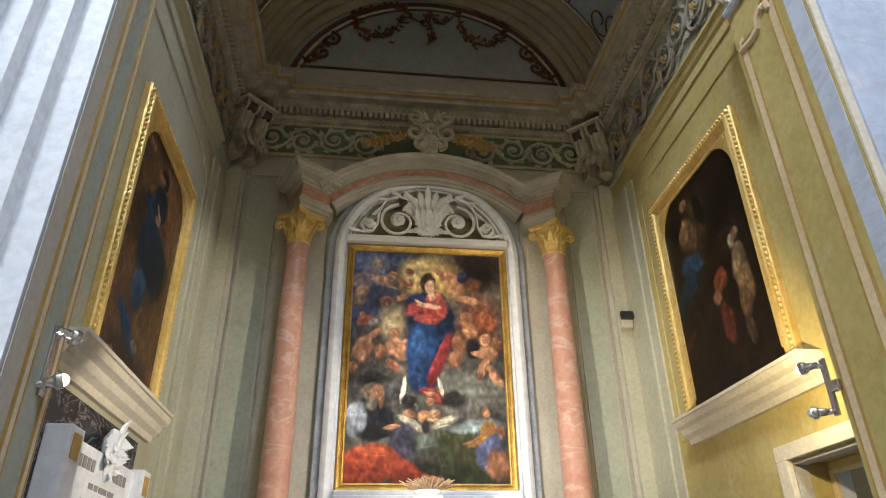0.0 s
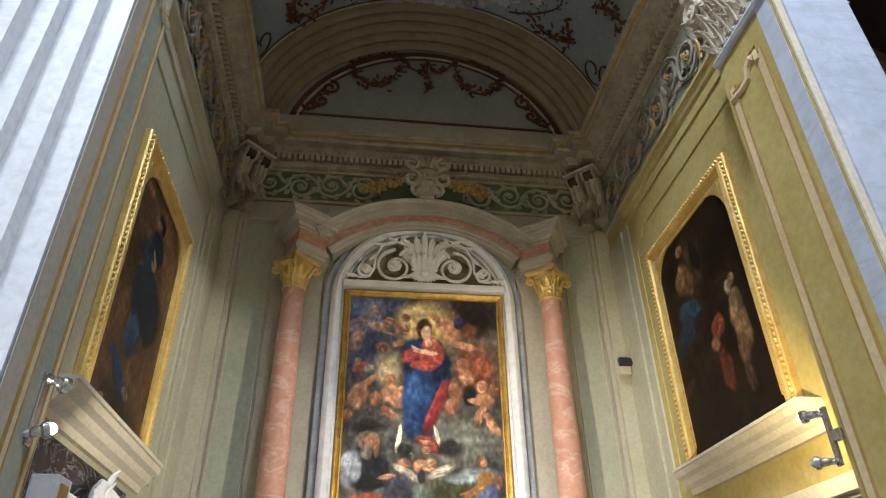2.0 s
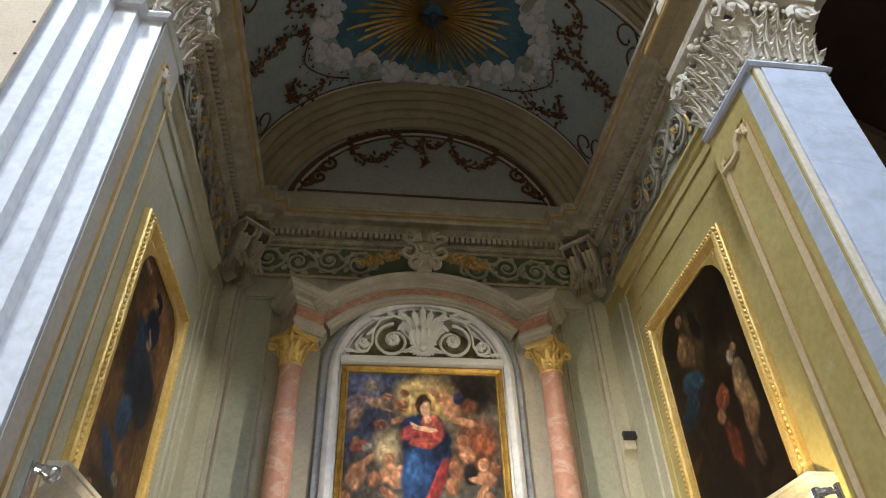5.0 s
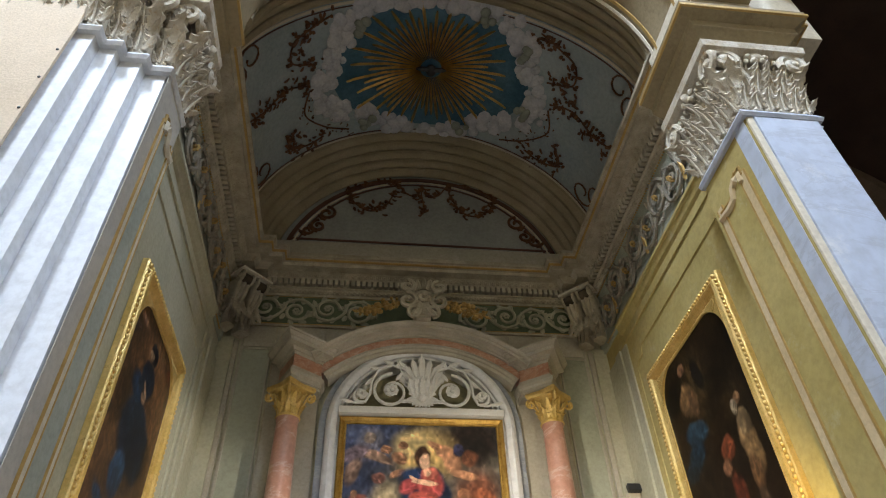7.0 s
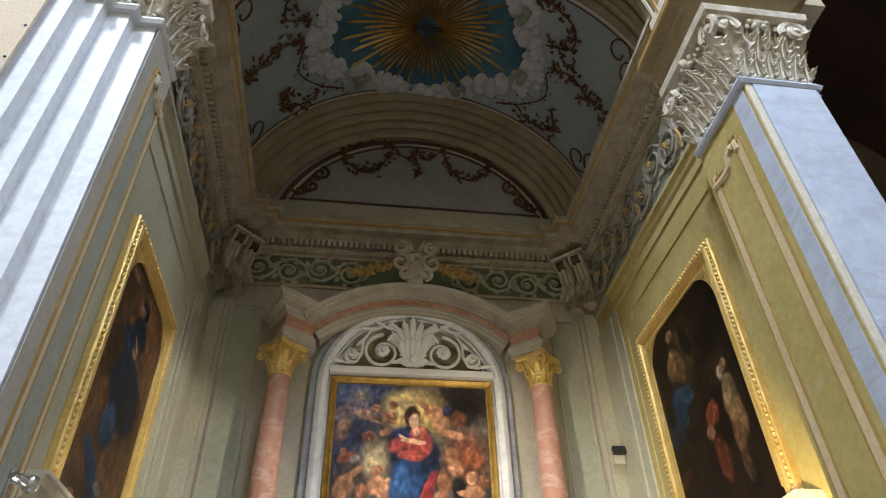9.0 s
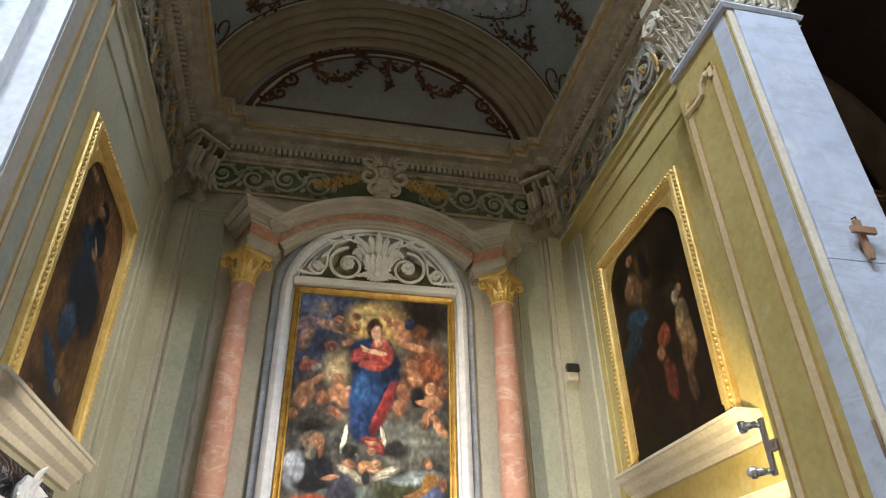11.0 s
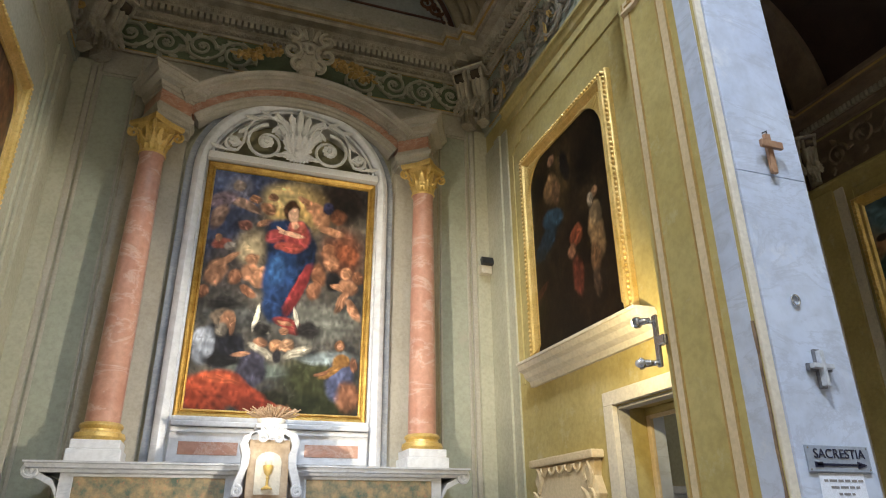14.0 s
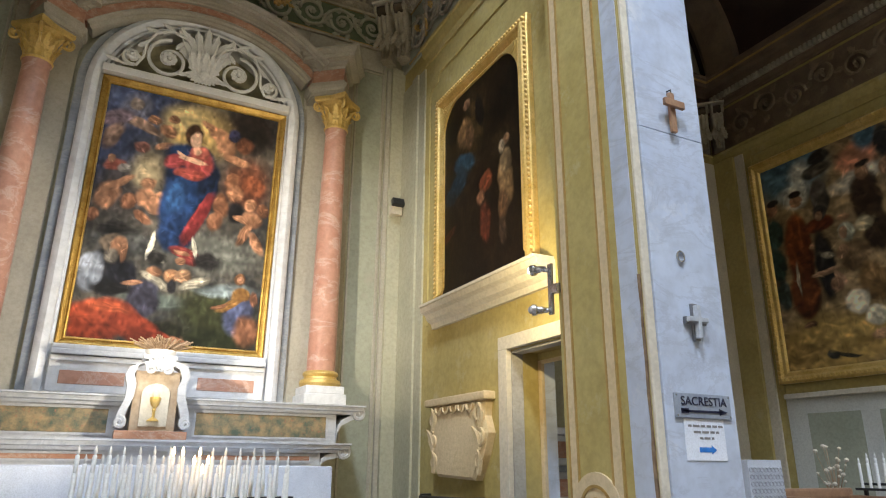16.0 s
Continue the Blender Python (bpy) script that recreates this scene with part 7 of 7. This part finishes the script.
DADO = surface("pale_grey_dado_paint", (0.55, 0.54, 0.48), (0.62, 0.61, 0.55), 0.7)
boxed("dado", (NX1 - 0.04, NX1 - 0.001, 0.5, 6.27, 0, 2.42), DADO, NR)
boxed("dado_rail", (NX1 - 0.08, NX1 - 0.041, 0.5, 6.27, 2.40, 2.47), CREAM, NR, bevel=0.012)
for k in range(6):
    boxed("dado_panel", (NX1 - 0.046, NX1 - 0.041, 5.98 - 0.95 * k - 0.72, 5.98 - 0.95 * k, 0.6, 2.20), SAGE_DARK, NR, bevel=0.002)
pm, P = painter(47, ((0.16, 0.11, 0.06), (0.26, 0.18, 0.09)), 3.95, 3.06, 360, 0.22)
P(0.127, 0.071, 0.170, 0.161, (0.09, 0.15, 0.18), 0, 0.5, 0.3)
P(0.169, 0.093, 0.055, 0.070, (0.40, 0.38, 0.33), 0, 0.6, 0.3)
P(0.371, 0.110, 0.082, 0.082, (0.42, 0.19, 0.11), -15, 0.4, 0.3)
P(0.357, 0.207, 0.105, 0.048, (0.42, 0.38, 0.30), -10, 0.5, 0.3)
P(0.406, 0.041, 0.046, 0.065, (0.08, 0.14, 0.18), 0, 0.5, 0.3)
P(0.144, 0.174, 0.083, 0.053, (0.36, 0.35, 0.31), 0, 0.6, 0.3)
P(0.228, 0.105, 0.060, 0.034, (0.10, 0.085, 0.065), -8, 0.25)
P(0.228, 0.232, 0.036, 0.101, (0.12, 0.10, 0.08), 0, 0.25)
P(0.247, 0.050, 0.047, 0.034, (0.05, 0.045, 0.04), -10, 0.3)
P(0.457, 0.089, 0.033, 0.079, (0.04, 0.035, 0.03), 0, 0.3)
P(0.183, 0.893, 0.274, 0.155, (0.33, 0.22, 0.07), -4, 0.5, 0.3)
P(0.072, 0.921, 0.122, 0.064, (0.28, 0.18, 0.06), 0, 0.6, 0.3)
P(0.037, 0.351, 0.035, 0.089, (0.05, 0.085, 0.065), 0, 0.3)
P(0.029, 0.496, 0.038, 0.087, (0.04, 0.07, 0.055), 0, 0.3)
P(0.035, 0.641, 0.029, 0.085, (0.07, 0.09, 0.08), 0, 0.3)
P(0.040, 0.220, 0.025, 0.040, (0.30, 0.16, 0.09), 0, 0.3)
P(0.044, 0.192, 0.027, 0.018, (0.03, 0.022, 0.016), 0, 0.3)
P(0.121, 0.456, 0.058, 0.186, (0.20, 0.06, 0.018), 0, 0.22)
P(0.114, 0.663, 0.062, 0.132, (0.17, 0.055, 0.018), 0, 0.25)
P(0.210, 0.366, 0.059, 0.040, (0.15, 0.04, 0.014), -8, 0.25)
P(0.135, 0.216, 0.028, 0.038, (0.36, 0.20, 0.11), 0, 0.25)
P(0.137, 0.182, 0.031, 0.018, (0.04, 0.025, 0.016), 0, 0.3)
P(0.139, 0.209, 0.050, 0.063, (0.45, 0.42, 0.34), 0, 0.5, 0.2)
P(0.135, 0.220, 0.026, 0.038, (0.36, 0.20, 0.11), 0, 0.25)
P(0.136, 0.183, 0.029, 0.018, (0.04, 0.025, 0.016), 0, 0.3)
P(0.291, 0.357, 0.024, 0.016, (0.42, 0.24, 0.13), -10)
P(0.184, 0.458, 0.029, 0.017, (0.42, 0.24, 0.13), -10)
P(0.096, 0.588, 0.007, 0.084, (0.42, 0.36, 0.26), 0, 0.4)
P(0.204, 0.554, 0.038, 0.178, (0.035, 0.03, 0.026), 0, 0.3)
P(0.218, 0.308, 0.028, 0.044, (0.06, 0.05, 0.042), 0, 0.3)
P(0.212, 0.323, 0.016, 0.027, (0.26, 0.15, 0.09), 0, 0.3)
P(0.217, 0.508, 0.028, 0.016, (0.40, 0.34, 0.24), 10)
P(0.374, 0.301, 0.057, 0.126, (0.055, 0.032, 0.018), 0, 0.25)
P(0.387, 0.456, 0.044, 0.107, (0.05, 0.03, 0.016), 0, 0.3)
P(0.376, 0.179, 0.025, 0.045, (0.28, 0.16, 0.09), 0, 0.3)
P(0.383, 0.148, 0.028, 0.016, (0.03, 0.02, 0.014), 0, 0.3)
P(0.450, 0.195, 0.022, 0.041, (0.28, 0.16, 0.09), 0, 0.3)
P(0.352, 0.409, 0.030, 0.034, (0.40, 0.33, 0.20), 0, 0.3)
P(0.309, 0.540, 0.059, 0.078, (0.16, 0.10, 0.05), 0, 0.25)
P(0.356, 0.668, 0.055, 0.090, (0.17, 0.10, 0.04), 0, 0.3)
P(0.294, 0.426, 0.031, 0.048, (0.34, 0.33, 0.24), 0, 0.3)
P(0.284, 0.431, 0.017, 0.032, (0.40, 0.24, 0.14), 0, 0.3)
P(0.269, 0.509, 0.022, 0.035, (0.34, 0.20, 0.11), 30, 0.3)
P(0.201, 0.578, 0.061, 0.015, (0.44, 0.27, 0.16), -8, 0.3)
P(0.247, 0.618, 0.017, 0.050, (0.44, 0.27, 0.16), -30, 0.3)
P(0.287, 0.735, 0.042, 0.055, (0.52, 0.46, 0.34), 35, 0.25, 0.4)
P(0.335, 0.809, 0.040, 0.050, (0.55, 0.49, 0.36), 20, 0.25, 0.4)
P(0.231, 0.646, 0.027, 0.041, (0.30, 0.17, 0.10), 0, 0.3)
P(0.346, 0.888, 0.044, 0.023, (0.42, 0.25, 0.14), -5, 0.3)
P(0.115, 0.806, 0.029, 0.019, (0.20, 0.11, 0.06), 0, 0.4)
P(0.220, 0.944, 0.055, 0.009, (0.05, 0.042, 0.03), 14, 0.3)
P(0.176, 0.943, 0.022, 0.022, (0.06, 0.055, 0.045), 0, 0.3)
P(0.70, 0.5, 0.15, 0.3, (0.10, 0.06, 0.03), 0, 0.5)
pm["rgb"] *= 1.5
GILT_PROF = [(0, 0), (0, 0.06), (0.03, 0.09), (0.07, 0.09), (0.10, 0.06), (0.14, 0.05), (0.17, 0.02), (0.17, 0)]
np_ = framed("wall_painting", "wide colourful figure painting in ornate gilt frame", "painting", 4.2, 3.32, GILT_PROF, GOLD, pose(NX1 - 0.005, 4.22, 4.27, 0, 0, -90), pm)
for x0, z0, x1, z1 in ((-1, -1, -1, 1), (-1, 1, 1, 1), (-1, -1, 1, -1)):
    b = mesh()
    ln = 3.32 if x0 == x1 else 4.2
    n = int(ln / 0.07)
    for k in range(n):
        a = (k + 0.5) / n
        ball(b, ((x0 + (x1 - x0) * a) * 2.05, -0.09, (z0 + (z1 - z0) * a) * 1.61), 0.028, 1.2 if x0 == x1 else 0.8, 0.6, 1, 6, 4)
    tagged(part("carved_border", b, GOLD, np_, smooth=True), kind="stuff")
# lace-covered table, candle rack and flowers at its wall
tb = thing("side_table", "small table under a white lace cloth", "table")
boxed("tabletop", (5.43, 5.84, 4.42, 4.76, 1.55, 1.58), WOOD, tb)
for x in (5.47, 5.80):
    for y in (4.46, 4.72):
        boxed("leg", (x - 0.03, x + 0.03, y - 0.03, y + 0.03, 0, 1.55), WOOD, tb)
tc = thing("lace_cloth", "white lace cloth hanging over a small table", "cloth")
b = mesh()
rings = []
for i in range(41):
    q = i / 40 * 4
    k, f_ = int(q) % 4, q - int(q)
    cs = [(5.41, 4.40), (5.86, 4.40), (5.86, 4.78), (5.41, 4.78)]
    x = cs[k][0] + (cs[(k + 1) % 4][0] - cs[k][0]) * f_
    y = cs[k][1] + (cs[(k + 1) % 4][1] - cs[k][1]) * f_
    w = 1 + 0.02 * math.sin(i * 1.7)
    X0, Y0 = 5.635, 4.59
    rings.append([(X0, Y0, 1.587), (x, y, 1.587), (X0 + (x - X0) * w * 1.05, Y0 + (y - Y0) * w * 1.05, 1.1), (X0 + (x - X0) * w * 1.08, Y0 + (y - Y0) * w * 1.08, 0.8)])
skin(b, rings, closed=False)
part("cloth", b, LINEN, tc, smooth=True)

# lace holes read as a raised net on the cloth's front
b = mesh()
for i in range(9):
    for j in range(6):
        x, z = 5.44 + 0.048 * i, 1.50 - 0.06 * j
        tube(b, [(x + 0.02 * math.cos(a), 4.392 - 0.03 * (1.5 - z), z + 0.02 * math.sin(a)) for a in [2 * math.pi * k / 8 for k in range(9)]], 0.005, 3)
part("lace_pattern", b, surface("grey_lace_shadow", (0.45, 0.46, 0.50), (0.50, 0.51, 0.55), 0.9), tc)
# pew, flowers and candle rack by the far wall
pw = thing("pew", "brown wooden pew with a rounded top rail", "pew")
boxed("back_rail", (6.3, 7.4, 4.75, 4.82, 1.22, 1.32), WOOD, pw, bevel=0.02)
boxed("back_panel", (6.34, 7.36, 4.77, 4.80, 0.45, 1.22), WOOD, pw)
boxed("seat", (6.34, 7.36, 4.35, 4.77, 0.42, 0.46), WOOD, pw)
for x in (6.34, 7.36):
    boxed("side_panel", (x - 0.03, x + 0.03, 4.35, 4.82, 0, 1.25), WOOD, pw, bevel=0.01)
fs = thing("flower_spray", "pale dry flowers on thin stems in a vase", "flowers")
b = lathe(mesh(), [(0, 0.9), (0.07, 0.9), (0.10, 1.0), (0.06, 1.15), (0.08, 1.2), (0, 1.2)], 7.6, 5.07, 16)
part("vase", b, GREY_MARBLE, fs, smooth=True)
b, b2 = mesh(), mesh()
for k in range(26):
    a, r = random.uniform(0, 6.28), random.uniform(0.03, 0.16)
    tip = (7.6 + r * math.cos(a), 5.07 + r * math.sin(a), random.uniform(1.3, 1.75))
    tube(b, [(7.6, 5.07, 1.15), tip], 0.004, 4)
    ball(b2, tip, random.uniform(0.015, 0.032), 1, 1, 0.8, 6, 4)
part("stems", b, STRAW, fs)
part("blossoms", b2, CREAM, fs, smooth=True)
pd = thing("plant_stand", "dark wooden plant stand", "stand")
boxed("top", (7.42, 7.78, 4.89, 5.25, 0.86, 0.898), WOOD, pd)
for x in (7.46, 7.74):
    for y in (4.93, 5.21):
        boxed("leg", (x - 0.02, x + 0.02, y - 0.02, y + 0.02, 0, 0.86), WOOD, pd)
rk = thing("candle_stand", "black metal candle stand by the far wall", "candle stand")
for r in range(2):
    boxed("tray", (7.3 + 0.1 * r, 7.38 + 0.1 * r, 3.75, 4.66, 1.30 + 0.05 * r, 1.325 + 0.05 * r), BLACK, rk, bevel=0.003)
for y in (3.80, 4.60):
    boxed("leg", (7.36, 7.40, y - 0.015, y + 0.015, 0, 1.30), BLACK, rk)
for r in range(2):
    for k in range(9):
        copy_thing(unlit, pose(7.34 + 0.1 * r, 4.60 - 0.085 * k - 0.03 * r, 1.325 + 0.05 * r))

# the next chapel's altar, seen through the doorway
na = thing("side_altar", "white marble altar with red panels in the next chapel", "altar")
for z0, z1, y, mt in ((0, 1.0, 5.9, WHITE_MARBLE), (1.0, 1.12, 5.75, WHITE_MARBLE), (1.12, 1.45, 6.3, WHITE_MARBLE), (1.45, 1.52, 6.2, GREY_MARBLE), (1.52, 1.85, 6.45, WHITE_MARBLE), (1.85, 1.93, 6.35, WHITE_MARBLE)):
    boxed("tier", (4.5, 7.6, y, 6.99, z0, z1 - 0.002), mt, na, bevel=0.01)
boxed("red_panel", (4.7, 7.4, 6.294, 6.299, 1.20, 1.38), PINK, na, bevel=0)
boxed("red_panel", (4.7, 7.4, 6.444, 6.449, 1.60, 1.78), PINK_DARK, na, bevel=0)
